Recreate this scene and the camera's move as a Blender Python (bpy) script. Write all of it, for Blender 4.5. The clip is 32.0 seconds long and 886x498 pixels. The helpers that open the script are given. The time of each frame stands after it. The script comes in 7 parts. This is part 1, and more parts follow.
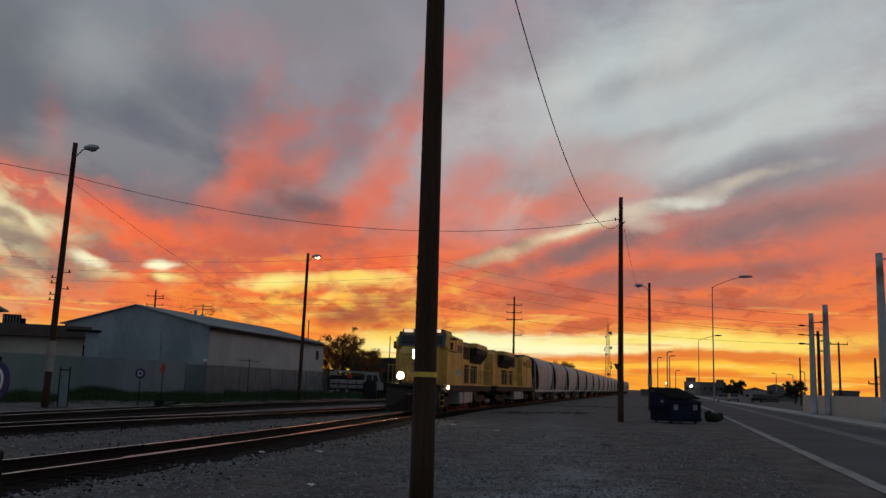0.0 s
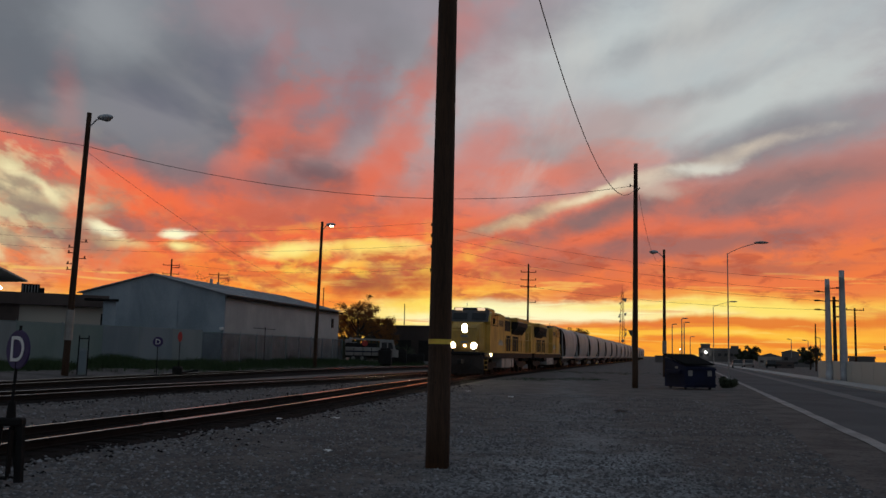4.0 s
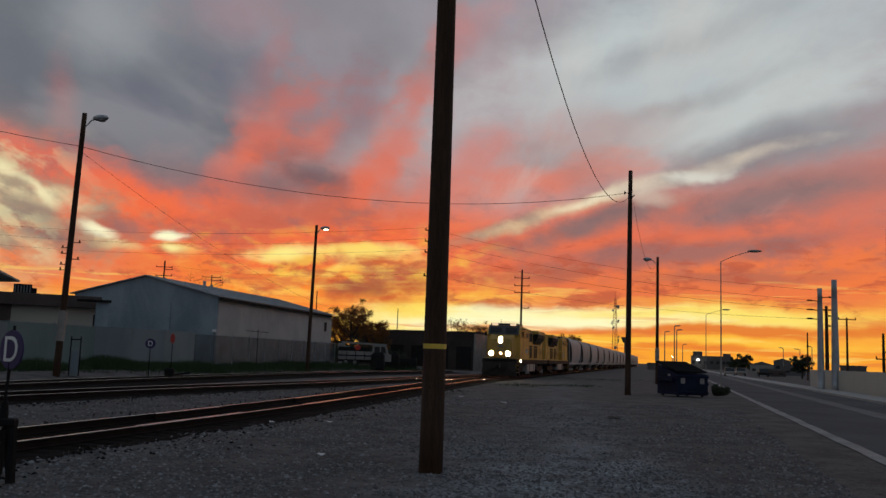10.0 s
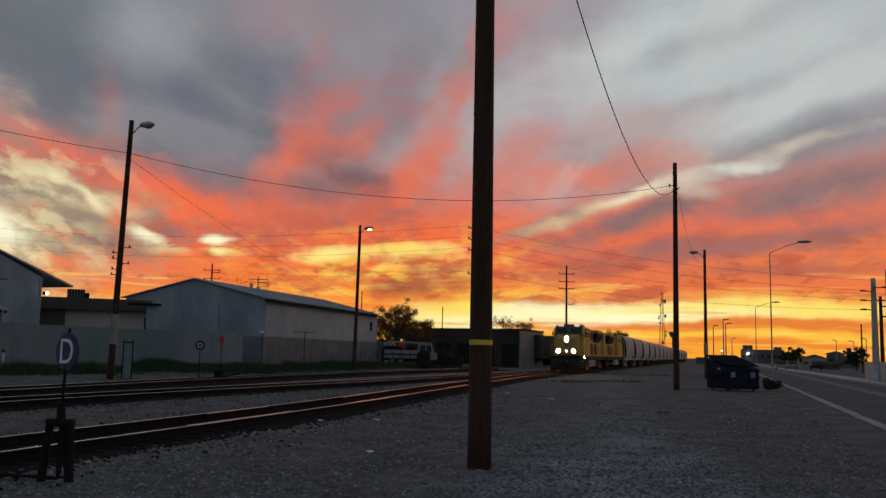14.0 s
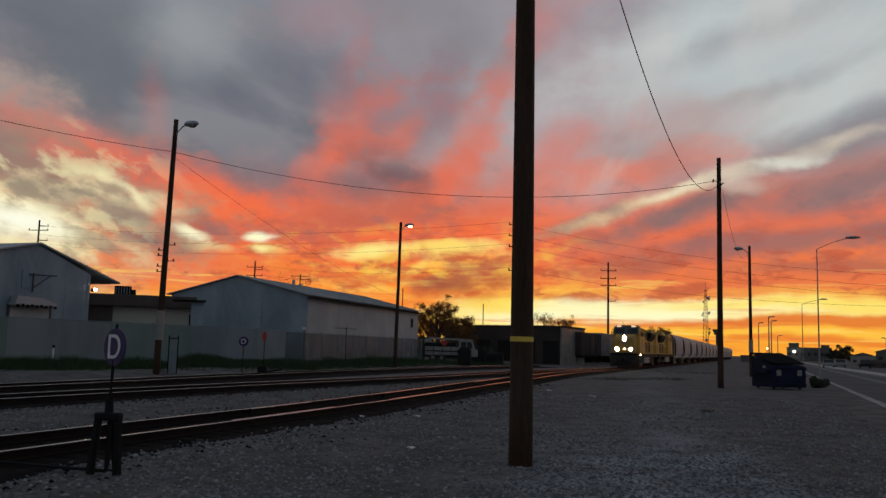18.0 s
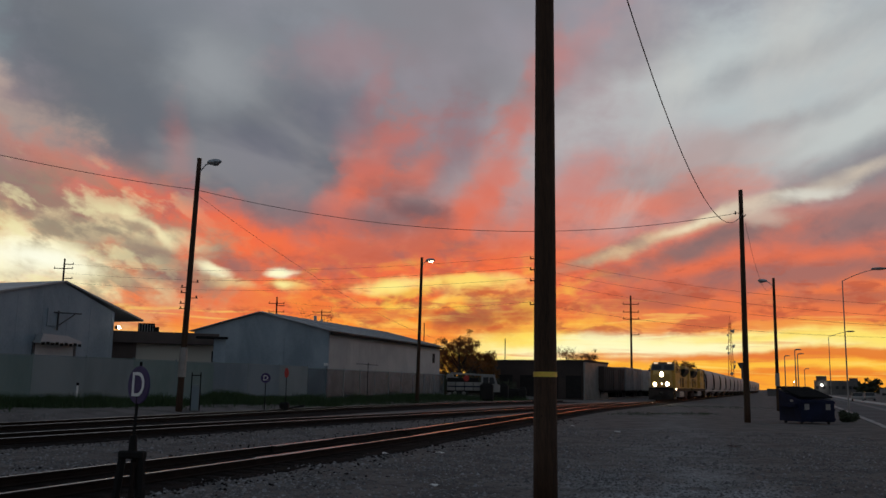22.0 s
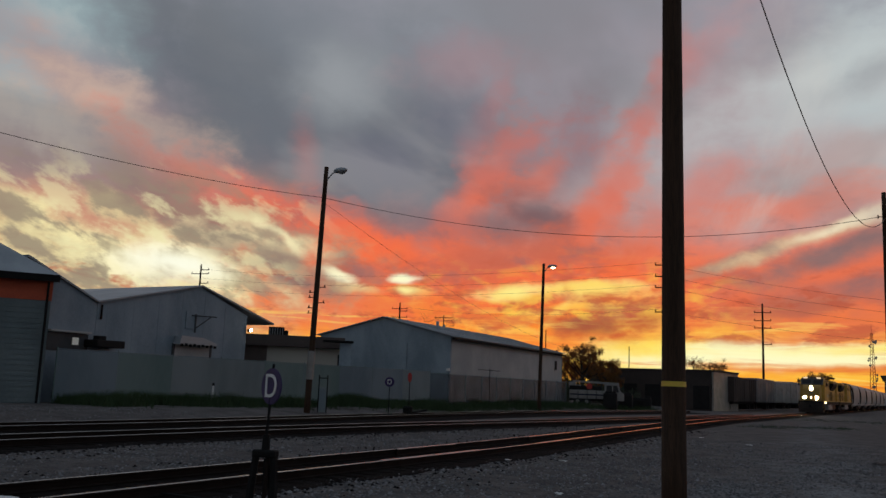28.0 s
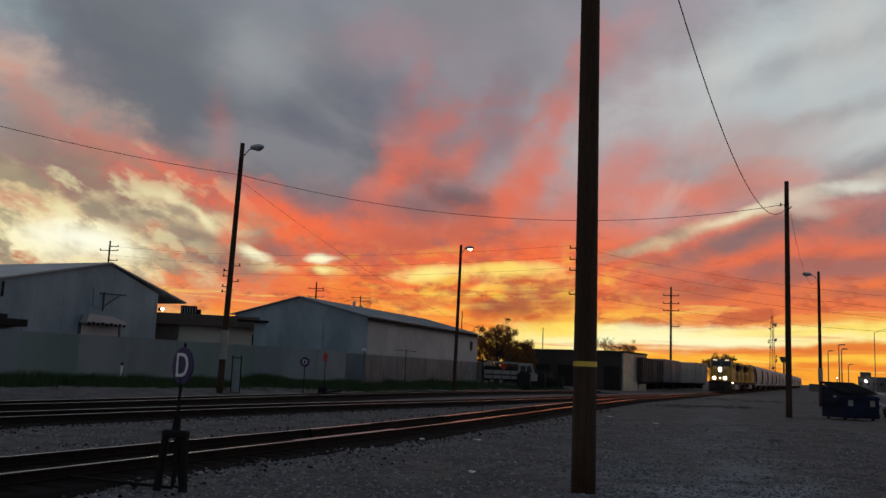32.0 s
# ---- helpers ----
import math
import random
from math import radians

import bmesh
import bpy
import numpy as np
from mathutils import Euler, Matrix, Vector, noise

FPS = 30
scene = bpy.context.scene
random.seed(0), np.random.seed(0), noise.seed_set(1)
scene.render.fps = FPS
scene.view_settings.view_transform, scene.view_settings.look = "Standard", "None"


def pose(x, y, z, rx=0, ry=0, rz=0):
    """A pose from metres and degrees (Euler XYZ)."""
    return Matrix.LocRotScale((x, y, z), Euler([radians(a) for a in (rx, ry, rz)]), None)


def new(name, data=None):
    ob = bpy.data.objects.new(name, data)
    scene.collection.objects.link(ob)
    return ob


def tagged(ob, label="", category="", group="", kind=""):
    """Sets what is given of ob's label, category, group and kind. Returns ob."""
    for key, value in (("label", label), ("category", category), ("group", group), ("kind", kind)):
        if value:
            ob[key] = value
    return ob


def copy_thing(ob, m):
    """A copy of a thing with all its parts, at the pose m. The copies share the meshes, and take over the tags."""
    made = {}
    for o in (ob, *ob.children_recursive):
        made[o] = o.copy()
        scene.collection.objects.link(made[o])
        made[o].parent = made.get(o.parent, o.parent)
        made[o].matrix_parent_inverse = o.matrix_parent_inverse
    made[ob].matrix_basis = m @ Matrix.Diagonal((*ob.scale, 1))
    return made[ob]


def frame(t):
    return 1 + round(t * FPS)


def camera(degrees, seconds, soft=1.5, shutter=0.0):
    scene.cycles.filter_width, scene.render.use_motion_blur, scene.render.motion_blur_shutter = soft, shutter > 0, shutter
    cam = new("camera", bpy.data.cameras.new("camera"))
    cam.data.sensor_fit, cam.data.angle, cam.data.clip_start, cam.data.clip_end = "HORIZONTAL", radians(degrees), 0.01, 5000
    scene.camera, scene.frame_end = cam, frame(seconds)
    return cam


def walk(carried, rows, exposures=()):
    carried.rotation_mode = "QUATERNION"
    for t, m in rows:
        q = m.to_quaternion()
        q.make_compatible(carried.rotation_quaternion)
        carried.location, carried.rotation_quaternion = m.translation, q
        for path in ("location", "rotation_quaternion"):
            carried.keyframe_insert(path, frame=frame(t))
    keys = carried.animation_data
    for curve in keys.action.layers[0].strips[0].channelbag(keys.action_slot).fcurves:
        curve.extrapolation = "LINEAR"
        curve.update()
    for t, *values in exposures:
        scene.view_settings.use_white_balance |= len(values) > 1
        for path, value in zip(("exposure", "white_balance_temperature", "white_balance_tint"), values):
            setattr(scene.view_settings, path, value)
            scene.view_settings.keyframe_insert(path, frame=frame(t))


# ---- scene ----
cam = camera(53.8, 32.0)
# seconds, sideways, height, yaw, pitch, lean of a phone held by one standing still
PATH = [
    (0.0, 0.048, 1.741, -0.53, 8.79, 1.67),
    (0.5, 0.044, 1.745, -0.66, 8.32, 1.20),
    (1.0, 0.053, 1.749, -0.55, 7.85, 0.86),
    (1.5, 0.061, 1.742, 0.07, 7.40, 0.81),
    (2.0, 0.061, 1.739, 0.42, 7.31, 0.84),
    (2.5, 0.048, 1.733, 0.89, 7.23, 0.99),
    (4.5, 0.039, 1.741, -0.11, 6.39, 1.80),
    (5.0, 0.037, 1.735, -1.05, 6.07, 1.56),
    (5.5, 0.036, 1.740, -1.24, 5.56, 1.45),
    (6.0, 0.042, 1.739, -1.48, 5.30, 1.42),
    (6.5, 0.052, 1.731, -1.39, 5.22, 1.55),
    (7.0, 0.048, 1.730, -1.36, 5.11, 1.69),
    (7.5, 0.044, 1.743, -1.18, 5.74, 1.66),
    (8.0, 0.048, 1.744, -1.32, 6.13, 1.59),
    (8.5, 0.049, 1.750, -0.96, 6.86, 1.57),
    (9.0, 0.057, 1.739, -0.49, 7.32, 1.69),
    (9.5, 0.034, 1.737, -0.15, 7.26, 1.92),
    (10.0, 0.007, 1.736, -0.07, 6.98, 2.08),
    (10.5, -0.011, 1.727, 0.28, 6.61, 2.16),
    (11.0, -0.012, 1.725, 0.73, 6.70, 1.99),
    (11.5, -0.009, 1.721, 0.80, 6.51, 1.58),
    (12.0, -0.004, 1.717, 1.14, 6.90, 1.15),
    (12.5, 0.001, 1.720, 1.52, 7.16, 0.80),
    (13.0, -0.001, 1.716, 1.88, 6.97, 0.76),
    (13.5, -0.002, 1.710, 2.28, 6.99, 0.95),
    (14.0, -0.001, 1.706, 2.79, 6.78, 1.20),
    (14.5, -0.000, 1.705, 3.10, 6.56, 1.42),
    (16.5, -0.002, 1.710, 3.75, 6.07, 1.63),
    (17.0, -0.004, 1.703, 4.40, 5.89, 1.57),
    (17.5, -0.008, 1.706, 5.05, 6.22, 1.51),
    (18.0, -0.003, 1.704, 5.46, 6.51, 1.39),
    (18.5, -0.004, 1.706, 5.66, 6.70, 1.36),
    (19.0, -0.009, 1.707, 5.61, 6.74, 1.32),
    (19.5, -0.010, 1.706, 5.45, 6.82, 1.23),
    (20.0, -0.007, 1.707, 5.53, 6.99, 1.18),
    (20.5, -0.008, 1.711, 5.72, 7.43, 1.10),
    (21.0, -0.008, 1.716, 6.10, 8.02, 1.04),
    (21.5, -0.017, 1.714, 6.70, 8.34, 1.08),
    (22.0, -0.017, 1.711, 6.89, 8.76, 1.07),
    (22.5, -0.010, 1.716, 6.57, 9.08, 1.03),
    (23.0, -0.010, 1.705, 6.23, 8.62, 1.04),
    (23.5, -0.014, 1.706, 6.76, 8.61, 1.11),
    (24.0, -0.019, 1.703, 8.15, 8.73, 1.28),
    (24.5, -0.032, 1.705, 10.32, 8.90, 1.46),
    (25.0, -0.049, 1.708, 12.45, 9.28, 1.64),
    (25.5, -0.057, 1.712, 14.03, 9.55, 1.70),
    (27.5, -0.055, 1.717, 15.91, 9.38, 2.09),
    (28.0, -0.056, 1.711, 14.93, 8.93, 2.26),
    (28.5, -0.053, 1.711, 13.78, 8.32, 2.38),
    (29.0, -0.045, 1.716, 12.25, 8.27, 2.50),
    (29.5, -0.048, 1.709, 11.09, 8.05, 2.67),
    (30.0, -0.043, 1.706, 10.08, 8.06, 2.75),
    (30.5, -0.047, 1.708, 9.44, 8.12, 2.65),
    (31.0, -0.054, 1.710, 9.44, 8.06, 2.63),
    (31.5, -0.055, 1.712, 9.42, 8.06, 2.45),
    (32.0, -0.052, 1.702, 9.44, 7.88, 2.32),
]
walk(cam, [(t, pose(x, 0, z, 90 + pitch, 0, yaw) @ pose(0, 0, 0, 0, 0, lean)) for t, x, z, yaw, pitch, lean in PATH])

EYE = 1.72  # height of the eye
DIP = 0.57  # heights in degrees below are reckoned from this far under the level


# ---- world: dusk sky with lit clouds ----
def lin(r, g, b):
    return tuple((c / 255 / 12.92) if c <= 10 else ((c / 255 + 0.055) / 1.055) ** 2.4 for c in (r, g, b)) + (1.0,)


class Nodes:
    """Short ways to add nodes to a tree."""

    def __init__(self, tree):
        self.tree, self.links = tree, tree.links

    def add(self, kind, **props):
        node = self.tree.nodes.new(kind)
        for key, value in props.items():
            if key == "operation":
                node.operation = value
            elif key == "noise_dimensions":
                node.noise_dimensions = value
        return node

    def put(self, socket, value):
        if isinstance(value, bpy.types.NodeSocket):
            self.links.new(value, socket)
        else:
            socket.default_value = value

    def math(self, op, a, b=0.0, c=0.0, clamp=False):
        node = self.add("ShaderNodeMath", operation=op)
        node.use_clamp = clamp
        for socket, value in zip(node.inputs, (a, b, c)):
            self.put(socket, value)
        return node.outputs[0]

    def noise(self, vector, scale, detail=4.0, rough=0.55, distortion=0.0):
        node = self.add("ShaderNodeTexNoise")
        self.put(node.inputs["Vector"], vector)
        node.inputs["Scale"].default_value = scale
        node.inputs["Detail"].default_value = detail
        node.inputs["Roughness"].default_value = rough
        node.inputs["Distortion"].default_value = distortion
        return node.outputs[0]

    def mix(self, factor, a, b):
        node = self.tree.nodes.new("ShaderNodeMix")
        node.data_type = "RGBA"
        self.put(node.inputs[0], factor)
        self.put(node.inputs[6], a)
        self.put(node.inputs[7], b)
        return node.outputs[2]

    def step(self, value, low, high):
        node = self.tree.nodes.new("ShaderNodeMapRange")
        node.interpolation_type = "SMOOTHSTEP"
        self.put(node.inputs[0], value)
        node.inputs[1].default_value, node.inputs[2].default_value = low, high
        return node.outputs[0]

    def join(self, x, y, z):
        node = self.tree.nodes.new("ShaderNodeCombineXYZ")
        for socket, value in zip(node.inputs, (x, y, z)):
            self.put(socket, value)
        return node.outputs[0]


world = bpy.data.worlds.new("dusk_sky")
scene.world = world
world.use_nodes = True
world.cycles.sampling_method = "MANUAL"
world.cycles.sample_map_resolution = 512
world.node_tree.nodes.clear()
W = Nodes(world.node_tree)
coord = W.add("ShaderNodeTexCoord").outputs["Generated"]
split = W.add("ShaderNodeSeparateXYZ")
W.links.new(coord, split.inputs[0])
sx, sy, sz = split.outputs
AZ = W.math("MULTIPLY", W.math("ARCTAN2", sx, sy), 180 / math.pi)
EL = W.math("MULTIPLY", W.math("ARCSINE", sz), 180 / math.pi)
# cloud sheet seen from below: streaks crowd towards the horizon
flat = W.math("DIVIDE", 1.0, W.math("ADD", W.math("MAXIMUM", sz, 0.0), 0.09))
SHEET = W.join(W.math("MULTIPLY", sx, flat), W.math("MULTIPLY", sy, flat), 0.0)
BIG = W.noise(SHEET, 0.75, 5.0, 0.6, 0.6)
FINE = W.noise(SHEET, 2.2, 6.0, 0.62, 0.9)
ANG = W.join(W.math("MULTIPLY", AZ, 0.1), W.math("MULTIPLY", EL, 0.1), 0.0)
WISP = W.noise(ANG, 2.6, 7.0, 0.56, 0.3)
MOTTLE = W.noise(W.join(W.math("MULTIPLY", AZ, 0.07), W.math("MULTIPLY", EL, 0.14), 6.0), 5.0, 7.0, 0.58, 0.2)
STRAND = W.noise(W.join(W.math("MULTIPLY", AZ, 0.06), W.math("MULTIPLY", EL, 0.32), 3.0), 1.6, 5.0, 0.62, 0.7)
nishita = W.add("ShaderNodeTexSky")
nishita.sky_type, nishita.sun_disc = "NISHITA", False
nishita.sun_elevation, nishita.sun_rotation = radians(0.5), radians(3)
clear = W.mix(1.0, (0, 0, 0, 1), nishita.outputs[0])
clear_scaled = W.add("ShaderNodeVectorMath", operation="SCALE")
W.links.new(clear, clear_scaled.inputs[0])
clear_scaled.inputs["Scale"].default_value = 0.1
# the cloud deck away from the sunset: blue grey, paler overhead
deck = W.mix(W.step(BIG, 0.35, 0.7), lin(100, 113, 130), lin(152, 168, 182))
SKY = W.mix(0.85, clear_scaled.outputs[0], deck)


warp_big, warp_fine = W.add("ShaderNodeTexNoise"), W.add("ShaderNodeTexNoise")
for node, scale, vector in ((warp_big, 1.1, ANG), (warp_fine, 4.5, ANG)):
    W.links.new(vector, node.inputs["Vector"])
    node.inputs["Scale"].default_value, node.inputs["Detail"].default_value = scale, 5.0


def shifted(base, node, amount):
    """Push a place about by the colours of a noise."""
    off = W.add("ShaderNodeVectorMath", operation="SUBTRACT")
    W.links.new(node.outputs["Color"], off.inputs[0])
    off.inputs[1].default_value = (0.5, 0.5, 0.5)
    out = W.add("ShaderNodeVectorMath", operation="MULTIPLY_ADD")
    W.links.new(off.outputs[0], out.inputs[0])
    out.inputs[1].default_value = amount
    W.links.new(base, out.inputs[2])
    return out.outputs[0]


PLACE = shifted(shifted(W.join(AZ, W.math("ADD", EL, DIP), 0.0), warp_big, (4.0, 2.2, 0.0)), warp_fine, (1.0, 0.6, 0.0))


TALLY = [0]


def cloud(colour, az, el, long, wide, tilt=0.0, amount=1.0, ragged=0.8, soft=0.5, grain=None):
    """One body of lit cloud: centre and half sizes in degrees, tilt anticlockwise, with a ragged edge."""
    global SKY, PLACE
    TALLY[0] += 1
    if TALLY[0] % 6 == 0:  # work the layers off in order
        chain = W.add("ShaderNodeVectorMath", operation="MULTIPLY_ADD")
        W.links.new(SKY, chain.inputs[0])
        chain.inputs[1].default_value = (1e-6, 1e-6, 0)
        W.links.new(PLACE, chain.inputs[2])
        PLACE = chain.outputs[0]
    own = W.add("ShaderNodeMapping")
    own.vector_type = "TEXTURE"
    W.links.new(PLACE, own.inputs["Vector"])
    own.inputs["Location"].default_value = (az, el, 0)
    own.inputs["Rotation"].default_value = (0, 0, radians(tilt))
    own.inputs["Scale"].default_value = (long, wide, 1)
    far = W.add("ShaderNodeVectorMath", operation="LENGTH")
    W.links.new(own.outputs[0], far.inputs[0])
    rough = W.math("MULTIPLY_ADD", MOTTLE, 0.4, W.math("MULTIPLY", grain or WISP, 0.6))
    edge = W.math("MULTIPLY_ADD", W.math("SUBTRACT", rough, 0.5), ragged * 6.0, far.outputs["Value"])
    mask = W.step(edge, 1.0 + soft, 1.0 - soft)
    SKY = W.mix(W.math("MULTIPLY", mask, amount), SKY, colour)


# the sheet near the sunset: yellow at the foot, orange, rose, then mauve grey
FAN = W.noise(W.join(W.math("MULTIPLY", W.math("MULTIPLY", sx, flat), 1.5), W.math("MULTIPLY", W.math("MULTIPLY", sy, flat), 0.33), 5.0), 1.0, 7.0, 0.6, 0.3)
lit = lin(252, 176, 70)
for foot, head_el, tone in ((2.5, 5.0, lin(246, 126, 64)), (5.0, 8.5, lin(222, 116, 88)), (8.0, 11.5, lin(188, 124, 114)), (10.5, 15.0, lin(156, 128, 132)), (14.0, 22.0, lin(148, 147, 157))):
    lit = W.mix(W.step(W.math("MULTIPLY_ADD", W.math("SUBTRACT", WISP, 0.5), 5.0, EL), foot, head_el), lit, tone)
near = W.math("MULTIPLY", W.step(AZ, -75.0, -45.0), W.math("MULTIPLY", W.step(AZ, 75.0, 35.0), W.step(EL, 45.0, 24.0)))
SKY = W.mix(near, SKY, lit)
# bodies of cloud, bright gaps last; bearings and heights in degrees
# right: pale blue-grey veil in long strands
cloud(lin(184, 196, 198), 15.3, 18.7, 15.6, 5.56, 12, 0.9, 0.4, 0.8, FAN)
cloud(lin(170, 148, 152), 3.5, 17.2, 5.2, 7.04, 0, 0.7, 0.4, 0.9)
cloud(lin(196, 202, 200), 19.8, 16.3, 7.8, 1.5, 15, 0.8, 0.5, 0.8, FAN)
cloud(lin(192, 200, 200), 10.0, 20.1, 7.0, 2.04, 22, 0.75, 0.5, 0.9, FAN)
cloud(lin(130, 132, 138), 21.7, 14.1, 4.8, 1.26, 14, 0.8, 0.5, 0.8, FAN)
cloud(lin(136, 138, 144), 15.0, 20.7, 6.3, 0.89, 16, 0.55, 0.6, 0.9, FAN)
cloud(lin(142, 142, 146), 15.3, 17.0, 5.6, 0.59, 15, 0.5, 0.6, 0.9, FAN)
cloud(lin(184, 160, 156), 9.0, 14.8, 5.9, 1.48, 12, 0.7, 0.5, 0.9, FAN)
# upper left: slate and mauve
cloud(lin(104, 112, 120), -27.9, 20.6, 15.6, 6.30, -14, 0.9, 0.3, 0.9)
cloud(lin(98, 103, 112), -26.9, 16.9, 10.0, 3.15, -30, 0.8, 0.35, 0.9)
cloud(lin(104, 108, 116), -16.6, 14.0, 5.6, 3.15, -20, 0.85, 0.4, 0.8)
cloud(lin(138, 142, 150), -14.6, 24.0, 11.1, 4.07, 0, 0.7, 0.4, 0.9)
cloud(lin(150, 142, 150), -6.8, 21.5, 4.8, 5.56, 0, 0.65, 0.4, 0.9)
cloud(lin(108, 114, 122), -19.8, 16.9, 8.9, 4.81, -12, 0.65, 0.4, 0.9)
cloud(lin(158, 162, 166), -22.2, 20.0, 2.6, 2.4, 0, 0.7, 0.25, 0.95)
cloud(lin(158, 180, 184), -41.4, 19.2, 4.4, 6.30, 20, 0.9, 0.35, 0.8)
cloud(lin(190, 200, 196), -40.3, 17.5, 2.2, 4.07, 25, 0.6, 0.7, 0.8)
cloud(lin(158, 130, 134), -37.7, 17.2, 7.4, 1.85, -32, 0.85, 0.4, 0.9)
cloud(lin(160, 132, 126), -39.8, 12.9, 7.4, 3.33, -12, 0.8, 0.4, 0.9)
cloud(lin(204, 178, 162), -34.4, 15.6, 5.9, 1.67, -26, 0.75, 0.8, 0.8)
cloud(lin(196, 184, 172), -40.6, 14.8, 3.3, 1.48, -30, 0.6, 0.8, 0.8)
# red arms that fan out from the sunset
cloud(lin(214, 124, 106), -30.9, 12.6, 4.4, 1.30, -22, 0.7, 0.7, 0.95)
cloud(lin(230, 114, 88), -24.2, 10.4, 8.2, 1.35, -24, 0.85, 0.7, 0.9)
cloud(lin(242, 110, 74), -17.9, 8.6, 7.4, 1.56, -16, 0.9, 0.6, 0.8)
cloud(lin(186, 112, 106), -24.0, 14.9, 0.7, 2.6, 6, 0.35, 0.6, 0.95)
cloud(lin(216, 112, 88), -13.2, 13.0, 4.2, 1.25, 58, 0.7, 0.8, 0.95)
cloud(lin(228, 110, 82), -14.2, 11.2, 2.6, 0.9, 52, 0.7, 0.7, 0.9)
cloud(lin(190, 114, 108), -10.6, 16.0, 3.2, 0.9, 32, 0.6, 1.0, 0.95)
cloud(lin(216, 110, 86), -9.4, 13.6, 3.4, 1.0, 44, 0.65, 1.0, 0.95)
cloud(lin(182, 118, 116), -12.2, 18.6, 2.8, 0.8, 62, 0.45, 0.8, 0.95)
cloud(lin(222, 110, 82), -4.2, 13.0, 4.4, 1.5, 56, 0.75, 0.8, 0.95)
cloud(lin(230, 110, 80), -5.2, 11.2, 2.4, 1.0, 50, 0.7, 0.7, 0.9)
cloud(lin(200, 120, 110), -1.6, 17.9, 4.4, 0.95, 60, 0.65, 0.7, 0.95)
cloud(lin(188, 136, 138), 1.7, 21.8, 3.0, 0.9, 46, 0.55, 0.6, 0.95)
cloud(lin(216, 116, 98), 1.6, 13.0, 3.6, 1.4, 30, 0.55, 0.7, 0.95)
cloud(lin(162, 134, 140), -13.6, 21.6, 3.6, 1.5, 10, 0.6, 0.6, 0.95)
cloud(lin(136, 114, 122), -6.3, 16.4, 1.2, 2.8, -14, 0.55, 0.6, 0.95)
cloud(lin(116, 92, 96), -8.9, 11.5, 2.5, 1.1, -14, 0.85, 0.7, 0.8)
cloud(lin(122, 96, 100), -11.2, 10.6, 2.2, 0.7, -20, 0.7, 0.7, 0.8)
cloud(lin(150, 104, 106), -15.2, 11.0, 2.6, 0.8, -18, 0.5, 0.6, 0.9)
cloud(lin(106, 106, 120), -18.6, 14.6, 3.2, 1.7, -16, 0.6, 0.5, 0.9)
cloud(lin(104, 106, 120), -14.6, 18.0, 2.4, 1.8, -10, 0.6, 0.5, 0.9)
# orange floor of the clouds
cloud(lin(246, 112, 66), -11.5, 7.3, 17.4, 2.30, 2, 0.9, 0.6, 0.8)
cloud(lin(236, 112, 70), -20.0, 5.5, 8.1, 1.33, -3, 0.85, 0.4, 0.8)
cloud(lin(150, 96, 92), -11.1, 8.7, 6.7, 0.89, 6, 0.45, 0.8, 0.8)
cloud(lin(226, 118, 90), 5.7, 12.0, 6.3, 1.10, 10, 0.75, 0.7, 0.8, FAN)
cloud(lin(224, 114, 86), 15.2, 10.0, 11.1, 1.33, 7, 0.8, 0.7, 0.8, FAN)
cloud(lin(232, 120, 74), 12.1, 5.3, 15.6, 1.78, 2, 0.9, 0.6, 0.8)
cloud(lin(226, 112, 80), 9.0, 7.4, 7.4, 1.26, 4, 0.85, 0.6, 0.8)
cloud(lin(150, 108, 104), 15.2, 7.6, 8.5, 0.63, 5, 0.8, 0.6, 0.8, FAN)
cloud(lin(172, 98, 80), 7.6, 6.3, 4.1, 0.48, 6, 0.7, 0.7, 0.8, STRAND)
cloud(lin(176, 104, 84), 19.0, 6.1, 5.6, 0.37, 3, 0.7, 0.7, 0.8, STRAND)
# cream rifts
cloud(lin(136, 110, 108), 9.3, 9.1, 5.6, 0.74, 18, 0.9, 0.5, 0.7, FAN)
cloud(lin(140, 116, 116), 20.4, 10.8, 5.6, 1.04, 9, 0.9, 0.5, 0.8, FAN)
cloud(lin(146, 128, 112), 3.6, 8.8, 3.6, 0.40, 19, 0.8, 0.5, 0.8, FAN)
cloud(lin(222, 190, 150), 7.4, 10.0, 5.4, 0.42, 18, 0.9, 0.6, 0.8, FAN)
cloud(lin(248, 232, 196), 9.6, 10.8, 2.0, 0.28, 18, 0.85, 0.6, 0.8, FAN)
cloud(lin(220, 204, 184), 15.9, 12.5, 5.4, 0.45, 14, 0.9, 0.6, 0.8, FAN)
cloud(lin(236, 234, 220), 16.5, 12.5, 1.9, 0.33, 5, 0.8, 0.6, 0.8)
cloud(lin(210, 196, 178), 13.2, 11.1, 1.5, 0.52, 0, 0.6, 0.7, 0.8)
cloud(lin(208, 188, 142), -37.7, 7.7, 12.2, 2.78, -4, 0.9, 0.6, 0.8)
cloud(lin(146, 122, 110), -30.7, 10.7, 6.3, 1.56, -16, 0.8, 0.9, 0.8)
cloud(lin(206, 140, 118), -38.0, 10.5, 4.1, 1.11, -10, 0.7, 0.8, 0.8)
cloud(lin(236, 224, 170), -40.2, 7.1, 4.4, 1.85, 0, 0.7, 0.8, 0.8)
cloud(lin(226, 212, 160), -33.7, 9.4, 4.1, 0.67, -30, 0.75, 1.0, 0.8)
cloud(lin(246, 234, 176), -37.2, 8.4, 4.1, 0.74, -28, 0.85, 0.9, 0.8)
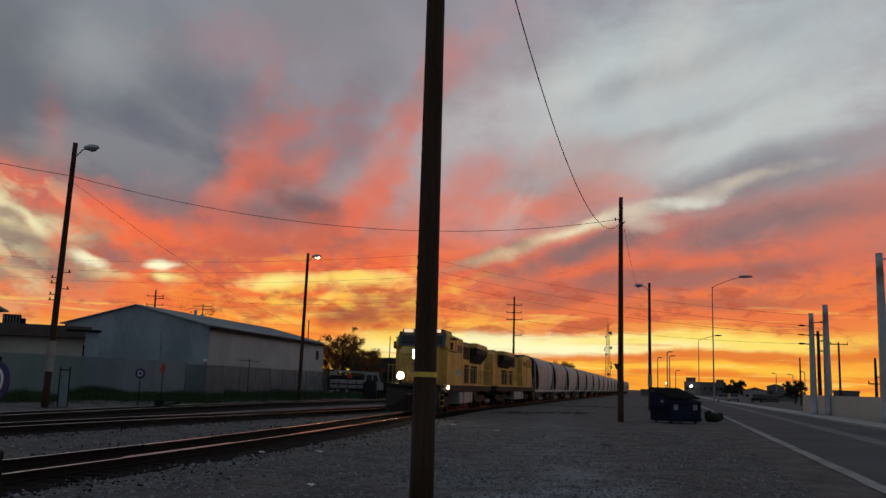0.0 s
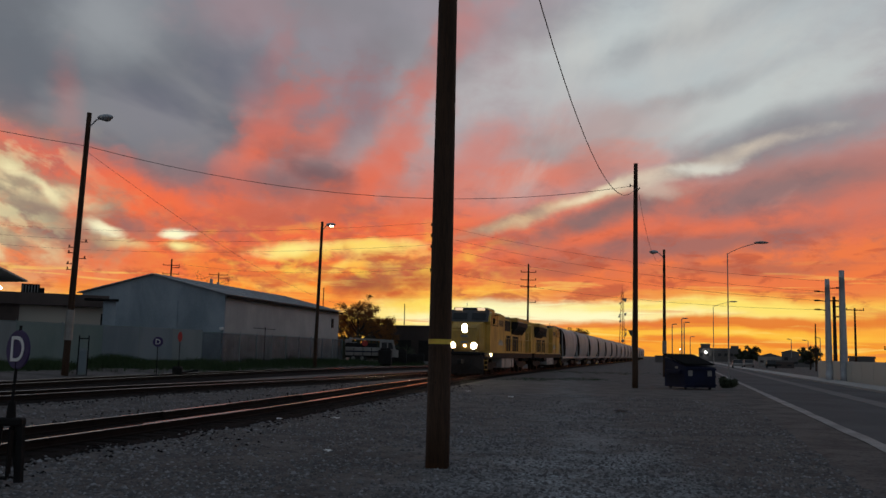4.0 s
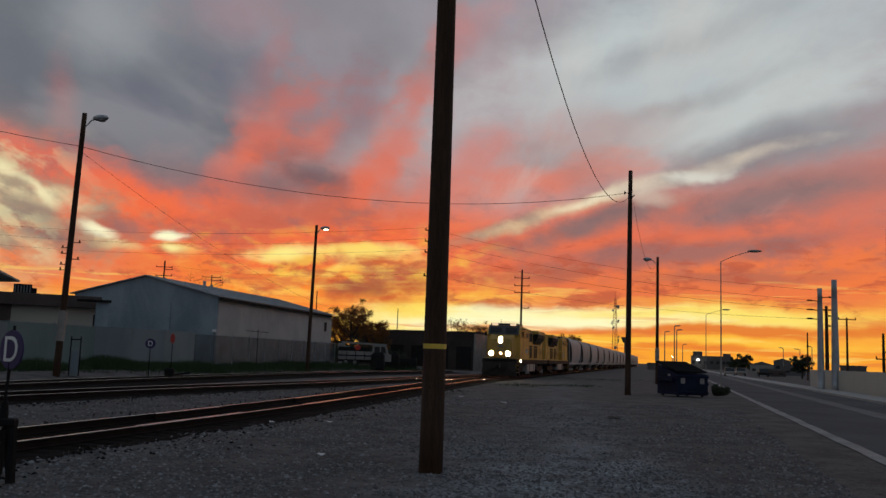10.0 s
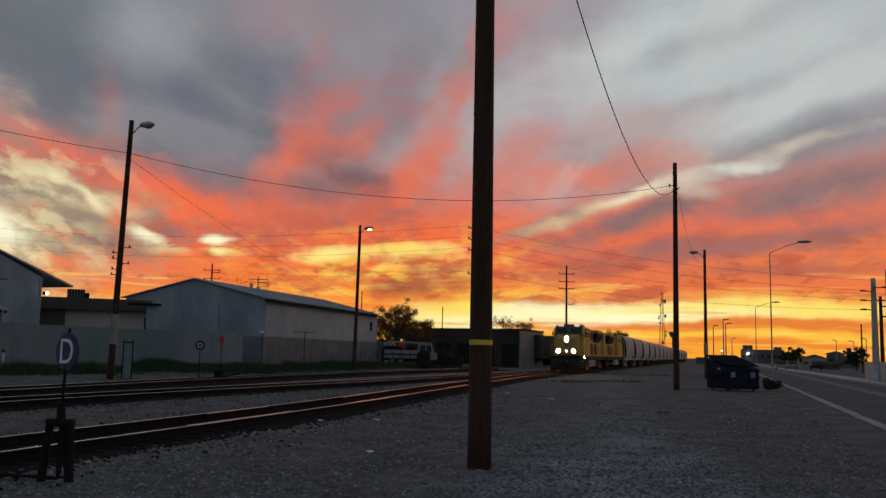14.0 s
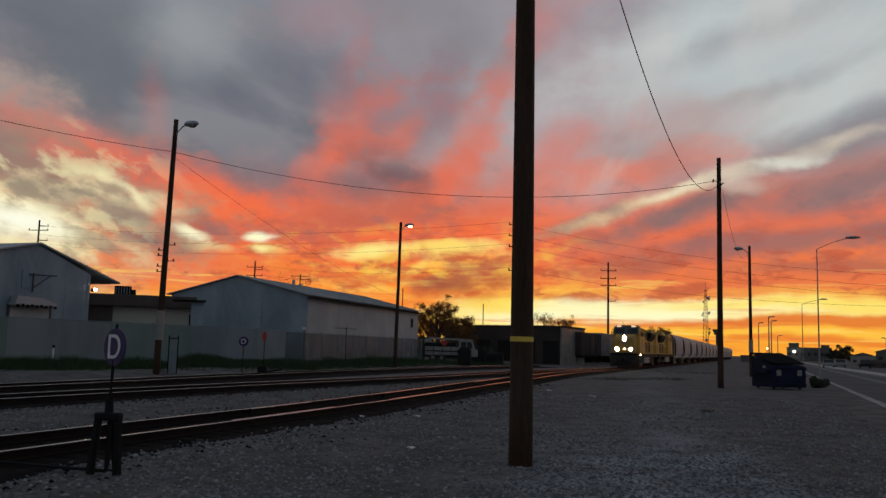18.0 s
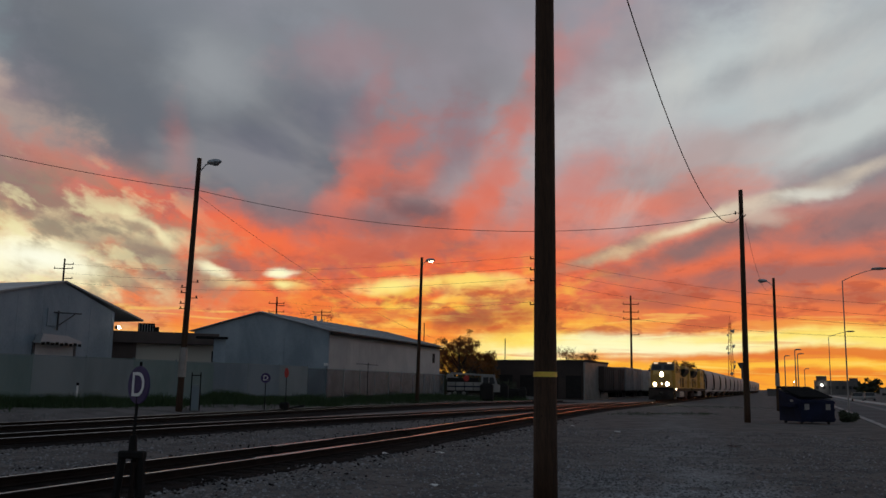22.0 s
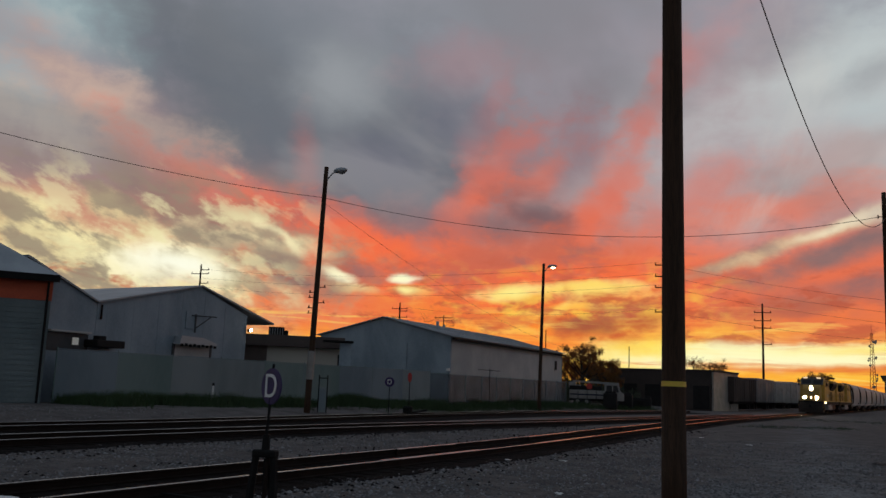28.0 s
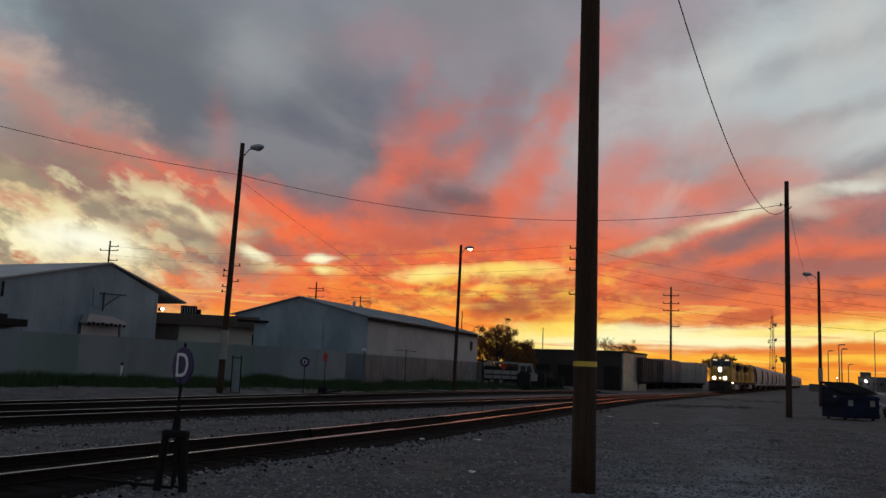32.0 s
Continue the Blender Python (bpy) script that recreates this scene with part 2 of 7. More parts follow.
cloud(lin(226, 208, 164), -27.3, 10.2, 2.4, 0.6, -24, 0.65, 0.9, 0.7)
cloud(lin(230, 214, 168), -24.0, 9.2, 1.8, 0.4, -26, 0.6, 0.8, 0.7)
cloud(lin(255, 244, 190), -31.5, 7.7, 4.6, 1.70, 0, 0.95, 0.7, 0.8)
cloud(lin(255, 255, 238), -32.0, 7.5, 2.8, 1.11, 0, 1.0, 0.5, 0.9)
cloud(lin(128, 108, 102), -25.0, 7.5, 3.0, 0.74, -20, 0.8, 0.8, 0.8)
cloud(lin(150, 126, 112), -28.1, 8.4, 2.2, 0.59, -20, 0.7, 0.9, 0.8)
cloud(lin(142, 110, 106), -20.4, 7.7, 2.0, 0.59, -10, 0.7, 0.7, 0.8)
cloud(lin(255, 248, 206), -21.9, 7.4, 1.3, 0.37, -20, 0.95, 0.6, 0.7)
cloud(lin(236, 200, 140), -20.8, 6.8, 1.9, 0.26, -8, 0.8, 0.7, 0.8)
cloud(lin(255, 252, 214), -17.5, 7.5, 1.0, 0.33, 0, 1.0, 0.5, 0.7)
cloud(lin(255, 214, 124), -17.2, 6.7, 1.4, 0.33, 0, 0.85, 0.7, 0.8)
# yellow under-light
cloud(lin(252, 140, 50), -8.5, 4.8, 7.5, 1.5, 2, 0.9, 0.8, 0.8)
cloud(lin(255, 214, 110), -6.5, 5.9, 1.5, 0.30, 38, 0.85, 0.8, 0.7)
cloud(lin(255, 206, 96), -4.1, 5.9, 1.6, 0.30, -28, 0.8, 0.8, 0.7)
cloud(lin(255, 216, 104), -7.4, 4.0, 1.9, 0.33, -20, 0.85, 0.8, 0.7)
cloud(lin(255, 222, 110), -2.3, 4.0, 2.2, 0.41, 16, 0.85, 0.8, 0.7)
cloud(lin(255, 196, 80), -3.8, 3.4, 4.1, 1.33, 0, 0.85, 0.7, 0.8)
cloud(lin(255, 234, 150), -10.0, 6.8, 2.2, 0.37, 4, 0.95, 0.7, 0.7)
cloud(lin(255, 214, 116), -5.9, 6.8, 4.1, 0.37, 4, 0.85, 0.9, 0.8)
cloud(lin(250, 204, 130), -3.8, 7.4, 2.6, 0.26, 6, 0.7, 0.8, 0.8)
cloud(lin(255, 200, 90), -7.4, 5.7, 4.8, 0.33, 8, 0.8, 1.0, 0.8)
cloud(lin(255, 206, 96), -9.6, 4.4, 3.3, 0.30, -6, 0.8, 1.0, 0.8)
cloud(lin(255, 208, 96), -2.7, 4.9, 2.6, 0.37, 12, 0.8, 0.9, 0.8)
cloud(lin(132, 84, 74), -5.4, 4.7, 1.6, 0.63, 0, 0.85, 0.7, 0.7)
cloud(lin(176, 92, 74), -2.7, 5.9, 2.2, 0.48, 10, 0.75, 0.8, 0.8)
cloud(lin(206, 96, 70), -8.5, 6.4, 2.6, 0.26, 0, 0.7, 0.8, 0.8)
cloud(lin(214, 96, 64), -11.1, 5.2, 3.0, 0.37, 0, 0.7, 0.8, 0.8)
# the bright slot over the horizon
cloud(lin(251, 164, 52), 9.0, 1.3, 37.0, 1.26, 0, 0.97, 0.2, 0.5, STRAND)
cloud(lin(255, 218, 96), -1.9, 2.9, 6.7, 0.95, 2, 0.95, 0.5, 0.7, STRAND)
cloud(lin(255, 216, 92), 11.8, 3.6, 15.6, 0.74, 1, 0.95, 0.3, 0.7, STRAND)
cloud(lin(255, 246, 164), 8.3, 3.5, 10.0, 0.74, 1, 0.97, 0.3, 0.8, STRAND)
cloud(lin(255, 254, 214), 5.2, 3.3, 7.8, 0.78, 1, 1.0, 0.3, 0.8, STRAND)
cloud(lin(230, 126, 52), 18.0, 2.8, 10.0, 0.30, 2, 0.95, 0.6, 0.7, STRAND)
cloud(lin(236, 132, 50), 10.4, 2.3, 4.8, 0.19, 1, 0.8, 0.7, 0.7, STRAND)
cloud(lin(255, 200, 72), 15.8, 2.0, 11.1, 0.30, 0, 0.8, 0.6, 0.8, STRAND)
cloud(lin(236, 130, 50), 19.0, 1.5, 8.9, 0.26, 0, 0.85, 0.7, 0.7, STRAND)
cloud(lin(240, 140, 62), 12.5, 4.4, 11.1, 0.30, 1, 0.8, 0.8, 0.8, STRAND)
cloud(lin(250, 170, 70), 1.8, 4.4, 4.4, 0.33, 4, 0.8, 0.9, 0.8, STRAND)
# thin streaks along the horizon
THIN = W.noise(W.join(W.math("MULTIPLY", AZ, 0.05), W.math("MULTIPLY", EL, 0.75), 8.0), 2.4, 6.0, 0.6, 0.5)
foot_zone = W.math("MULTIPLY", W.step(EL, -1.0, 0.6), W.step(EL, 6.5, 3.2))
SKY = W.mix(W.math("MULTIPLY", W.math("MULTIPLY", W.step(THIN, 0.52, 0.66), 0.6), foot_zone), SKY, lin(228, 116, 62))
SKY = W.mix(W.math("MULTIPLY", W.math("MULTIPLY", W.step(THIN, 0.46, 0.34), 0.6), foot_zone), SKY, lin(255, 222, 110))
# fine texture over all: soft lumps, dimmer and brighter
LUMP = W.noise(W.join(W.math("MULTIPLY", AZ, 0.10), W.math("MULTIPLY", EL, 0.17), 4.0), 3.4, 7.0, 0.57, 0.3)
high = W.math("MULTIPLY", W.step(EL, 4.0, 7.0), W.step(EL, 15.0, 9.0))
SKY = W.mix(W.math("MULTIPLY", W.math("MULTIPLY", W.step(LUMP, 0.49, 0.72), 0.45), high), SKY, lin(118, 102, 106))
SKY = W.mix(W.math("MULTIPLY", W.math("MULTIPLY", W.step(FAN, 0.5, 0.68), 0.5), W.math("MULTIPLY", W.step(EL, 8.0, 12.0), W.step(AZ, -4.0, 8.0))), SKY, lin(206, 206, 200))
STREAK = W.noise(W.join(W.math("MULTIPLY", AZ, 0.085), W.math("MULTIPLY", EL, 0.24), 12.0), 4.6, 6.0, 0.6, 0.4)
VEIL = W.noise(W.join(W.math("MULTIPLY", W.math("MULTIPLY", sx, flat), 0.9), W.math("MULTIPLY", W.math("MULTIPLY", sy, flat), 0.45), 2.0), 1.6, 4.0, 0.5, 0.4)
SKY = W.mix(W.math("MULTIPLY", W.math("MULTIPLY", W.step(VEIL, 0.48, 0.66), 0.4), W.step(EL, 9.0, 14.0)), SKY, lin(116, 118, 122))
SKY = W.mix(W.math("MULTIPLY", W.math("MULTIPLY", W.step(VEIL, 0.48, 0.34), 0.22), W.step(EL, 9.0, 14.0)), SKY, lin(186, 182, 182))
low = W.math("MULTIPLY", W.step(EL, 2.6, 3.6), W.step(EL, 9.5, 5.5))
warm = W.math("MULTIPLY", W.step(AZ, -22.0, -9.0), W.step(AZ, 8.0, -3.0))
RIPPLE = W.noise(W.join(W.math("MULTIPLY_ADD", EL, 0.04, W.math("MULTIPLY", AZ, 0.10)), W.math("MULTIPLY_ADD", AZ, -0.02, W.math("MULTIPLY", EL, 0.21)), 20.0), 3.1, 5.0, 0.55, 0.15)
SKY = W.mix(W.math("MULTIPLY", W.math("MULTIPLY", W.step(STREAK, 0.51, 0.64), 0.7), low), SKY, lin(186, 88, 64))
SKY = W.mix(W.math("MULTIPLY", W.math("MULTIPLY", W.step(STREAK, 0.49, 0.33), 0.5), W.math("MULTIPLY", low, warm)), SKY, lin(255, 190, 72))
SKY = W.mix(W.math("MULTIPLY", W.math("MULTIPLY", W.step(RIPPLE, 0.48, 0.34), 0.6), W.math("MULTIPLY", low, warm)), SKY, lin(255, 210, 84))
SKY = W.mix(W.math("MULTIPLY", W.math("MULTIPLY", W.step(RIPPLE, 0.52, 0.66), 0.6), W.math("MULTIPLY", low, warm)), SKY, lin(204, 84, 50))
# torn pale rifts to the left, drawn out along the red arm
RIFT = W.noise(W.join(W.math("MULTIPLY_ADD", EL, -0.04, W.math("MULTIPLY", AZ, 0.09)), W.math("MULTIPLY_ADD", AZ, 0.075, W.math("MULTIPLY", EL, 0.19)), 15.0), 2.6, 6.0, 0.56, 0.1)
left = W.math("MULTIPLY", W.step(AZ, -20.0, -29.0), W.math("MULTIPLY", W.step(EL, 3.5, 5.5), W.step(EL, 14.5, 9.5)))
SKY = W.mix(W.math("MULTIPLY", W.math("MULTIPLY", W.step(RIFT, 0.48, 0.60), 0.85), left), SKY, lin(148, 134, 116))
SKY = W.mix(W.math("MULTIPLY", W.math("MULTIPLY", W.step(RIFT, 0.47, 0.36), 0.6), left), SKY, lin(238, 230, 178))

# the brightest tears, in front of the rest
cloud(lin(252, 238, 178), -31.6, 7.5, 3.4, 1.0, -6, 0.75, 0.9, 0.9)
cloud(lin(255, 255, 232), -31.8, 7.6, 2.4, 0.75, -4, 1.0, 0.5, 0.9)
cloud(lin(252, 240, 190), -25.4, 9.5, 1.5, 0.22, -32, 0.7, 0.7, 0.9)
cloud(lin(150, 124, 110), -23.4, 7.6, 2.4, 0.5, -24, 0.6, 0.7, 0.9)
cloud(lin(255, 250, 206), -21.7, 7.6, 0.9, 0.24, -18, 0.9, 0.5, 0.9)
cloud(lin(255, 252, 206), -17.7, 7.5, 0.7, 0.22, 4, 1.0, 0.4, 0.9)
cloud(lin(255, 240, 160), -17.4, 6.65, 0.65, 0.22, 0, 0.9, 0.4, 0.9)
cloud(lin(255, 236, 140), -9.9, 6.95, 1.9, 0.40, 4, 0.95, 0.5, 0.9)
cloud(lin(255, 222, 110), -5.0, 7.2, 2.2, 0.28, 6, 0.75, 0.7, 0.9)
cloud(lin(255, 250, 190), 5.4, 3.35, 7.6, 0.50, 1, 0.95, 0.3, 0.9, STRAND)
cloud(lin(255, 226, 104), 15.0, 3.8, 8.0, 0.30, 1, 0.8, 0.4, 0.9, STRAND)
cloud(lin(255, 226, 92), -2.4, 3.5, 2.6, 0.5, 6, 0.85, 0.6, 0.9)
cloud(lin(246, 112, 46), -7.0, 3.7, 3.0, 0.8, 0, 0.7, 0.6, 0.9)
cloud(lin(168, 82, 58), -4.8, 4.5, 1.3, 0.5, 0, 0.8, 0.6, 0.9)
cloud(lin(186, 84, 56), -2.2, 5.2, 1.4, 0.4, 8, 0.7, 0.6, 0.9)

background = W.add("ShaderNodeBackground")
W.links.new(SKY, background.inputs[0])
background.inputs[1].default_value = 1.0
W.links.new(background.outputs[0], W.add("ShaderNodeOutputWorld").inputs[0])

# ---- materials ----
def material(name, colour, rough=0.8, metal=0.0, other=None, scale=3.0, fine=40.0, bump=0.15, spec=0.5, patchy=0.5, stretch=(1, 1, 1), per_object=0.0):
    """Two colours mixed by broad stains and fine grain, with relief from the grain."""
    mat = bpy.data.materials.new(name)
    mat.use_nodes = True
    n = Nodes(mat.node_tree)
    bsdf = mat.node_tree.nodes["Principled BSDF"]
    co = n.add("ShaderNodeTexCoord").outputs["Object"]
    if stretch != (1, 1, 1):
        mp = n.add("ShaderNodeMapping")
        mp.inputs["Scale"].default_value = stretch
        n.links.new(co, mp.inputs[0])
        co = mp.outputs[0]
    stains, grain = n.noise(co, scale, 5.0, 0.6, 0.3), n.noise(co, fine, 4.0, 0.65)
    other = other or tuple(c * 0.62 for c in colour)
    factor = n.math("ADD", n.math("MULTIPLY", n.step(stains, 0.35, 0.68), patchy), n.math("MULTIPLY", n.step(grain, 0.3, 0.7), 1 - patchy), clamp=True)
    if per_object:
        info = n.add("ShaderNodeObjectInfo").outputs["Random"]
        factor = n.math("ADD", factor, n.math("MULTIPLY", n.math("SUBTRACT", info, 0.5), per_object), clamp=True)
    n.links.new(n.mix(factor, (*colour, 1), (*other, 1)), bsdf.inputs["Base Color"])
    n.put(bsdf.inputs["Roughness"], n.math("ADD", rough, n.math("MULTIPLY", n.math("SUBTRACT", stains, 0.5), 0.25), clamp=True))
    bsdf.inputs["Metallic"].default_value = metal
    bsdf.inputs["Specular IOR Level"].default_value = spec
    if bump:
        b = n.add("ShaderNodeBump")
        b.inputs["Strength"].default_value = bump
        b.inputs["Distance"].default_value = 0.02
        n.links.new(grain, b.inputs["Height"])
        n.links.new(b.outputs[0], bsdf.inputs["Normal"])
    return mat


def glowing(name, colour, strength):
    mat = bpy.data.materials.new(name)
    mat.use_nodes = True
    bsdf = mat.node_tree.nodes["Principled BSDF"]
    bsdf.inputs["Base Color"].default_value = (0.8, 0.8, 0.8, 1)
    bsdf.inputs["Emission Color"].default_value = (*colour, 1)
    bsdf.inputs["Emission Strength"].default_value = strength
    return mat


def see_through(name, colour, alpha, rough=0.6, metal=0.4):
    """A woven wire mesh too fine to model: part of the light passes."""
    mat = bpy.data.materials.new(name)
    mat.use_nodes = True
    n = Nodes(mat.node_tree)
    bsdf = mat.node_tree.nodes["Principled BSDF"]
    bsdf.inputs["Base Color"].default_value = (*colour, 1)
    bsdf.inputs["Roughness"].default_value, bsdf.inputs["Metallic"].default_value = rough, metal
    co = n.add("ShaderNodeTexCoord").outputs["Object"]
    n.put(bsdf.inputs["Alpha"], n.math("ADD", alpha, n.math("MULTIPLY", n.math("SUBTRACT", n.noise(co, 0.9, 3.0), 0.5), 0.3), clamp=True))
    return mat


M_DIRT = material("gravel_dirt", (0.172, 0.154, 0.147), 0.95, 0, (0.07, 0.062, 0.06), 0.9, 16.0, 1.0, 0.06, 0.5)
n = Nodes(M_DIRT.node_tree)
bsdf = M_DIRT.node_tree.nodes["Principled BSDF"]
co = n.add("ShaderNodeTexCoord").outputs["Object"]
apart = n.add("ShaderNodeSeparateXYZ")
n.links.new(co, apart.inputs[0])
spread = n.math("ADD", n.math("MULTIPLY_ADD", apart.outputs[1], -0.17, apart.outputs[0]), n.math("MULTIPLY", n.noise(co, 0.22, 5.0, 0.6), 9.0))
old = bsdf.inputs["Base Color"].links[0].from_socket
gritty = n.mix(n.step(n.noise(co, 13.0, 6.0, 0.75), 0.38, 0.60), (0.09, 0.098, 0.104, 1), (0.42, 0.45, 0.47, 1))
# shade in the hollows between lumps painted as near-black blotches, fading with distance
hollow_shade = n.math("MULTIPLY", n.step(n.noise(co, 3.6, 7.0, 0.74), 0.47, 0.36), n.step(apart.outputs[1], 34.0, 14.0))
old = n.mix(n.math("MULTIPLY", hollow_shade, 0.55), old, (0.02, 0.018, 0.017, 1))
lumps = n.add("ShaderNodeBump")
lumps.inputs["Strength"].default_value, lumps.inputs["Distance"].default_value = 0.6, 0.1
n.links.new(n.noise(co, 3.4, 7.0, 0.72), lumps.inputs["Height"])
n.links.new(bsdf.inputs["Normal"].links[0].from_socket, lumps.inputs["Normal"])
n.links.new(lumps.outputs[0], bsdf.inputs["Normal"])
bound = n.step(n.math("MULTIPLY_ADD", n.noise(co, 0.5, 4.0, 0.6), 3.0, n.math("MULTIPLY_ADD", apart.outputs[1], -0.12, apart.outputs[0])), 4.6, 2.2)
patch = n.math("MULTIPLY", n.math("MULTIPLY", n.step(spread, 0.5, 4.5), bound), n.math("MULTIPLY_ADD", n.step(apart.outputs[1], 24.0, 9.0), 0.65, 0.35))
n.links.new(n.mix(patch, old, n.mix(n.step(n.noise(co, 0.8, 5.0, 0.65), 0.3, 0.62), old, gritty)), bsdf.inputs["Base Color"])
M_STONE = material("crushed_stone", (0.155, 0.153, 0.16), 0.9, 0, (0.06, 0.057, 0.056), 6.0, 30.0, 0.3, 0.3, 0.5)
n = Nodes(M_STONE.node_tree)
bsdf = M_STONE.node_tree.nodes["Principled BSDF"]
each = n.add("ShaderNodeNewGeometry").outputs["Random Per Island"]
shade = n.mix(n.math("POWER", each, 2.4), (0.075, 0.072, 0.074, 1), (0.30, 0.295, 0.305, 1))
old = bsdf.inputs["Base Color"].links[0].from_socket
n.links.new(n.mix(0.8, old, shade), bsdf.inputs["Base Color"])
M_BALLAST = material("dark_ballast", (0.018, 0.015, 0.014), 0.95, 0, (0.007, 0.006, 0.006), 1.2, 14.0, 1.0, 0.03)
M_ASPHALT = material("asphalt", (0.098, 0.102, 0.108), 0.95, 0, (0.06, 0.062, 0.066), 0.18, 60.0, 0.4, 0.15)
M_PAINT_LINE = material("worn_road_paint", (0.31, 0.30, 0.29), 0.85, 0, (0.115, 0.115, 0.115), 0.9, 26.0, 0.3)
M_FADED_LINE = material("faded_lane_paint", (0.128, 0.13, 0.132), 0.9, 0, (0.085, 0.088, 0.092), 0.5, 22.0, 0.3)
M_CONCRETE = material("concrete", (0.36, 0.35, 0.33), 0.9, 0, (0.24, 0.23, 0.22), 0.8, 25.0, 0.3)
M_RAIL = material("rail_steel", (0.018, 0.012, 0.010), 0.85, 0.0, (0.010, 0.007, 0.006), 3.0, 40.0, 0.1, 0.1)
M_RAILHEAD = material("polished_rail_head", (0.64, 0.62, 0.58), 0.15, 1.0, (0.26, 0.23, 0.20), 0.7, 30.0, 0.0)
M_TIE = material("creosoted_timber", (0.013, 0.010, 0.009), 0.95, 0, (0.006, 0.005, 0.0045), 3.0, 25.0, 0.6, 0.03, stretch=(1, 8, 8), per_object=0.5)
M_POLE = material("weathered_pole_wood", (0.068, 0.035, 0.019), 0.85, 0, (0.02, 0.012, 0.008), 1.5, 14.0, 0.8, 0.25, 0.4, stretch=(6, 6, 0.35))
M_BAND = material("yellow_reflective_band", (0.75, 0.52, 0.06), 0.4, 0, (0.5, 0.33, 0.04), 4.0, 40.0, 0.05)
M_GALV = material("galvanised_steel", (0.40, 0.41, 0.43), 0.55, 0.5, (0.28, 0.29, 0.31), 2.0, 30.0, 0.08)
M_DARKSTEEL = material("dark_painted_steel", (0.010, 0.0095, 0.0095), 0.8, 0.0, (0.006, 0.0055, 0.0055), 5.0, 40.0, 0.2, 0.2)
M_WIRE = material("cable_black", (0.03, 0.03, 0.03), 0.7)
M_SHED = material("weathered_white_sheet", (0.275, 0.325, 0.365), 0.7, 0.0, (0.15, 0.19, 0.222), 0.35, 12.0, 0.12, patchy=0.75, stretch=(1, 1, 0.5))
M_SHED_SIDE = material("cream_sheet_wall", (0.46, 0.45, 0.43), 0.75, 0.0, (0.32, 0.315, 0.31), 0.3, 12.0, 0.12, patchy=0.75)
M_ROOF = material("pale_sheet_roof", (0.36, 0.38, 0.40), 0.5, 0.3, (0.24, 0.26, 0.28), 0.4, 20.0, 0.1, patchy=0.7)
M_BROWN = material("brown_fascia", (0.085, 0.06, 0.052), 0.75, 0, (0.055, 0.04, 0.036), 1.0, 20.0, 0.2)
M_CREAM = material("cream_render", (0.44, 0.41, 0.35), 0.9, 0, (0.44, 0.41, 0.36), 0.5, 18.0, 0.25, patchy=0.6)
M_BLOCK = material("grey_block_paint", (0.15, 0.18, 0.185), 0.85, 0, (0.095, 0.12, 0.125), 0.3, 8.0, 0.3, patchy=0.7)
M_ORANGE = material("orange_paint", (0.52, 0.09, 0.03), 0.7, 0, (0.38, 0.06, 0.025), 0.6, 15.0, 0.15)
M_SLAT = material("grey_fence_slats", (0.205, 0.24, 0.24), 0.75, 0, (0.07, 0.105, 0.105), 0.35, 5.0, 0.2, patchy=0.9, stretch=(1, 1, 0.4), per_object=0.35)
n = Nodes(M_SLAT.node_tree)
bsdf = M_SLAT.node_tree.nodes["Principled BSDF"]
pick = n.add("ShaderNodeObjectInfo").outputs["Random"]
coat = n.mix(n.step(pick, 0.30, 0.36), (0.135, 0.175, 0.215, 1), (0.12, 0.18, 0.165, 1))
coat = n.mix(n.step(pick, 0.66, 0.70), coat, (0.20, 0.225, 0.235, 1))
old = bsdf.inputs["Base Color"].links[0].from_socket
n.links.new(n.mix(0.6, old, coat), bsdf.inputs["Base Color"])
M_MESH = see_through("chain_link_wire", (0.075, 0.085, 0.095), 0.42)
M_GRASS = material("verge_grass", (0.034, 0.066, 0.017), 0.9, 0, (0.014, 0.03, 0.009), 2.0, 12.0, 0.0)
M_DARKWALL = material("dark_stained_wall", (0.05, 0.033, 0.028), 0.85, 0, (0.026, 0.019, 0.017), 0.3, 9.0, 0.2, patchy=0.7)
M_LOCO = material("loco_yellow_paint", (0.60, 0.36, 0.06), 0.5, 0, (0.27, 0.165, 0.045), 0.9, 14.0, 0.06, patchy=0.65, stretch=(1, 1, 0.45))
M_LOCOGREY = material("loco_grey_paint", (0.20, 0.21, 0.22), 0.5, 0, (0.12, 0.125, 0.13), 0.8, 14.0, 0.06, patchy=0.6)
# dark brown: painted shade on the hopper ends, dirt on pilot and plough
M_SHADE_DIRT = material("end_shade_and_pilot_dirt", (0.05, 0.035, 0.028), 0.85, 0, (0.022, 0.017, 0.015), 0.8, 14.0, 0.1)
M_LOCOROOF = material("sooty_roof_grey", (0.06, 0.062, 0.066), 0.6, 0, (0.03, 0.03, 0.032), 1.0, 16.0, 0.08, patchy=0.6)
M_LOCODARK = material("sooty_black_steel", (0.016, 0.014, 0.013), 0.75, 0.0, (0.008, 0.007, 0.007), 1.5, 20.0, 0.2, 0.25)
M_TANK = material("fuel_tank_grey", (0.30, 0.28, 0.26), 0.5, 0.2, (0.17, 0.16, 0.15), 1.0, 16.0, 0.1)
M_HOPPER = material("hopper_pale_grey", (0.45, 0.44, 0.43), 0.6, 0, (0.26, 0.25, 0.24), 0.5, 10.0, 0.1, patchy=0.7, stretch=(1, 1, 0.4), per_object=0.5)
M_GLASS = material("dark_window_glass", (0.02, 0.022, 0.025), 0.35, 0.0, (0.015, 0.016, 0.018), 2.0, 10.0, 0.0, 0.3)
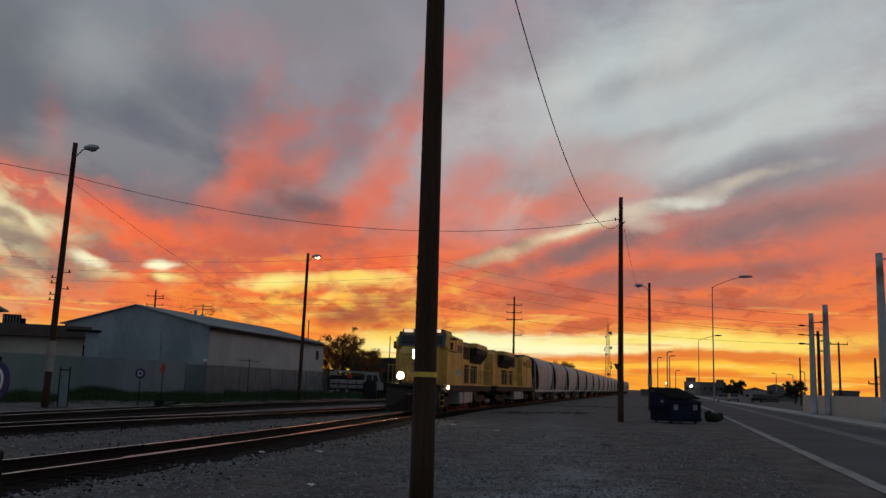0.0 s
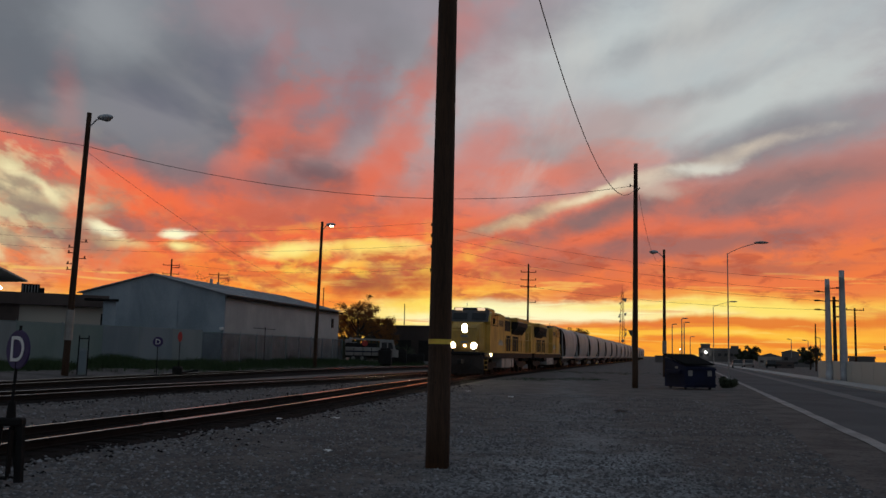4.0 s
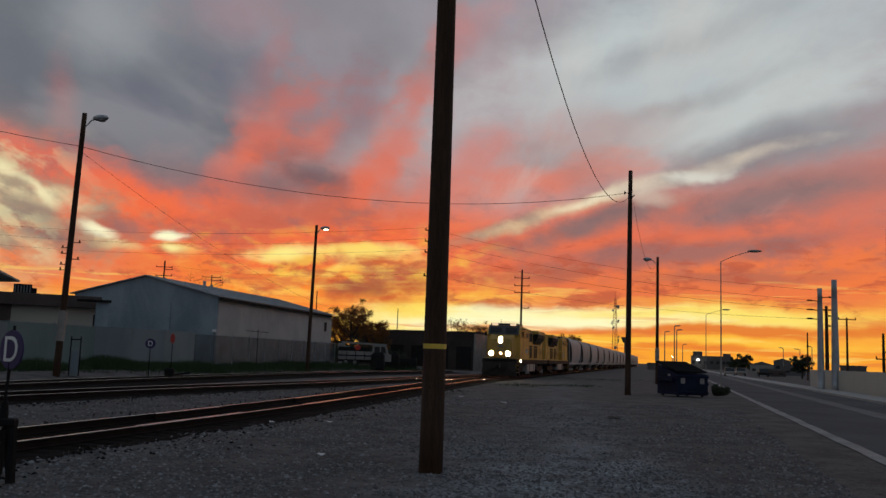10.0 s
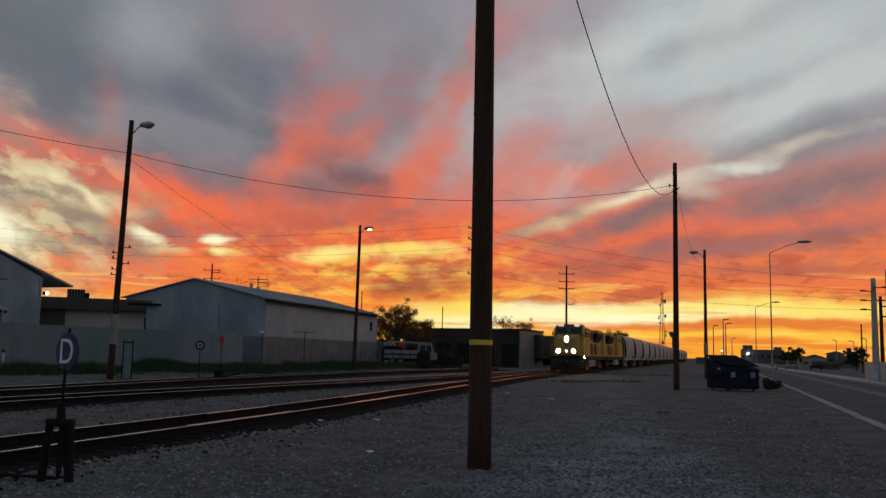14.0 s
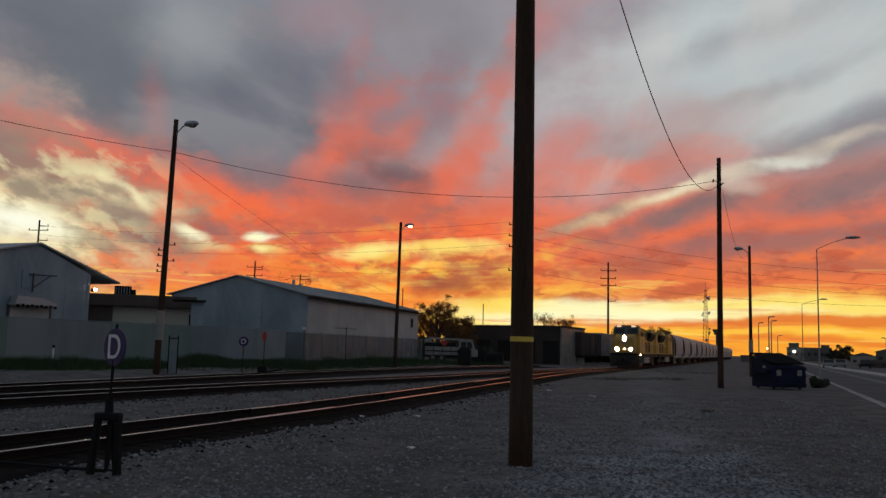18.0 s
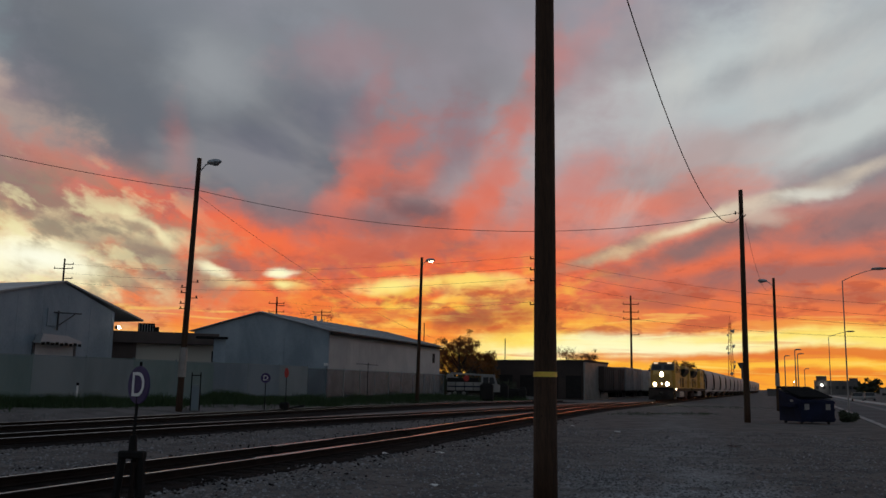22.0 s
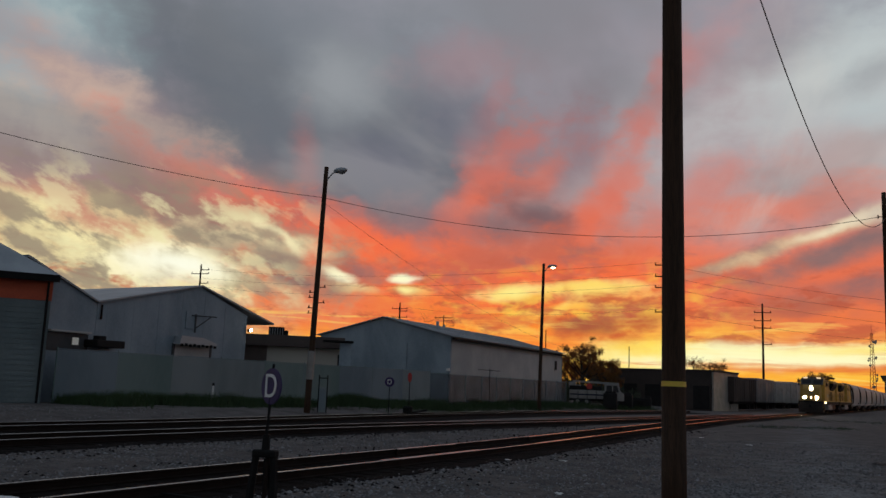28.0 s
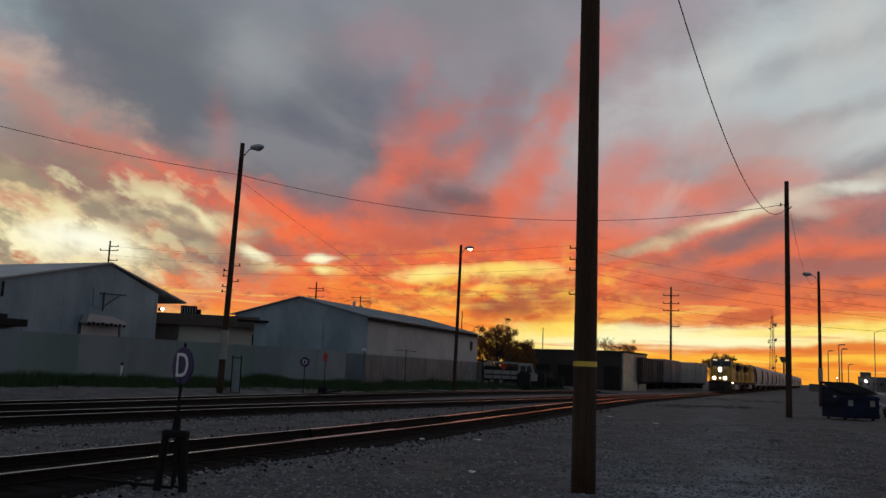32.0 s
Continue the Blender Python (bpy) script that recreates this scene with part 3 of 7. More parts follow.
M_NAVY = material("navy_bin_paint", (0.007, 0.011, 0.038), 0.6, 0, (0.005, 0.007, 0.018), 1.2, 20.0, 0.1, 0.15, patchy=0.7)
M_LID = material("black_plastic_lid", (0.006, 0.006, 0.007), 0.9, 0, (0.009, 0.009, 0.01), 2.0, 20.0, 0.1, 0.03)
M_WHITE = material("white_paint", (0.74, 0.74, 0.73), 0.5, 0, (0.58, 0.58, 0.57), 1.0, 20.0, 0.06)
M_DUSTY = material("dusty_white_paint", (0.40, 0.39, 0.37), 0.6, 0, (0.22, 0.21, 0.2), 1.2, 18.0, 0.08)
M_PURPLE = material("purple_target_paint", (0.028, 0.010, 0.09), 0.5, 0, (0.02, 0.008, 0.065), 2.0, 30.0, 0.05)
M_RED = material("red_target_paint", (0.45, 0.03, 0.02), 0.5, 0, (0.30, 0.02, 0.015), 2.0, 30.0, 0.05)
M_TYRE = material("tyre_rubber", (0.02, 0.02, 0.021), 0.85)
M_BARK = material("bark", (0.07, 0.05, 0.035), 0.95, 0, (0.035, 0.026, 0.02), 4.0, 20.0, 0.6)
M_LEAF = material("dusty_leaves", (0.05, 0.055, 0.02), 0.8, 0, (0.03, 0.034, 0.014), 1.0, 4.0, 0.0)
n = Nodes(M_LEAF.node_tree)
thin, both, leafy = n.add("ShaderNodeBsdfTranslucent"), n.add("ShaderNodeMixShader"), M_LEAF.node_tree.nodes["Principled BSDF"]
# orange of the sunset behind the tree is put into the transmitted colour
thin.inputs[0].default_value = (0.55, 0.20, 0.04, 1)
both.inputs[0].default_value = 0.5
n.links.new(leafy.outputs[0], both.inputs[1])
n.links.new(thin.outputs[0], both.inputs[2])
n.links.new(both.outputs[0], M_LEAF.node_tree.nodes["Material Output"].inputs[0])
M_LEAFDARK = material("dark_evergreen_leaves", (0.035, 0.045, 0.018), 0.85, 0, (0.018, 0.024, 0.011), 1.0, 4.0, 0.0)
M_FARWALL = material("far_wall", (0.12, 0.112, 0.11), 0.9, 0, (0.08, 0.074, 0.072), 0.15, 2.0, 0.0, patchy=0.7)
M_FARROOF = material("far_roof", (0.13, 0.115, 0.11), 0.9, 0, (0.08, 0.07, 0.07), 0.2, 3.0, 0.0, patchy=0.7)
G_HEAD = glowing("headlight_lens", (1.0, 0.82, 0.5), 110.0)
G_SMALL = glowing("marker_lens", (1.0, 0.72, 0.40), 14.0)
G_CAB = glowing("number_box_light", (1.0, 0.66, 0.36), 0.9)
G_LAMP = glowing("sodium_lens", (1.0, 0.75, 0.42), 9.0)
G_ROOM = glowing("lit_room_pane", (0.9, 0.85, 0.7), 0.1)
G_FLOOD = glowing("flood_lens", (1.0, 0.96, 0.85), 16.0)


# ---- builders ----
def part(name, bm, mat, parent=None, label="", smooth=False):
    """One mesh object under a thing or a part."""
    mesh = bpy.data.meshes.new(name)
    bm.to_mesh(mesh)
    bm.free()
    mesh.materials.append(mat)
    if smooth:
        for p in mesh.polygons:
            p.use_smooth = True
    ob = new(name, mesh)
    ob.parent = parent
    return tagged(ob, label)


def thing(name, label, category, group="", kind="", at=None):
    ob = tagged(new(name), label, category, group, kind)
    ob.empty_display_size = 0.3
    if at is not None:
        ob.matrix_basis = at
    return ob


def lone(name, bm, mat, label, category, group="", kind="", smooth=False):
    return tagged(part(name, bm, mat, None, "", smooth), label, category, group, kind)


def box(bm, x, y, z, sx, sy, sz, bevel=0.0, rot=None):
    """A block centred at x, y with its foot at z."""
    m = Matrix.Translation((x, y, z + sz / 2))
    if rot is not None:
        m = m @ rot
    made = bmesh.ops.create_cube(bm, size=1.0, matrix=m @ Matrix.Diagonal((sx, sy, sz, 1)))["verts"]
    if bevel:
        edges = list({e for v in made for e in v.link_edges})
        bmesh.ops.bevel(bm, geom=edges, offset=bevel, segments=1, affect="EDGES")
    return bm


def rod(bm, a, b, r0, r1=None, sides=8, caps=True):
    """A tapered round bar from a to b."""
    a, b = Vector(a), Vector(b)
    d = b - a
    m = Matrix.Translation((a + b) / 2) @ d.to_track_quat("Z", "Y").to_matrix().to_4x4()
    bmesh.ops.create_cone(bm, cap_ends=caps, segments=sides, radius1=r0, radius2=r0 if r1 is None else r1, depth=d.length, matrix=m)
    return bm


def prism(bm, outline, depth, m=None):
    """An outline in x, z pushed along y by depth."""
    m = m or Matrix()
    front = [bm.verts.new(m @ Vector((x, 0, z))) for x, z in outline]
    back = [bm.verts.new(m @ Vector((x, depth, z))) for x, z in outline]
    bm.faces.new(front)
    bm.faces.new(back[::-1])
    for i in range(len(outline)):
        j = (i + 1) % len(outline)
        bm.faces.new((front[j], front[i], back[i], back[j]))
    bmesh.ops.recalc_face_normals(bm, faces=bm.faces)
    return bm


def fresh():
    return bmesh.new()


def sweep(bm, points, radius, sides=6):
    """A round cord along points."""
    rings = []
    for i, p in enumerate(points):
        d = (Vector(points[min(i + 1, len(points) - 1)]) - Vector(points[max(i - 1, 0)])).normalized()
        q = d.to_track_quat("Z", "Y")
        rings.append([bm.verts.new(Vector(p) + q @ Vector((radius * math.cos(k * math.tau / sides), radius * math.sin(k * math.tau / sides), 0))) for k in range(sides)])
    for a, b in zip(rings, rings[1:]):
        for k in range(sides):
            bm.faces.new((a[k], a[(k + 1) % sides], b[(k + 1) % sides], b[k]))
    return bm


def bearing(az, far, z=0.0):
    """A place by compass bearing from the viewer, in degrees and metres."""
    return Vector((far * math.sin(radians(az)), far * math.cos(radians(az)), z))


# ---- the lie of the land ----
def ease(v, low, high):
    t = min(max((v - low) / (high - low), 0.0), 1.0)
    return t * t * (3 - 2 * t)


def spline(points, step=1.0):
    """A smooth line through points, sampled evenly."""
    p = [np.array(q, float) for q in points]
    p = [2 * p[0] - p[1], *p, 2 * p[-1] - p[-2]]
    fine = []
    for a, b, c, d in zip(p, p[1:], p[2:], p[3:]):
        for t in np.linspace(0, 1, 24, endpoint=False):
            fine.append(0.5 * (2 * b + (c - a) * t + (2 * a - 5 * b + 4 * c - d) * t * t + (3 * b - a - 3 * c + d) * t**3))
    fine = np.array(fine)
    s = np.r_[0, np.cumsum(np.linalg.norm(np.diff(fine, axis=0), axis=1))]
    at = np.arange(0, s[-1], step)
    line = np.stack([np.interp(at, s, fine[:, k]) for k in range(2)], 1)
    for _ in range(30):
        line[1:-1] = 0.5 * line[1:-1] + 0.25 * (line[:-2] + line[2:])
    return line


MAIN = spline([(-11.9, -12), (-9.2, 5), (-7.78, 12.1), (-7.13, 14.7), (-6.15, 18.9), (-5.48, 22.15), (-4.34, 27.4), (-2.94, 35.5), (-1.75, 42.1), (-0.3, 49.4), (2.7, 64.8),
               (4.4, 70.9), (7.0, 81), (11.0, 97), (19.9, 132), (37, 198), (63, 298), (95, 420)])
MAIN_S = np.r_[0, np.cumsum(np.linalg.norm(np.diff(MAIN, axis=0), axis=1))]


def main_at(s):
    """Place and heading of the main track at a length along it."""
    x, y = np.interp(s, MAIN_S, MAIN[:, 0]), np.interp(s, MAIN_S, MAIN[:, 1])
    x2, y2 = np.interp(s + 1, MAIN_S, MAIN[:, 0]), np.interp(s + 1, MAIN_S, MAIN[:, 1])
    return x, y, math.atan2(x2 - x, y2 - y)


def left_of_main(x, y):
    """How far a place lies to the left of the main track."""
    yy = min(max(y, -11.0), 400.0)
    return np.interp(yy, MAIN[:, 1], MAIN[:, 0]) - x


def land(x, y):
    """Height of the ground."""
    n = left_of_main(x, y)
    return 0.35 * ease(n, 13.5, 17)


def level(far, el):
    """Height of what shows at a height in degrees, that far away."""
    return EYE + far * math.tan(radians(el - DIP))


def drop(az, el, far=50.0):
    """The place on the ground at a bearing and a dip below the horizon."""
    for _ in range(40):
        p = bearing(az, far)
        far = 0.5 * far + 0.5 * (EYE - land(p.x, p.y)) / math.tan(radians(DIP - el))
    p = bearing(az, far)
    return Vector((p.x, p.y, land(p.x, p.y)))


def sheet(xs, ys, height):
    """A ground grid with the given lines."""
    verts = [(x, y, height(x, y)) for y in ys for x in xs]
    n = len(xs)
    faces = [(j * n + i, j * n + i + 1, (j + 1) * n + i + 1, (j + 1) * n + i) for j in range(len(ys) - 1) for i in range(n - 1)]
    return verts, faces


def lines(*runs):
    out = []
    for a, b, step in runs:
        out += list(np.arange(a, b, step))
    return [float(v) for v in out] + [float(runs[-1][1])]


gx = lines((-3000, -400, 400), (-400, -60, 40), (-60, -24, 4), (-24, 14, 0.5), (14, 60, 3), (60, 400, 40), (400, 3000, 400))
gy = lines((-3000, -300, 400), (-300, -20, 40), (-20, 0, 2), (0, 60, 0.5), (60, 110, 3), (110, 500, 30), (500, 4000, 500))


def ground_height(x, y):
    rough = noise.noise((x * 0.7, y * 0.7, 0)) * 0.035 + noise.noise((x * 0.15, y * 0.15, 3)) * 0.06
    near = 0.4 if 4 + 0.273 * y < x < 16 + 0.25 * y else 1
    free = land(x, y) + rough * ease(math.hypot(x, y), 2, 5) * (1 - ease(math.hypot(x, y), 14, 34)) * near - 0.02
    road = ease(x - 0.268 * y, 1.2, 3.4)
    return free * (1 - road) + 0.018 * road


mesh = bpy.data.meshes.new("ground")
ground_verts, ground_faces = sheet(gx, gy, ground_height)
mesh.from_pydata(ground_verts, [], ground_faces)
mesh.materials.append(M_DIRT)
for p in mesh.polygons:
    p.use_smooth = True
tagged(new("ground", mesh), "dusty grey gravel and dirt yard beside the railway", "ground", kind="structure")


def ribbon(name, left, right, lift, mat, label, category, z0=-0.3):
    """A strip between two lines on the ground, with thickness."""
    bm = fresh()
    rows = []
    for (ax, ay), (bx, by) in zip(left, right):
        za, zb = land(ax, ay) + lift, land(bx, by) + lift
        rows.append([bm.verts.new(v) for v in ((ax, ay, za), (bx, by, zb), (bx, by, zb + z0), (ax, ay, za + z0))])
    for a, b in zip(rows, rows[1:]):
        for k in range(4):
            bm.faces.new((a[k], a[(k + 1) % 4], b[(k + 1) % 4], b[k]))
    bm.faces.new(rows[0][::-1])
    bm.faces.new(rows[-1])
    bmesh.ops.recalc_face_normals(bm, faces=bm.faces)
    return tagged(part(name, bm, mat), label, category, kind="structure")


# road on the east side, running away from the viewer
ROAD_Y = lines((-40, 0, 4), (0, 60, 0.8), (60, 104, 4), (104, 600, 25))
line_l = [(3.95 + 0.268 * y, y) for y in ROAD_Y]
kerb_l = [(12.0 + 0.25 * min(y, 150) + 0.268 * max(y - 150, 0), y) for y in ROAD_Y]


def worn(points, shift, amount, seed):
    """A line shifted sideways, with an uneven edge."""
    return [(x + shift + amount * noise.noise((y * 0.45, x * 0.45, seed)), y) for x, y in points]


ribbon("road", worn(line_l, 0.02, 0.1, 2), kerb_l, 0.03, M_ASPHALT, "grey worn asphalt road with a faded edge line", "road")
ribbon("edge_line", worn(line_l, -0.03, 0.06, 4), worn(line_l, 0.33, 0.07, 6), 0.036, M_PAINT_LINE, "faded white line along the road edge", "road marking", -0.004)
ribbon("lane_line", worn(line_l, 3.7, 0.1, 8), worn(line_l, 4.6, 0.12, 9), 0.0355, M_FADED_LINE, "almost worn away pale line along the road", "road marking", -0.004)
ribbon("kerb", kerb_l, [(x + 0.3, y) for x, y in kerb_l], 0.16, M_CONCRETE, "pale concrete kerb along the road", "kerb")
ribbon("pavement", [(x + 0.3, y) for x, y in kerb_l], [(x + 2.4, y) for x, y in kerb_l], 0.15, M_CONCRETE, "concrete pavement beside a block wall", "pavement")


# ---- railway tracks ----
RAIL = [(-0.068, 0), (0.068, 0), (0.068, 0.015), (0.012, 0.03), (0.012, 0.112), (0.036, 0.12), (0.036, 0.148), (-0.036, 0.148), (-0.036, 0.12), (-0.012, 0.112), (-0.012, 0.03), (-0.068, 0.015)]
HEAD = [(-0.0345, 0.149), (0.0345, 0.149), (0.032, 0.154), (0.02, 0.157), (-0.02, 0.157), (-0.032, 0.154)]


def loft(points, offset, profile, lift=0.0):
    """A profile carried along a track line, offset to the right of it."""
    bm = fresh()
    rings = []
    for i, (x, y) in enumerate(points):
        x0, y0 = points[max(i - 1, 0)]
        x1, y1 = points[min(i + 1, len(points) - 1)]
        d = math.hypot(x1 - x0, y1 - y0)
        rx, ry = (y1 - y0) / d, -(x1 - x0) / d
        z = land(x, y) + lift
        rings.append([bm.verts.new((x + rx * (offset + u), y + ry * (offset + u), z + v)) for u, v in profile])
    n = len(profile)
    for a, b in zip(rings, rings[1:]):
        for k in range(n):
            bm.faces.new((a[k], a[(k + 1) % n], b[(k + 1) % n], b[k]))
    bm.faces.new(rings[0])
    bm.faces.new(rings[-1][::-1])
    bmesh.ops.recalc_face_normals(bm, faces=bm.faces)
    return bm


TIE_MESH = bpy.data.meshes.new("tie")
tb = box(fresh(), 0, 0, -0.16, 2.6, 0.23, 0.18, 0.012)
tb.to_mesh(TIE_MESH)
tb.free()
TIE_MESH.materials.append(M_TIE)


def track(name, points, label, ties_to, wide=0.0, gauge=1.507):
    root = thing(name, label, "railway track", "tracks", "structure")
    for side in (-1, 1):
        rail = part("rail", loft(points, side * gauge / 2, RAIL, 0.02), M_RAIL, root)
        part("rail_head", loft(points, side * gauge / 2, HEAD, 0.02), M_RAILHEAD, rail, "polished steel running surface")
    part("ballast_bed", loft(points, 0, [(-2.2, -0.2), (-1.5, 0.0), (-1.2, 0.012), (1.2 + wide, 0.012), (1.55 + wide, 0.0), (2.3 + wide, -0.2)]), M_BALLAST, root, "dark oily ballast")
    s = np.r_[0, np.cumsum(np.linalg.norm(np.diff(points, axis=0), axis=1))]
    for at in np.arange(0.3, min(s[-1], ties_to), 0.56):
        x, y = np.interp(at, s, points[:, 0]), np.interp(at, s, points[:, 1])
        x2, y2 = np.interp(at + 0.5, s, points[:, 0]), np.interp(at + 0.5, s, points[:, 1])
        tie = new("tie", TIE_MESH)
        tie.parent = root
        tie.matrix_basis = pose(x + random.uniform(-0.04, 0.04), y, land(x, y) + random.uniform(-0.008, 0.004), 0, 0, -math.degrees(math.atan2(x2 - x, y2 - y)) + random.uniform(-1, 1))
    return root


track("main_track", MAIN, "curving main track with polished rails on dark ballast", 85)
YARD = spline([(-19.5, -8), (-16.6, 9), (-14.9, 18), (-14.0, 21.3), (-13.2, 24.6), (-11.8, 29.6), (-10.3, 34.8), (-8.1, 41.1), (-5.2, 49.6), (-1.0, 64), (3.4, 78), (8.6, 93)])
track("yard_track", YARD, "second track running into the main line", 85)
FAR_TRACK = spline([(-25.5, -6), (-20.6, 13), (-18.5, 21), (-17.5, 25), (-16.4, 31), (-15.5, 37), (-14.2, 45), (-11.9, 56), (-8.6, 69), (-4.4, 82), (1.5, 98)])
far_track = track("far_track", FAR_TRACK, "third track beside the fence on dark ballast", 60, 1.3)


# ---- poles, lamps and wires ----
def wire(a, b, sag, radius=0.012, label="thin black overhead cable hanging between poles"):
    a, b = Vector(a), Vector(b)
    pts = [a.lerp(b, t) - Vector((0, 0, 4 * sag * t * (1 - t))) for t in np.linspace(0, 1, 25)]
    return lone("overhead_wire", sweep(fresh(), pts, radius, 5), M_WIRE, label, "cable", "overhead cables")


def pole_at(foot, top_z, r0, r1, label, lean=(0.0, 0.0), group="utility poles", sides=14, mat=M_POLE, name="utility_pole"):
    root = thing(name, label, "pole", group, at=Matrix.Translation(foot))
    h = top_z - foot.z
    bm = fresh()
    rings = 10
    for i in range(rings):
        a, b = -0.3 + (h + 0.3) * i / rings, -0.3 + (h + 0.3) * (i + 1) / rings
        ra, rb = r0 + (r1 - r0) * i / rings, r0 + (r1 - r0) * (i + 1) / rings
        rod(bm, (lean[0] * a, lean[1] * a, a), (lean[0] * b, lean[1] * b, b), ra, rb, sides, i in (0, rings - 1))
    bmesh.ops.remove_doubles(bm, verts=bm.verts, dist=0.002)
    part("shaft", bm, mat, root, smooth=True)
    return root, h


def up(z, root, h, lean=(0.0, 0.0)):
    return Vector((lean[0] * z, lean[1] * z, z))


# the near pole with a yellow band
NP = drop(-0.18, -6.69, 12.0)
NEAR_LEAN = (-0.0025, 0.0)
near_pole, nh = pole_at(NP, 13.0, 0.184, 0.124, "tall brown wooden utility pole with a yellow band", NEAR_LEAN, sides=28)
bm = fresh()
rod(bm, (-0.005, 0, 1.84), (-0.005, 0, 1.915), 0.1795, 0.179, 28)
part("reflective_band", bm, M_BAND, near_pole, "yellow reflective band")
for z, a in ((1.25, 4.4), (3.4, 4.2)):
    r = 0.184 - 0.0047 * z
    part("nail_tag", box(fresh(), r * math.cos(a), r * math.sin(a), z, 0.016, 0.006, 0.022), M_DARKSTEEL, near_pole)

# tall pole near the bins
RP = drop(12.2, -1.42)
RPD = math.hypot(RP.x, RP.y)
RPZ = level(RPD, 12.85)
right_pole, rh = pole_at(RP, RPZ, 0.17, 0.115, "tall bare brown wooden utility pole", (0.003, 0))
rp_hook = RP + Vector((0.1, -0.1, level(RPD, 11.4) - RP.z))
bm = fresh()
rod(bm, (0, 0, rp_hook.z - RP.z), (-0.32, -0.12, rp_hook.z - RP.z + 0.02), 0.02)
rod(bm, (-0.3, -0.12, rp_hook.z - RP.z - 0.08), (-0.3, -0.12, rp_hook.z - RP.z + 0.1), 0.035)
part("insulator_arm", bm, M_DARKSTEEL, right_pole)
bm = fresh()
rod(bm, (0.1, -0.12, rp_hook.z - RP.z - 0.25), (0.24, -0.14, rp_hook.z - RP.z - 0.1), 0.03)
part("clevis", bm, M_DARKSTEEL, right_pole)


def lamp_pole(az, dip, top_el, label, lean, arm, lit, boots=None, far=50.0, stubs=0):
    foot = drop(az, dip, far)
    d = math.hypot(foot.x, foot.y)
    top = level(d, top_el)
    root, h = pole_at(foot, top, 0.16, 0.11, label, lean, "lamp poles", 12, name="lamp_pole")
    tip = Vector((lean[0] * h, lean[1] * h, h))
    arm = Vector(arm)
    bm = fresh()
    rod(bm, tip + Vector((0, 0, -0.75)), tip + arm * 0.55 + Vector((0, 0, -0.35)), 0.03)
    rod(bm, tip + arm * 0.5 + Vector((0, 0, -0.36)), tip + arm + Vector((0, 0, -0.3)), 0.03)
    bracket = part("arm", bm, M_GALV, root)
    head = fresh()
    u = arm.normalized()
    q = u.to_track_quat("X", "Z").to_matrix().to_4x4()
    bmesh.ops.create_uvsphere(head, u_segments=14, v_segments=8, radius=1.0, matrix=Matrix.Translation(tip + arm + u * 0.12 + Vector((0, 0, -0.26))) @ q @ Matrix.Diagonal((0.42, 0.2, 0.15, 1)))
    lamp = part("lamp_head", head, M_GALV, root, "grey cobra-head street light", True)
    lens = fresh()
    bmesh.ops.create_uvsphere(lens, u_segments=12, v_segments=6, radius=1.0, matrix=Matrix.Translation(tip + arm + u * 0.2 + Vector((0, 0, -0.36))) @ q @ Matrix.Diagonal((0.22, 0.15, 0.1, 1)))
    part("lens", lens, G_LAMP if lit else M_TANK, lamp, "glowing lens" if lit else "", True)
    if boots:
        a, b = boots
        part("guard_plate", rod(fresh(), (lean[0] * a, lean[1] * a, a), (lean[0] * b, lean[1] * b, b), 0.185, 0.18, 14), M_TANK, root, "pale metal sleeve")
    for k in range(stubs):
        z = h * (0.395 + 0.021 * k)
        c = Vector((lean[0] * z, lean[1] * z, z))
        side = 1 if k % 3 == 2 else -1
        bm = rod(fresh(), c, c + Vector((0.45 * side, 0.1, 0.0)), 0.02)
        rod(bm, c + Vector((0.38 * side, 0.08, 0)), c + Vector((0.38 * side, 0.08, 0.12)), 0.035)
        part("insulator_arm", bm, M_DARKSTEEL, root)
    return root, foot, h, d


lp, LP, lp_h, lp_d = lamp_pole(-23.3, -1.42, 14.38, "leaning brown wooden pole with an unlit street light", (0.0205, 0), (0.75, -0.2, 0), False, (1.6, 3.0), stubs=6)
mp, MP, mp_h, mp_d = lamp_pole(-8.4, -0.7, 8.74, "slim brown wooden pole with a lit street light", (0.012, 0), (0.62, -0.2, 0), True)
rl, RL, rl_h, rl_d = lamp_pole(14.0, -0.68, 7.35, "brown wooden pole with a street light and metal sleeve", (0, 0), (-0.85, -0.2, 0), False, (2.0, 3.1), 88)
lp_hook = LP + Vector((0.2, 0, level(lp_d, 12.4) - LP.z))
mid_wire = wire(lp_hook, rp_hook + Vector((-0.3, 0, 0)), 1.5, 0.014)
wire(lp_hook, lp_hook + Vector((-11.8, -43.4, 0.0)), 1.5, 0.013)
wire(lp_hook + Vector((0.1, 0, -0.3)), bearing(-6, 105, 6.5), 1.2, 0.008)
wire(NP + Vector((0.1, 0, 12.5)), rp_hook, 3.25, 0.015)
rl_hook = RL + Vector((0, 0, rl_h - 0.3))
wire(rp_hook + Vector((0.1, 0, -0.5)), rl_hook, 2.0, 0.009)


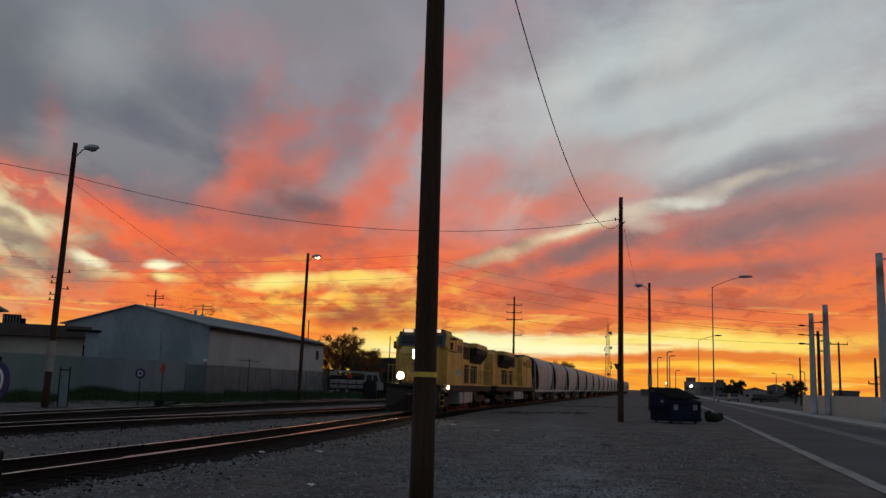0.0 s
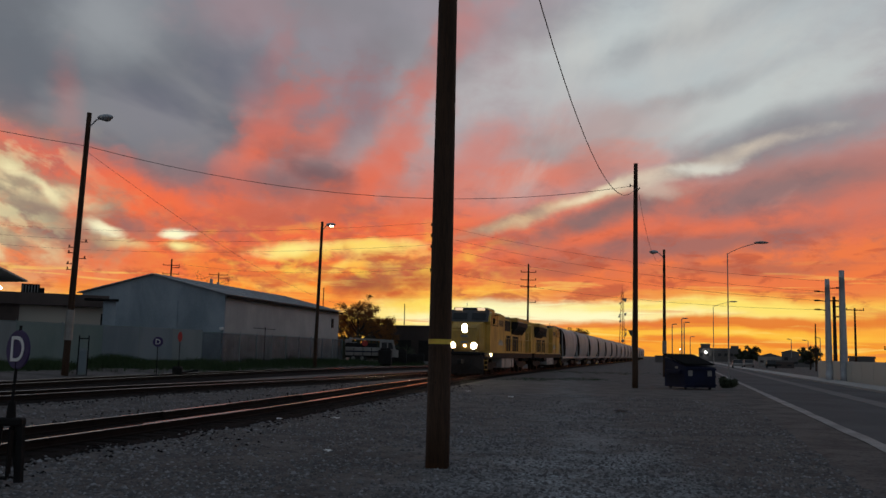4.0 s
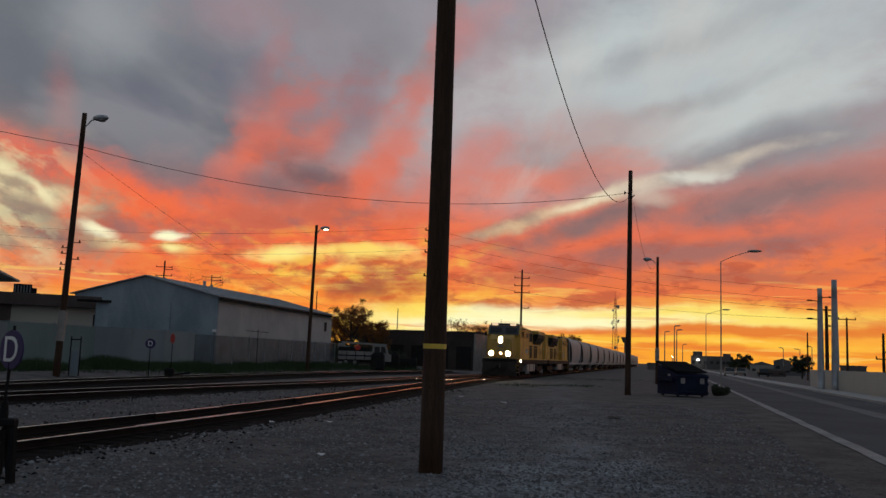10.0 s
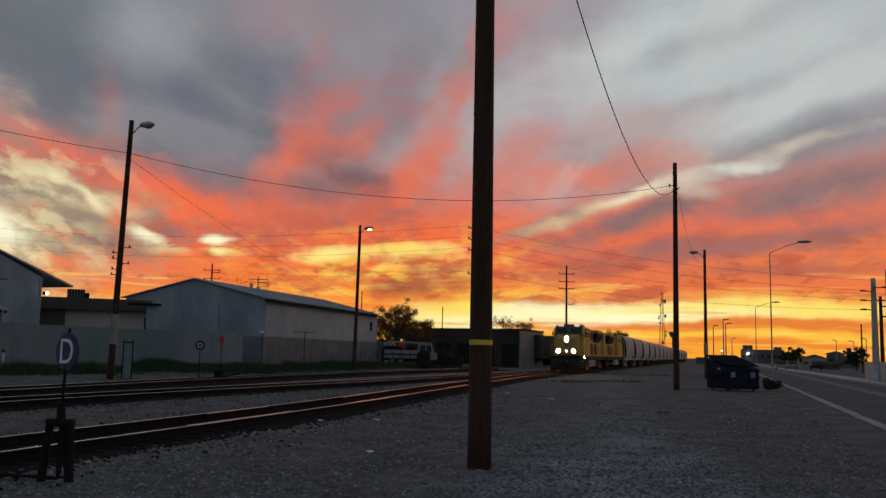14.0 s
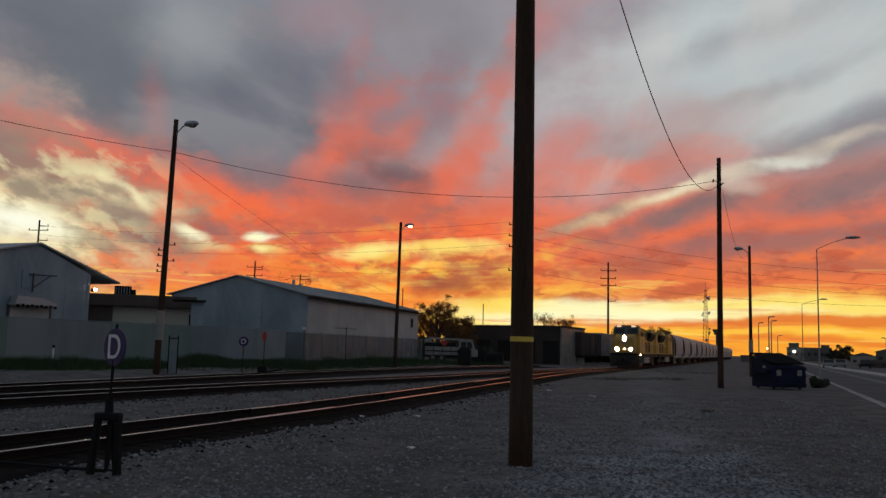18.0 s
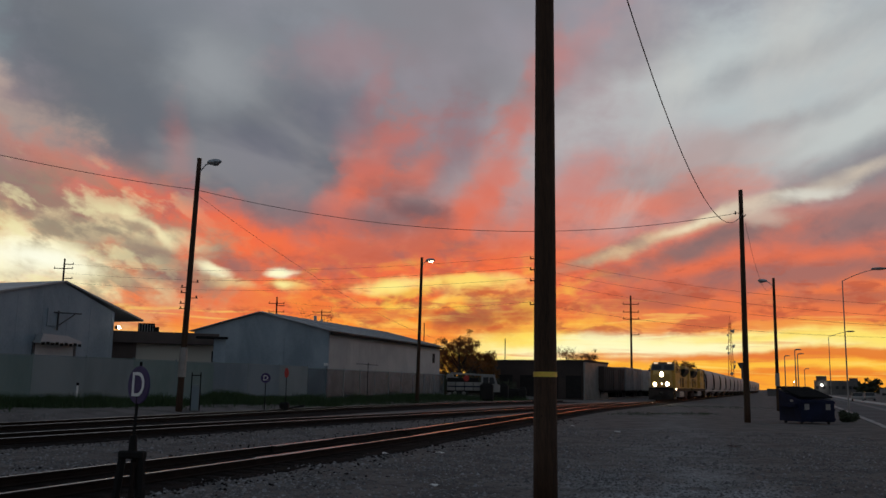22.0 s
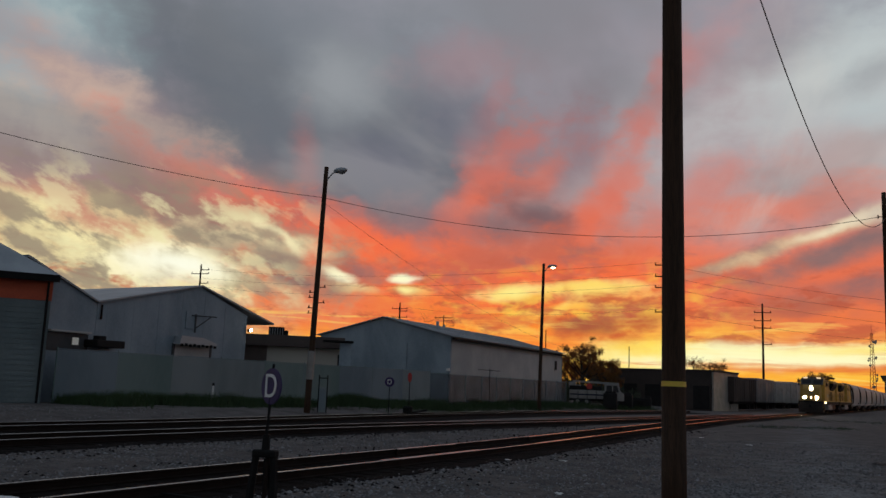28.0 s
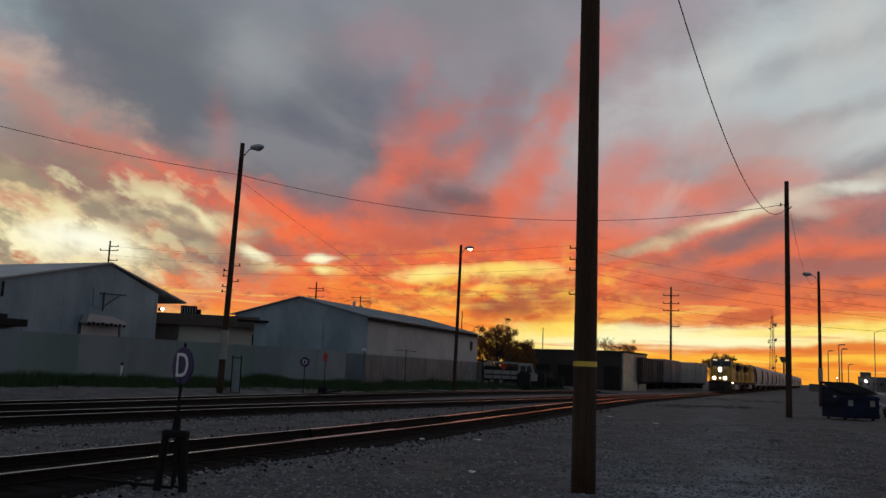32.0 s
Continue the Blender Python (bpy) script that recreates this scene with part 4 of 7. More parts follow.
def street_lamp(az, far, top_el, tip_az, tip_el, label, r=0.1):
    """A steel lamp post with an upswept arm over the road."""
    p = bearing(az, far)
    foot = Vector((p.x, p.y, land(p.x, p.y)))
    root = thing("street_lamp", label, "street lamp", "street lamps", at=Matrix.Translation(foot))
    h = level(far, top_el) - foot.z
    q = bearing(tip_az, far * 1.0)
    tip = Vector((q.x - p.x, q.y - p.y, level(far, tip_el) - foot.z))
    part("post", rod(fresh(), (0, 0, -0.2), (0, 0, h), r, r * 0.6, 10), M_TANK, root)
    pts = [Vector((tip.x * t, tip.y * t, h - 0.05 + (tip.z - h + 0.05) * math.sin(t * math.pi / 2) ** 0.9)) for t in np.linspace(0, 0.8, 12)]
    part("arm", sweep(fresh(), pts, r * 0.42, 8), M_TANK, root)
    u = Vector((tip.x, tip.y, 0)).normalized()
    bm = fresh()
    bmesh.ops.create_uvsphere(bm, u_segments=12, v_segments=8, radius=1.0, matrix=Matrix.Translation(tip - u * 0.4) @ u.to_track_quat("X", "Z").to_matrix().to_4x4() @ Matrix.Diagonal((0.55, 0.2, 0.11, 1)))
    part("lamp_head", bm, M_TANK, root, "", True)
    part("base_plate", box(fresh(), 0, 0, -0.05, 0.4, 0.4, 0.09, 0.01), M_TANK, root)
    return root


street_lamp(17.86, 72, 7.09, 20.18, 7.72, "tall slim street lamp with an upswept arm", 0.06)
street_lamp(16.96, 135, 3.75, 18.33, 4.07, "distant slim street lamp with an upswept arm", 0.07)
for az, far, el, dz in ((14.46, 190, 2.59, 0.28), (15.05, 165, 2.97, 0.33), (15.19, 172, 2.72, 0.33), (15.55, 250, 1.83, 0.25), (21.46, 250, 1.78, -0.25), (22.4, 240, 1.73, -0.3), (23.07, 225, 1.91, -0.3)):
    street_lamp(az, far, el, az + dz, el + 0.03, "distant street lamp along the road", 0.13)


def cross_pole(az, far, base_z, top_el, arms, label, r=0.16, mat=M_POLE, arm_len=2.4, name="utility_pole"):
    """A line pole with cross arms and insulators; arms are dips below the top in degrees."""
    p = bearing(az, far)
    foot = Vector((p.x, p.y, base_z if base_z is not None else land(p.x, p.y)))
    top = level(far, top_el)
    root, h = pole_at(foot, top, r, r * 0.65, label, (0, 0), "line poles", 10, mat, name)
    hooks = []
    for dip, side in arms:
        z = level(far, top_el - dip) - foot.z
        bm = fresh()
        x0, x1 = (-arm_len / 2, arm_len / 2) if side == 0 else ((0, arm_len * 0.5 * side) if side > 0 else (arm_len * 0.5 * side, 0))
        box(bm, (x0 + x1) / 2, -0.12, z - 0.06, x1 - x0, 0.12, 0.12)
        arm = part("cross_arm", bm, mat, root)
        for x in {x0, x1} - {0}:
            part("insulator", rod(fresh(), (x * 0.95, -0.12, z + 0.05), (x * 0.95, -0.12, z + 0.3), 0.07, 0.05, 8), M_DARKSTEEL, arm)
            hooks.append(foot + Vector((x * 0.95, -0.12, z + 0.3)))
    return root, hooks


t1, h1 = cross_pole(5.33, 150, None, 6.36, ((0.55, 0), (1.05, 0), (1.5, 0), (2.5, 1)), "tall line pole with three cross arms beyond the train", 0.22, arm_len=2.6)
t2, h2 = cross_pole(-30.48, 150, None, 7.6, ((0.35, 1), (0.6, 0), (1.2, 1)), "line pole with cross arms behind the sheds", 0.2, arm_len=3.2)
t3, h3 = cross_pole(-17.62, 165, None, 5.87, ((0.4, 0), (0.55, 1), (0.95, 0)), "line pole with cross arms behind the sheds", 0.2, arm_len=3.0)
cross_pole(-14.72, 190, None, 5.15, ((0.15, 0), (0.35, 1)), "short line pole behind the shed roof", 0.16, arm_len=4.0)
cross_pole(-8.03, 150, None, 4.45, (), "slim bare pole behind the shed", 0.12)
cross_pole(-2.73, 170, None, 3.55, (), "slim bare pole behind the dark building", 0.12)
# the line pole that stands behind the banded pole, and the line strung over it
t0, h0 = cross_pole(-0.42, 100, None, 9.3, ((0.56, -1), (1.28, -1), (1.99, -1), (3.54, -1)), "tall line pole with short side arms", 0.2, arm_len=2.5)
for a, dip in zip(h0[:3], (7.3, 6.75, 6.2)):
    wire(a, bearing(-30.5, 150, level(150, dip)), 1.4, 0.012, "distant power line across the sky")
wire(h0[3], h3[0], 1.0, 0.012, "distant power line across the sky")
for a, dip in zip(h0[:4], (5.33, 4.69, 4.14, 3.6)):
    wire(a, bearing(23.5, 80, level(80, dip)), 0.95, 0.011, "distant power line across the sky")


def steel_pole(az, dip, top_el, r, label, arms=()):
    foot = drop(az, dip, 80)
    d = math.hypot(foot.x, foot.y)
    top = level(d, top_el)
    root, h = pole_at(foot, top, r, r * 0.62, label, (0, 0), "steel poles", 16, M_GALV, "steel_pole")
    part("base_flange", rod(fresh(), (0, 0, -0.05), (0, 0, 0.08), r * 1.35, None, 16), M_GALV, root)
    for dip2, side in arms:
        z = level(d, top_el - dip2) - foot.z
        bm = rod(fresh(), (0, 0, z), (side * 0.8, -0.1, z + 0.05), 0.04)
        rod(bm, (side * 0.7, -0.1, z + 0.05), (side * 1.15, -0.15, z + 0.05), 0.075, 0.06)
        part("insulator_arm", bm, M_DARKSTEEL, root)
    return root, foot, h


steel_pole(23.55, -0.66, 5.44, 0.3, "pale grey tapered steel power pole", ((0.55, 1), (0.78, -1), (1.33, -1), (1.87, -1)))
steel_pole(24.35, -0.66, 5.95, 0.34, "pale grey tapered steel power pole")
sp, SP, sp_h = steel_pole(27.4, -1.03, 8.94, 0.34, "thick pale grey steel power pole beside the wall", ((0.35, 1),))
cross_pole(23.9, 88, None, 4.39, ((0.25, 0), (0.6, 1), (1.2, 1)), "dark wooden line pole between steel poles", 0.2, arm_len=1.2)
cross_pole(25.0, 130, None, 3.71, ((0.12, 0),), "wooden line pole behind the wall", 0.17, arm_len=2.4)
cross_pole(26.92, 95, None, 2.81, ((1.1, 1), (1.5, 0)), "wooden line pole behind the wall", 0.17, arm_len=1.6)
cross_pole(22.83, 150, None, 2.77, (), "slim wooden pole by the road", 0.15)
for k in range(4):
    wire(SP + Vector((0.5, 0, sp_h - 0.5 - 0.55 * k)), SP + Vector((26, -22, sp_h - 1.4 - 0.7 * k)), 0.8, 0.02)


# guard rails and a frog where the main track meets the turnout
def check_rail(points, a, b, off, label):
    """A short extra rail inside the gauge, from a to b metres along the track."""
    s = np.r_[0, np.cumsum(np.linalg.norm(np.diff(points, axis=0), axis=1))]
    at = np.arange(a, b, 0.8)
    short = np.c_[np.interp(at, s, points[:, 0]), np.interp(at, s, points[:, 1])]
    root = thing("check_rail", label, "rail", "check rails")
    bar = part("web", loft(short, off, RAIL, 0.021), M_RAIL, root)
    part("head", loft(short, off, HEAD, 0.021), M_RAILHEAD, bar)
    for k in range(0, len(short) - 1, 2):
        x, y = short[k]
        part("plate", box(fresh(), x, y, land(x, y) + 0.02, 0.3, 0.2, 0.03, 0.005), M_RAIL, root)


for a, b in ((30.0, 35.0), (39.0, 46.0), (52.0, 60.0), (66.0, 76.0)):
    check_rail(MAIN, a, b, 0.66, "short rusty check rail inside the running rail")
    check_rail(MAIN, a + 3, b + 2, -0.66, "short rusty check rail inside the running rail")


# ---- sheds, fence and yard beyond the tracks ----
ALONG = Vector((0.262, 0.965, 0)).normalized()
ACROSS = Vector((-0.965, 0.262, 0)).normalized()


def facade(origin, x_dir, z=0.0):
    """A frame for a building: x along its front, y into it, z up."""
    x = Vector((x_dir.x, x_dir.y, 0)).normalized()
    y = Vector((-x.y, x.x, 0))
    m = Matrix.Identity(4)
    m.col[0][:3], m.col[1][:3], m.col[2][:3], m.col[3][:3] = x, y, (0, 0, 1), (origin.x, origin.y, z)
    return m


def shed(corner, width, length, eave, ridge, foot, label, along):
    """A gabled sheet-metal shed: front gable left of its near corner, long side to the right."""
    across = Vector((-along.y, along.x, 0))
    m = facade(corner + across * width, -across, 0)
    root = thing("warehouse", label, "warehouse", at=m @ Matrix.Translation((0, 0, foot)))
    e, r = eave - foot, ridge - foot
    gable = prism(fresh(), [(0, -0.4), (width, -0.4), (width, e), (width / 2, r), (0, e)], 0.2)
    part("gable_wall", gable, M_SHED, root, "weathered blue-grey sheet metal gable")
    for x in np.arange(0.45, width, 0.9):
        part("wall_rib", box(fresh(), x, -0.002, 0, 0.05, 0.008, e + (r - e) * (1 - abs(x - width / 2) / (width / 2)) - 0.08), M_SHED, root)
    part("gable_wall", prism(fresh(), [(0, -0.4), (width, -0.4), (width, e), (width / 2, r), (0, e)], 0.2, Matrix.Translation((0, length - 0.2, 0))), M_SHED, root)
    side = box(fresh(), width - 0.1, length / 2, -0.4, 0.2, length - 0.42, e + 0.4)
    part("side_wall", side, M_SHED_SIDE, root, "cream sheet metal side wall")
    for y in np.arange(1, length, 1.2):
        part("wall_rib", box(fresh(), width + 0.002, y, 0, 0.008, 0.06, e - 0.05), M_SHED_SIDE, root)
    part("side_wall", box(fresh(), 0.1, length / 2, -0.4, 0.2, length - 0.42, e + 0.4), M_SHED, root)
    slope = math.atan2(r - e, width / 2)
    for side_sign in (-1, 1):
        bm = fresh()
        run = width / 2 / math.cos(slope) + 0.35
        rot = Matrix.Rotation(side_sign * slope, 4, "Y")
        c = Vector((width / 2, length / 2, r + 0.06)) + rot @ Vector((side_sign * run / 2, 0, 0))
        bmesh.ops.create_cube(bm, size=1, matrix=Matrix.Translation(c) @ rot @ Matrix.Diagonal((run, length + 0.5, 0.06, 1)))
        part("roof_sheet", bm, M_ROOF, root, "pale corrugated roof sheet")
        for y in np.arange(0.3, length, 1.1):
            cc = Vector((width / 2, y, r + 0.1)) + rot @ Vector((side_sign * run / 2, 0, 0))
            seam = fresh()
            bmesh.ops.create_cube(seam, size=1, matrix=Matrix.Translation(cc) @ rot @ Matrix.Diagonal((run, 0.07, 0.05, 1)))
            part("roof_seam", seam, M_ROOF, root)
    part("eave_gutter", box(fresh(), width + 0.28, length / 2, e - 0.28, 0.14, length + 0.4, 0.16), M_DARKSTEEL, root, "dark gutter under the eave")
    return root, m, e, r


B1 = bearing(-14.22, 66.0)
b1, b1m, b1e, b1r = shed(B1, 11.7, 26.2, 5.46, 6.86, 0.35, "long gabled metal warehouse with a pale roof", Vector((0.2, 0.98, 0)).normalized())
part("roller_door", box(fresh(), 7.0, -0.05, 2.4, 2.0, 0.05, 2.2, 0.01), M_SHED, b1, "grey-blue boarded panel on the gable")
win = part("window", box(fresh(), 11.73, 24.2, 3.4, 0.06, 0.6, 0.9), M_LOCODARK, b1)
part("window_frame", box(fresh(), 11.74, 24.2, 3.3, 0.05, 0.75, 0.07), M_GALV, win)
part("porch_light", box(fresh(), 11.6, -0.12, 2.5, 0.25, 0.22, 0.2, 0.03), M_WHITE, b1, "small white box light")
for x, y in ((3.2, 16.0), (4.5, 12.0)):
    part("roof_vent", rod(fresh(), (x, y, 5.6), (x, y, 7.2), 0.14, 0.14, 8), M_GALV, b1)

# low building with deep fascia between the sheds
office_left, office_right = bearing(-27.6, 57), bearing(-21.2, 57)
mid_m = facade(office_left, office_right - office_left, 0.0)
mb = thing("office_building", "low flat-roofed office with a dark brown fascia", "building", at=mid_m)
part("wall", box(fresh(), 3.2, 2.4, -0.2, 6.2, 4.0, 4.1), M_CREAM, mb, "pale rendered wall")
# end bay is a dark slab just proud of the pale wall
part("end_wall", box(fresh(), 0.8, 0.27, -0.2, 1.5, 0.24, 4.08), M_BROWN, mb, "dark brown slab at the end bay")
part("roof_slab", box(fresh(), 3.2, 2.3, 3.82, 6.5, 4.8, 0.72, 0.02), M_BROWN, mb, "dark brown overhanging fascia")
for x in np.arange(0.3, 6.4, 0.62):
    part("fascia_batten", box(fresh(), x, -0.115, 3.84, 0.04, 0.03, 0.66), M_BROWN, mb)
ac = part("air_conditioner", box(fresh(), 2.05, 1.2, 4.54, 1.0, 1.0, 0.55, 0.03), M_DARKSTEEL, mb, "boxy rooftop cooler")
for k in range(6):
    part("louvre", box(fresh(), 1.64 + 0.16 * k, 0.68, 4.6, 0.05, 0.04, 0.42), M_LOCOGREY, ac)
part("duct", box(fresh(), 2.68, 1.2, 4.54, 0.26, 0.5, 0.36, 0.03), M_DARKSTEEL, ac)
pm = facade(bearing(-22.5, 55.0), bearing(-20.6, 55.0) - bearing(-22.5, 55.0), 0.0)
porch = thing("gate_porch", "pale pillar carrying a thin dark canopy", "porch", at=pm)
part("pillar", box(fresh(), 1.38, 0.5, -0.2, 0.72, 0.8, 4.35, 0.02), M_SHED, porch, "pale painted pillar")
part("door_jamb", box(fresh(), 0.98, 0.5, -0.2, 0.1, 0.6, 3.6), M_DARKSTEEL, porch)
part("canopy", box(fresh(), 0.92, 0.4, 4.17, 1.9, 1.2, 0.1, 0.01), M_DARKSTEEL, porch, "thin dark canopy")

# broad shed whose gable end faces the tracks, with a flood light
A2 = bearing(-29.75, 50.0)
b2_m = facade(A2 - ALONG * 7.0, ALONG, 0.35)
b2 = thing("warehouse", "broad grey metal warehouse with a dock door", "warehouse", at=b2_m)
part("gable_wall", prism(fresh(), [(-0.4, -0.4), (10.0, -0.4), (10.0, 4.95), (6.2, 6.2), (-0.4, 4.68)], 0.25), M_SHED, b2, "blue-grey painted gable wall")
for x in np.arange(0.2, 9.9, 1.6):
    z = 6.2 - (x - 6.2) * 0.33 if x > 6.2 else 6.2 - (6.2 - x) * 0.23
    part("wall_rib", box(fresh(), x, -0.003, 0, 0.05, 0.012, z - 0.1), M_SHED, b2)
part("gable_wall", prism(fresh(), [(-9.0, -0.4), (-0.42, -0.4), (-0.42, 4.65), (-4.4, 6.3), (-9.0, 4.7)], 0.25), M_SHED, b2, "twin gable wall")
part("side_wall", box(fresh(), 9.9, 7.2, -0.4, 0.2, 13.9, 5.2), M_SHED, b2)
part("roof_sheet", prism(fresh(), [(6.2, 6.3), (6.2, 6.22), (12.2, 4.6), (12.2, 4.7)], 20, Matrix.Translation((0, -0.15, 0))), M_ROOF, b2, "pale roof with a deep overhang")
part("roof_sheet", prism(fresh(), [(6.18, 6.3), (-0.4, 4.78), (-0.4, 4.7), (6.18, 6.22)], 20, Matrix.Translation((0, -0.15, 0))), M_ROOF, b2)
part("roof_sheet", prism(fresh(), [(-0.42, 4.75), (-4.4, 6.42), (-4.4, 6.32), (-0.42, 4.67)], 20, Matrix.Translation((0, -0.15, 0))), M_ROOF, b2)
part("dock_door", box(fresh(), 5.85, -0.03, 0.2, 2.7, 0.06, 2.9), M_SHED_SIDE, b2, "cream dock door")
part("dock_canopy", prism(fresh(), [(4.45, 3.0), (7.15, 3.04), (7.15, 3.18), (6.2, 3.42), (4.6, 3.46)], 0.45, Matrix.Translation((0, -0.55, 0))), M_ROOF, b2, "sheet canopy over the dock door")
bm = rod(fresh(), (5.9, -0.1, 3.7), (5.9, -0.1, 4.7), 0.045)
rod(bm, (5.95, -0.1, 3.95), (6.6, -0.5, 4.58), 0.03)
rod(bm, (5.6, -0.1, 4.6), (7.05, -0.5, 4.62), 0.035)
part("hoist_bracket", bm, M_LOCOROOF, b2, "weathered hoist bracket")
for k in range(9):
    part("canopy_tab", box(fresh(), 4.62 + 0.3 * k, -0.56, 2.9 + 0.03 * (k % 2), 0.2, 0.02, 0.14), M_DARKSTEEL, b2)
for x in (4.52, 7.2):
    part("door_jamb", box(fresh(), x, -0.05, 0.2, 0.12, 0.1, 2.85), M_LOCOROOF, b2)
part("vent_panel", box(fresh(), 5.55, -0.03, 3.9, 0.6, 0.05, 0.9), M_SHED, b2)
part("dark_canopy", box(fresh(), -0.2, -0.5, 2.55, 1.6, 1.0, 0.34, 0.03), M_LOCODARK, b2, "dark box canopy")
part("fan_housing", box(fresh(), -0.5, -0.5, 2.89, 0.45, 0.45, 0.2, 0.04), M_LOCODARK, b2)
part("conduit", rod(fresh(), (-0.2, -0.08, 3.9), (-0.2, -0.08, 4.6), 0.05), M_DARKSTEEL, b2)
part("ledge", box(fresh(), -1.9, -0.15, 3.15, 2.2, 0.3, 0.08), M_SHED_SIDE, b2)
part("window_recess", box(fresh(), -2.0, -0.03, 2.3, 2.4, 0.05, 0.82), M_LOCOROOF, b2, "long dark window band")
part("small_window", box(fresh(), -1.5, -0.07, 2.6, 0.32, 0.06, 0.34), G_ROOM, b2, "dimly lit window pane")
flood = part("flood_light", box(fresh(), 10.05, -0.2, 4.02, 0.22, 0.2, 0.18, 0.02), M_DARKSTEEL, b2)
bm = fresh()
bmesh.ops.create_uvsphere(bm, u_segments=12, v_segments=8, radius=0.085, matrix=Matrix.Translation((10.05, -0.34, 4.12)))
part("lens", bm, G_FLOOD, flood, "bright white flood lamp", True)

# orange-topped building whose front faces the viewer
OB = bearing(-39.05, 41)
ob_m = facade(OB + Vector((-0.76, -0.65, 0)).normalized() * 14, Vector((0.76, 0.65, 0)), 0.35)
orange = thing("block_building", "grey block building with an orange band and metal roof", "building", at=ob_m)
part("wall", box(fresh(), 7, 5, -0.4, 14, 10, 4.72), M_BLOCK, orange, "grey painted block wall")
for k in range(19):
    part("block_course", box(fresh(), 7, -0.012, 0.02 + 0.22 * k, 13.98, 0.02, 0.19), M_BLOCK, orange)
part("orange_band", box(fresh(), 7, 5, 4.32, 14.06, 10.06, 1.0), M_ORANGE, orange, "orange painted band under the eave")
bm = fresh()
rv = [bm.verts.new(v) for v in ((-0.6, -0.5, 5.38), (14.25, -0.5, 5.38), (14.25, 10.5, 5.38), (-0.6, 10.5, 5.38), (5.0, 5, 8.55), (9.0, 5, 8.55))]
for f in ((0, 1, 5, 4), (1, 2, 5), (2, 3, 4, 5), (3, 0, 4), (3, 2, 1, 0)):
    bm.faces.new([rv[k] for k in f])
part("metal_roof", bm, M_ROOF, orange, "hipped corrugated metal roof")
for k in range(49):
    part("eave_rib", box(fresh(), -0.5 + 0.3 * k, -0.53, 5.1, 0.12, 0.05, 0.3), M_DARKSTEEL, orange)
part("eave_trim", box(fresh(), 6.85, -0.5, 5.1, 14.8, 0.06, 0.3), M_DARKSTEEL, orange, "dark ridged eave trim")
part("downpipe", rod(fresh(), (13.85, -0.12, 0), (13.85, -0.12, 5.1), 0.05), M_DARKSTEEL, orange)


# fences in front of the sheds
def fence(points, height, label, mat_panel, name, thick, bay=3.0, slats=0):
    root = thing(name, label, "fence", "fences")
    for a, b in zip(points, points[1:]):
        a, b = Vector(a), Vector(b)
        n = max(1, round((b - a).length / bay))
        for i in range(n + 1):
            p = a.lerp(b, i / n)
            z = land(p.x, p.y)
            part("post", rod(fresh(), (p.x, p.y, z - 0.2), (p.x, p.y, z + height + 0.12), 0.035, None, 8), M_SLAT, root)
            if i < n:
                q = a.lerp(b, (i + 1) / n)
                zq = land(q.x, q.y)
                u = (q - p).normalized()
                side = Vector((-u.y, u.x, 0)) * thick / 2
                bm = fresh()
                lo, hi = 0.05, height
                vs = [bm.verts.new(w) for w in (p - side + Vector((0, 0, z + lo)), q - side + Vector((0, 0, zq + lo)), q - side + Vector((0, 0, zq + hi)), p - side + Vector((0, 0, z + hi)),
                                                p + side + Vector((0, 0, z + lo)), q + side + Vector((0, 0, zq + lo)), q + side + Vector((0, 0, zq + hi)), p + side + Vector((0, 0, z + hi)))]
                for f in ((0, 1, 2, 3), (7, 6, 5, 4), (0, 4, 5, 1), (3, 2, 6, 7), (1, 5, 6, 2), (0, 3, 7, 4)):
                    bm.faces.new([vs[k] for k in f])
                part("panel", bm, mat_panel, root)
                part("top_rail", rod(fresh(), (p.x, p.y, z + height + 0.03), (q.x, q.y, zq + height + 0.03), 0.022, None, 6), M_SLAT, root)
    return root


F0, F1, F2, F3 = bearing(-38.4, 42), bearing(-15.5, 60.5), bearing(-14.3, 61.5), bearing(-6.7, 86.5)
fence([F0, F1], 2.3, "tall grey-green privacy fence along the yard", M_SLAT, "slatted_fence", 0.05)
fence([F1, F2, F3], 2.2, "galvanised chain-link fence beside the warehouse", M_MESH, "chain_link_fence", 0.012)

# dark long building and stored freight beyond
b3_a, b3_b = bearing(-5.2, 118), bearing(2.35, 112)
b3_m = facade(b3_a, b3_b - b3_a, 0.2)
b3 = thing("brick_warehouse", "long low dark brick warehouse with a flat roof", "warehouse", at=b3_m)
w3 = (b3_b - b3_a).length
part("wall", box(fresh(), w3 / 2 - 0.1, 5, -0.6, w3 - 0.2, 10, 5.1), M_DARKWALL, b3)
part("end_wall", box(fresh(), w3, 5, -0.6, 0.2, 10, 5.1), M_TANK, b3, "paler grey rendered end wall")
part("parapet", box(fresh(), w3 / 2, 5, 4.5, w3 + 0.4, 10.2, 0.25), M_DARKWALL, b3)
for k in range(5):
    part("loading_door", box(fresh(), 2.5 + 3.1 * k, -0.05, 0, 2.0, 0.1, 2.8), M_LOCODARK, b3)


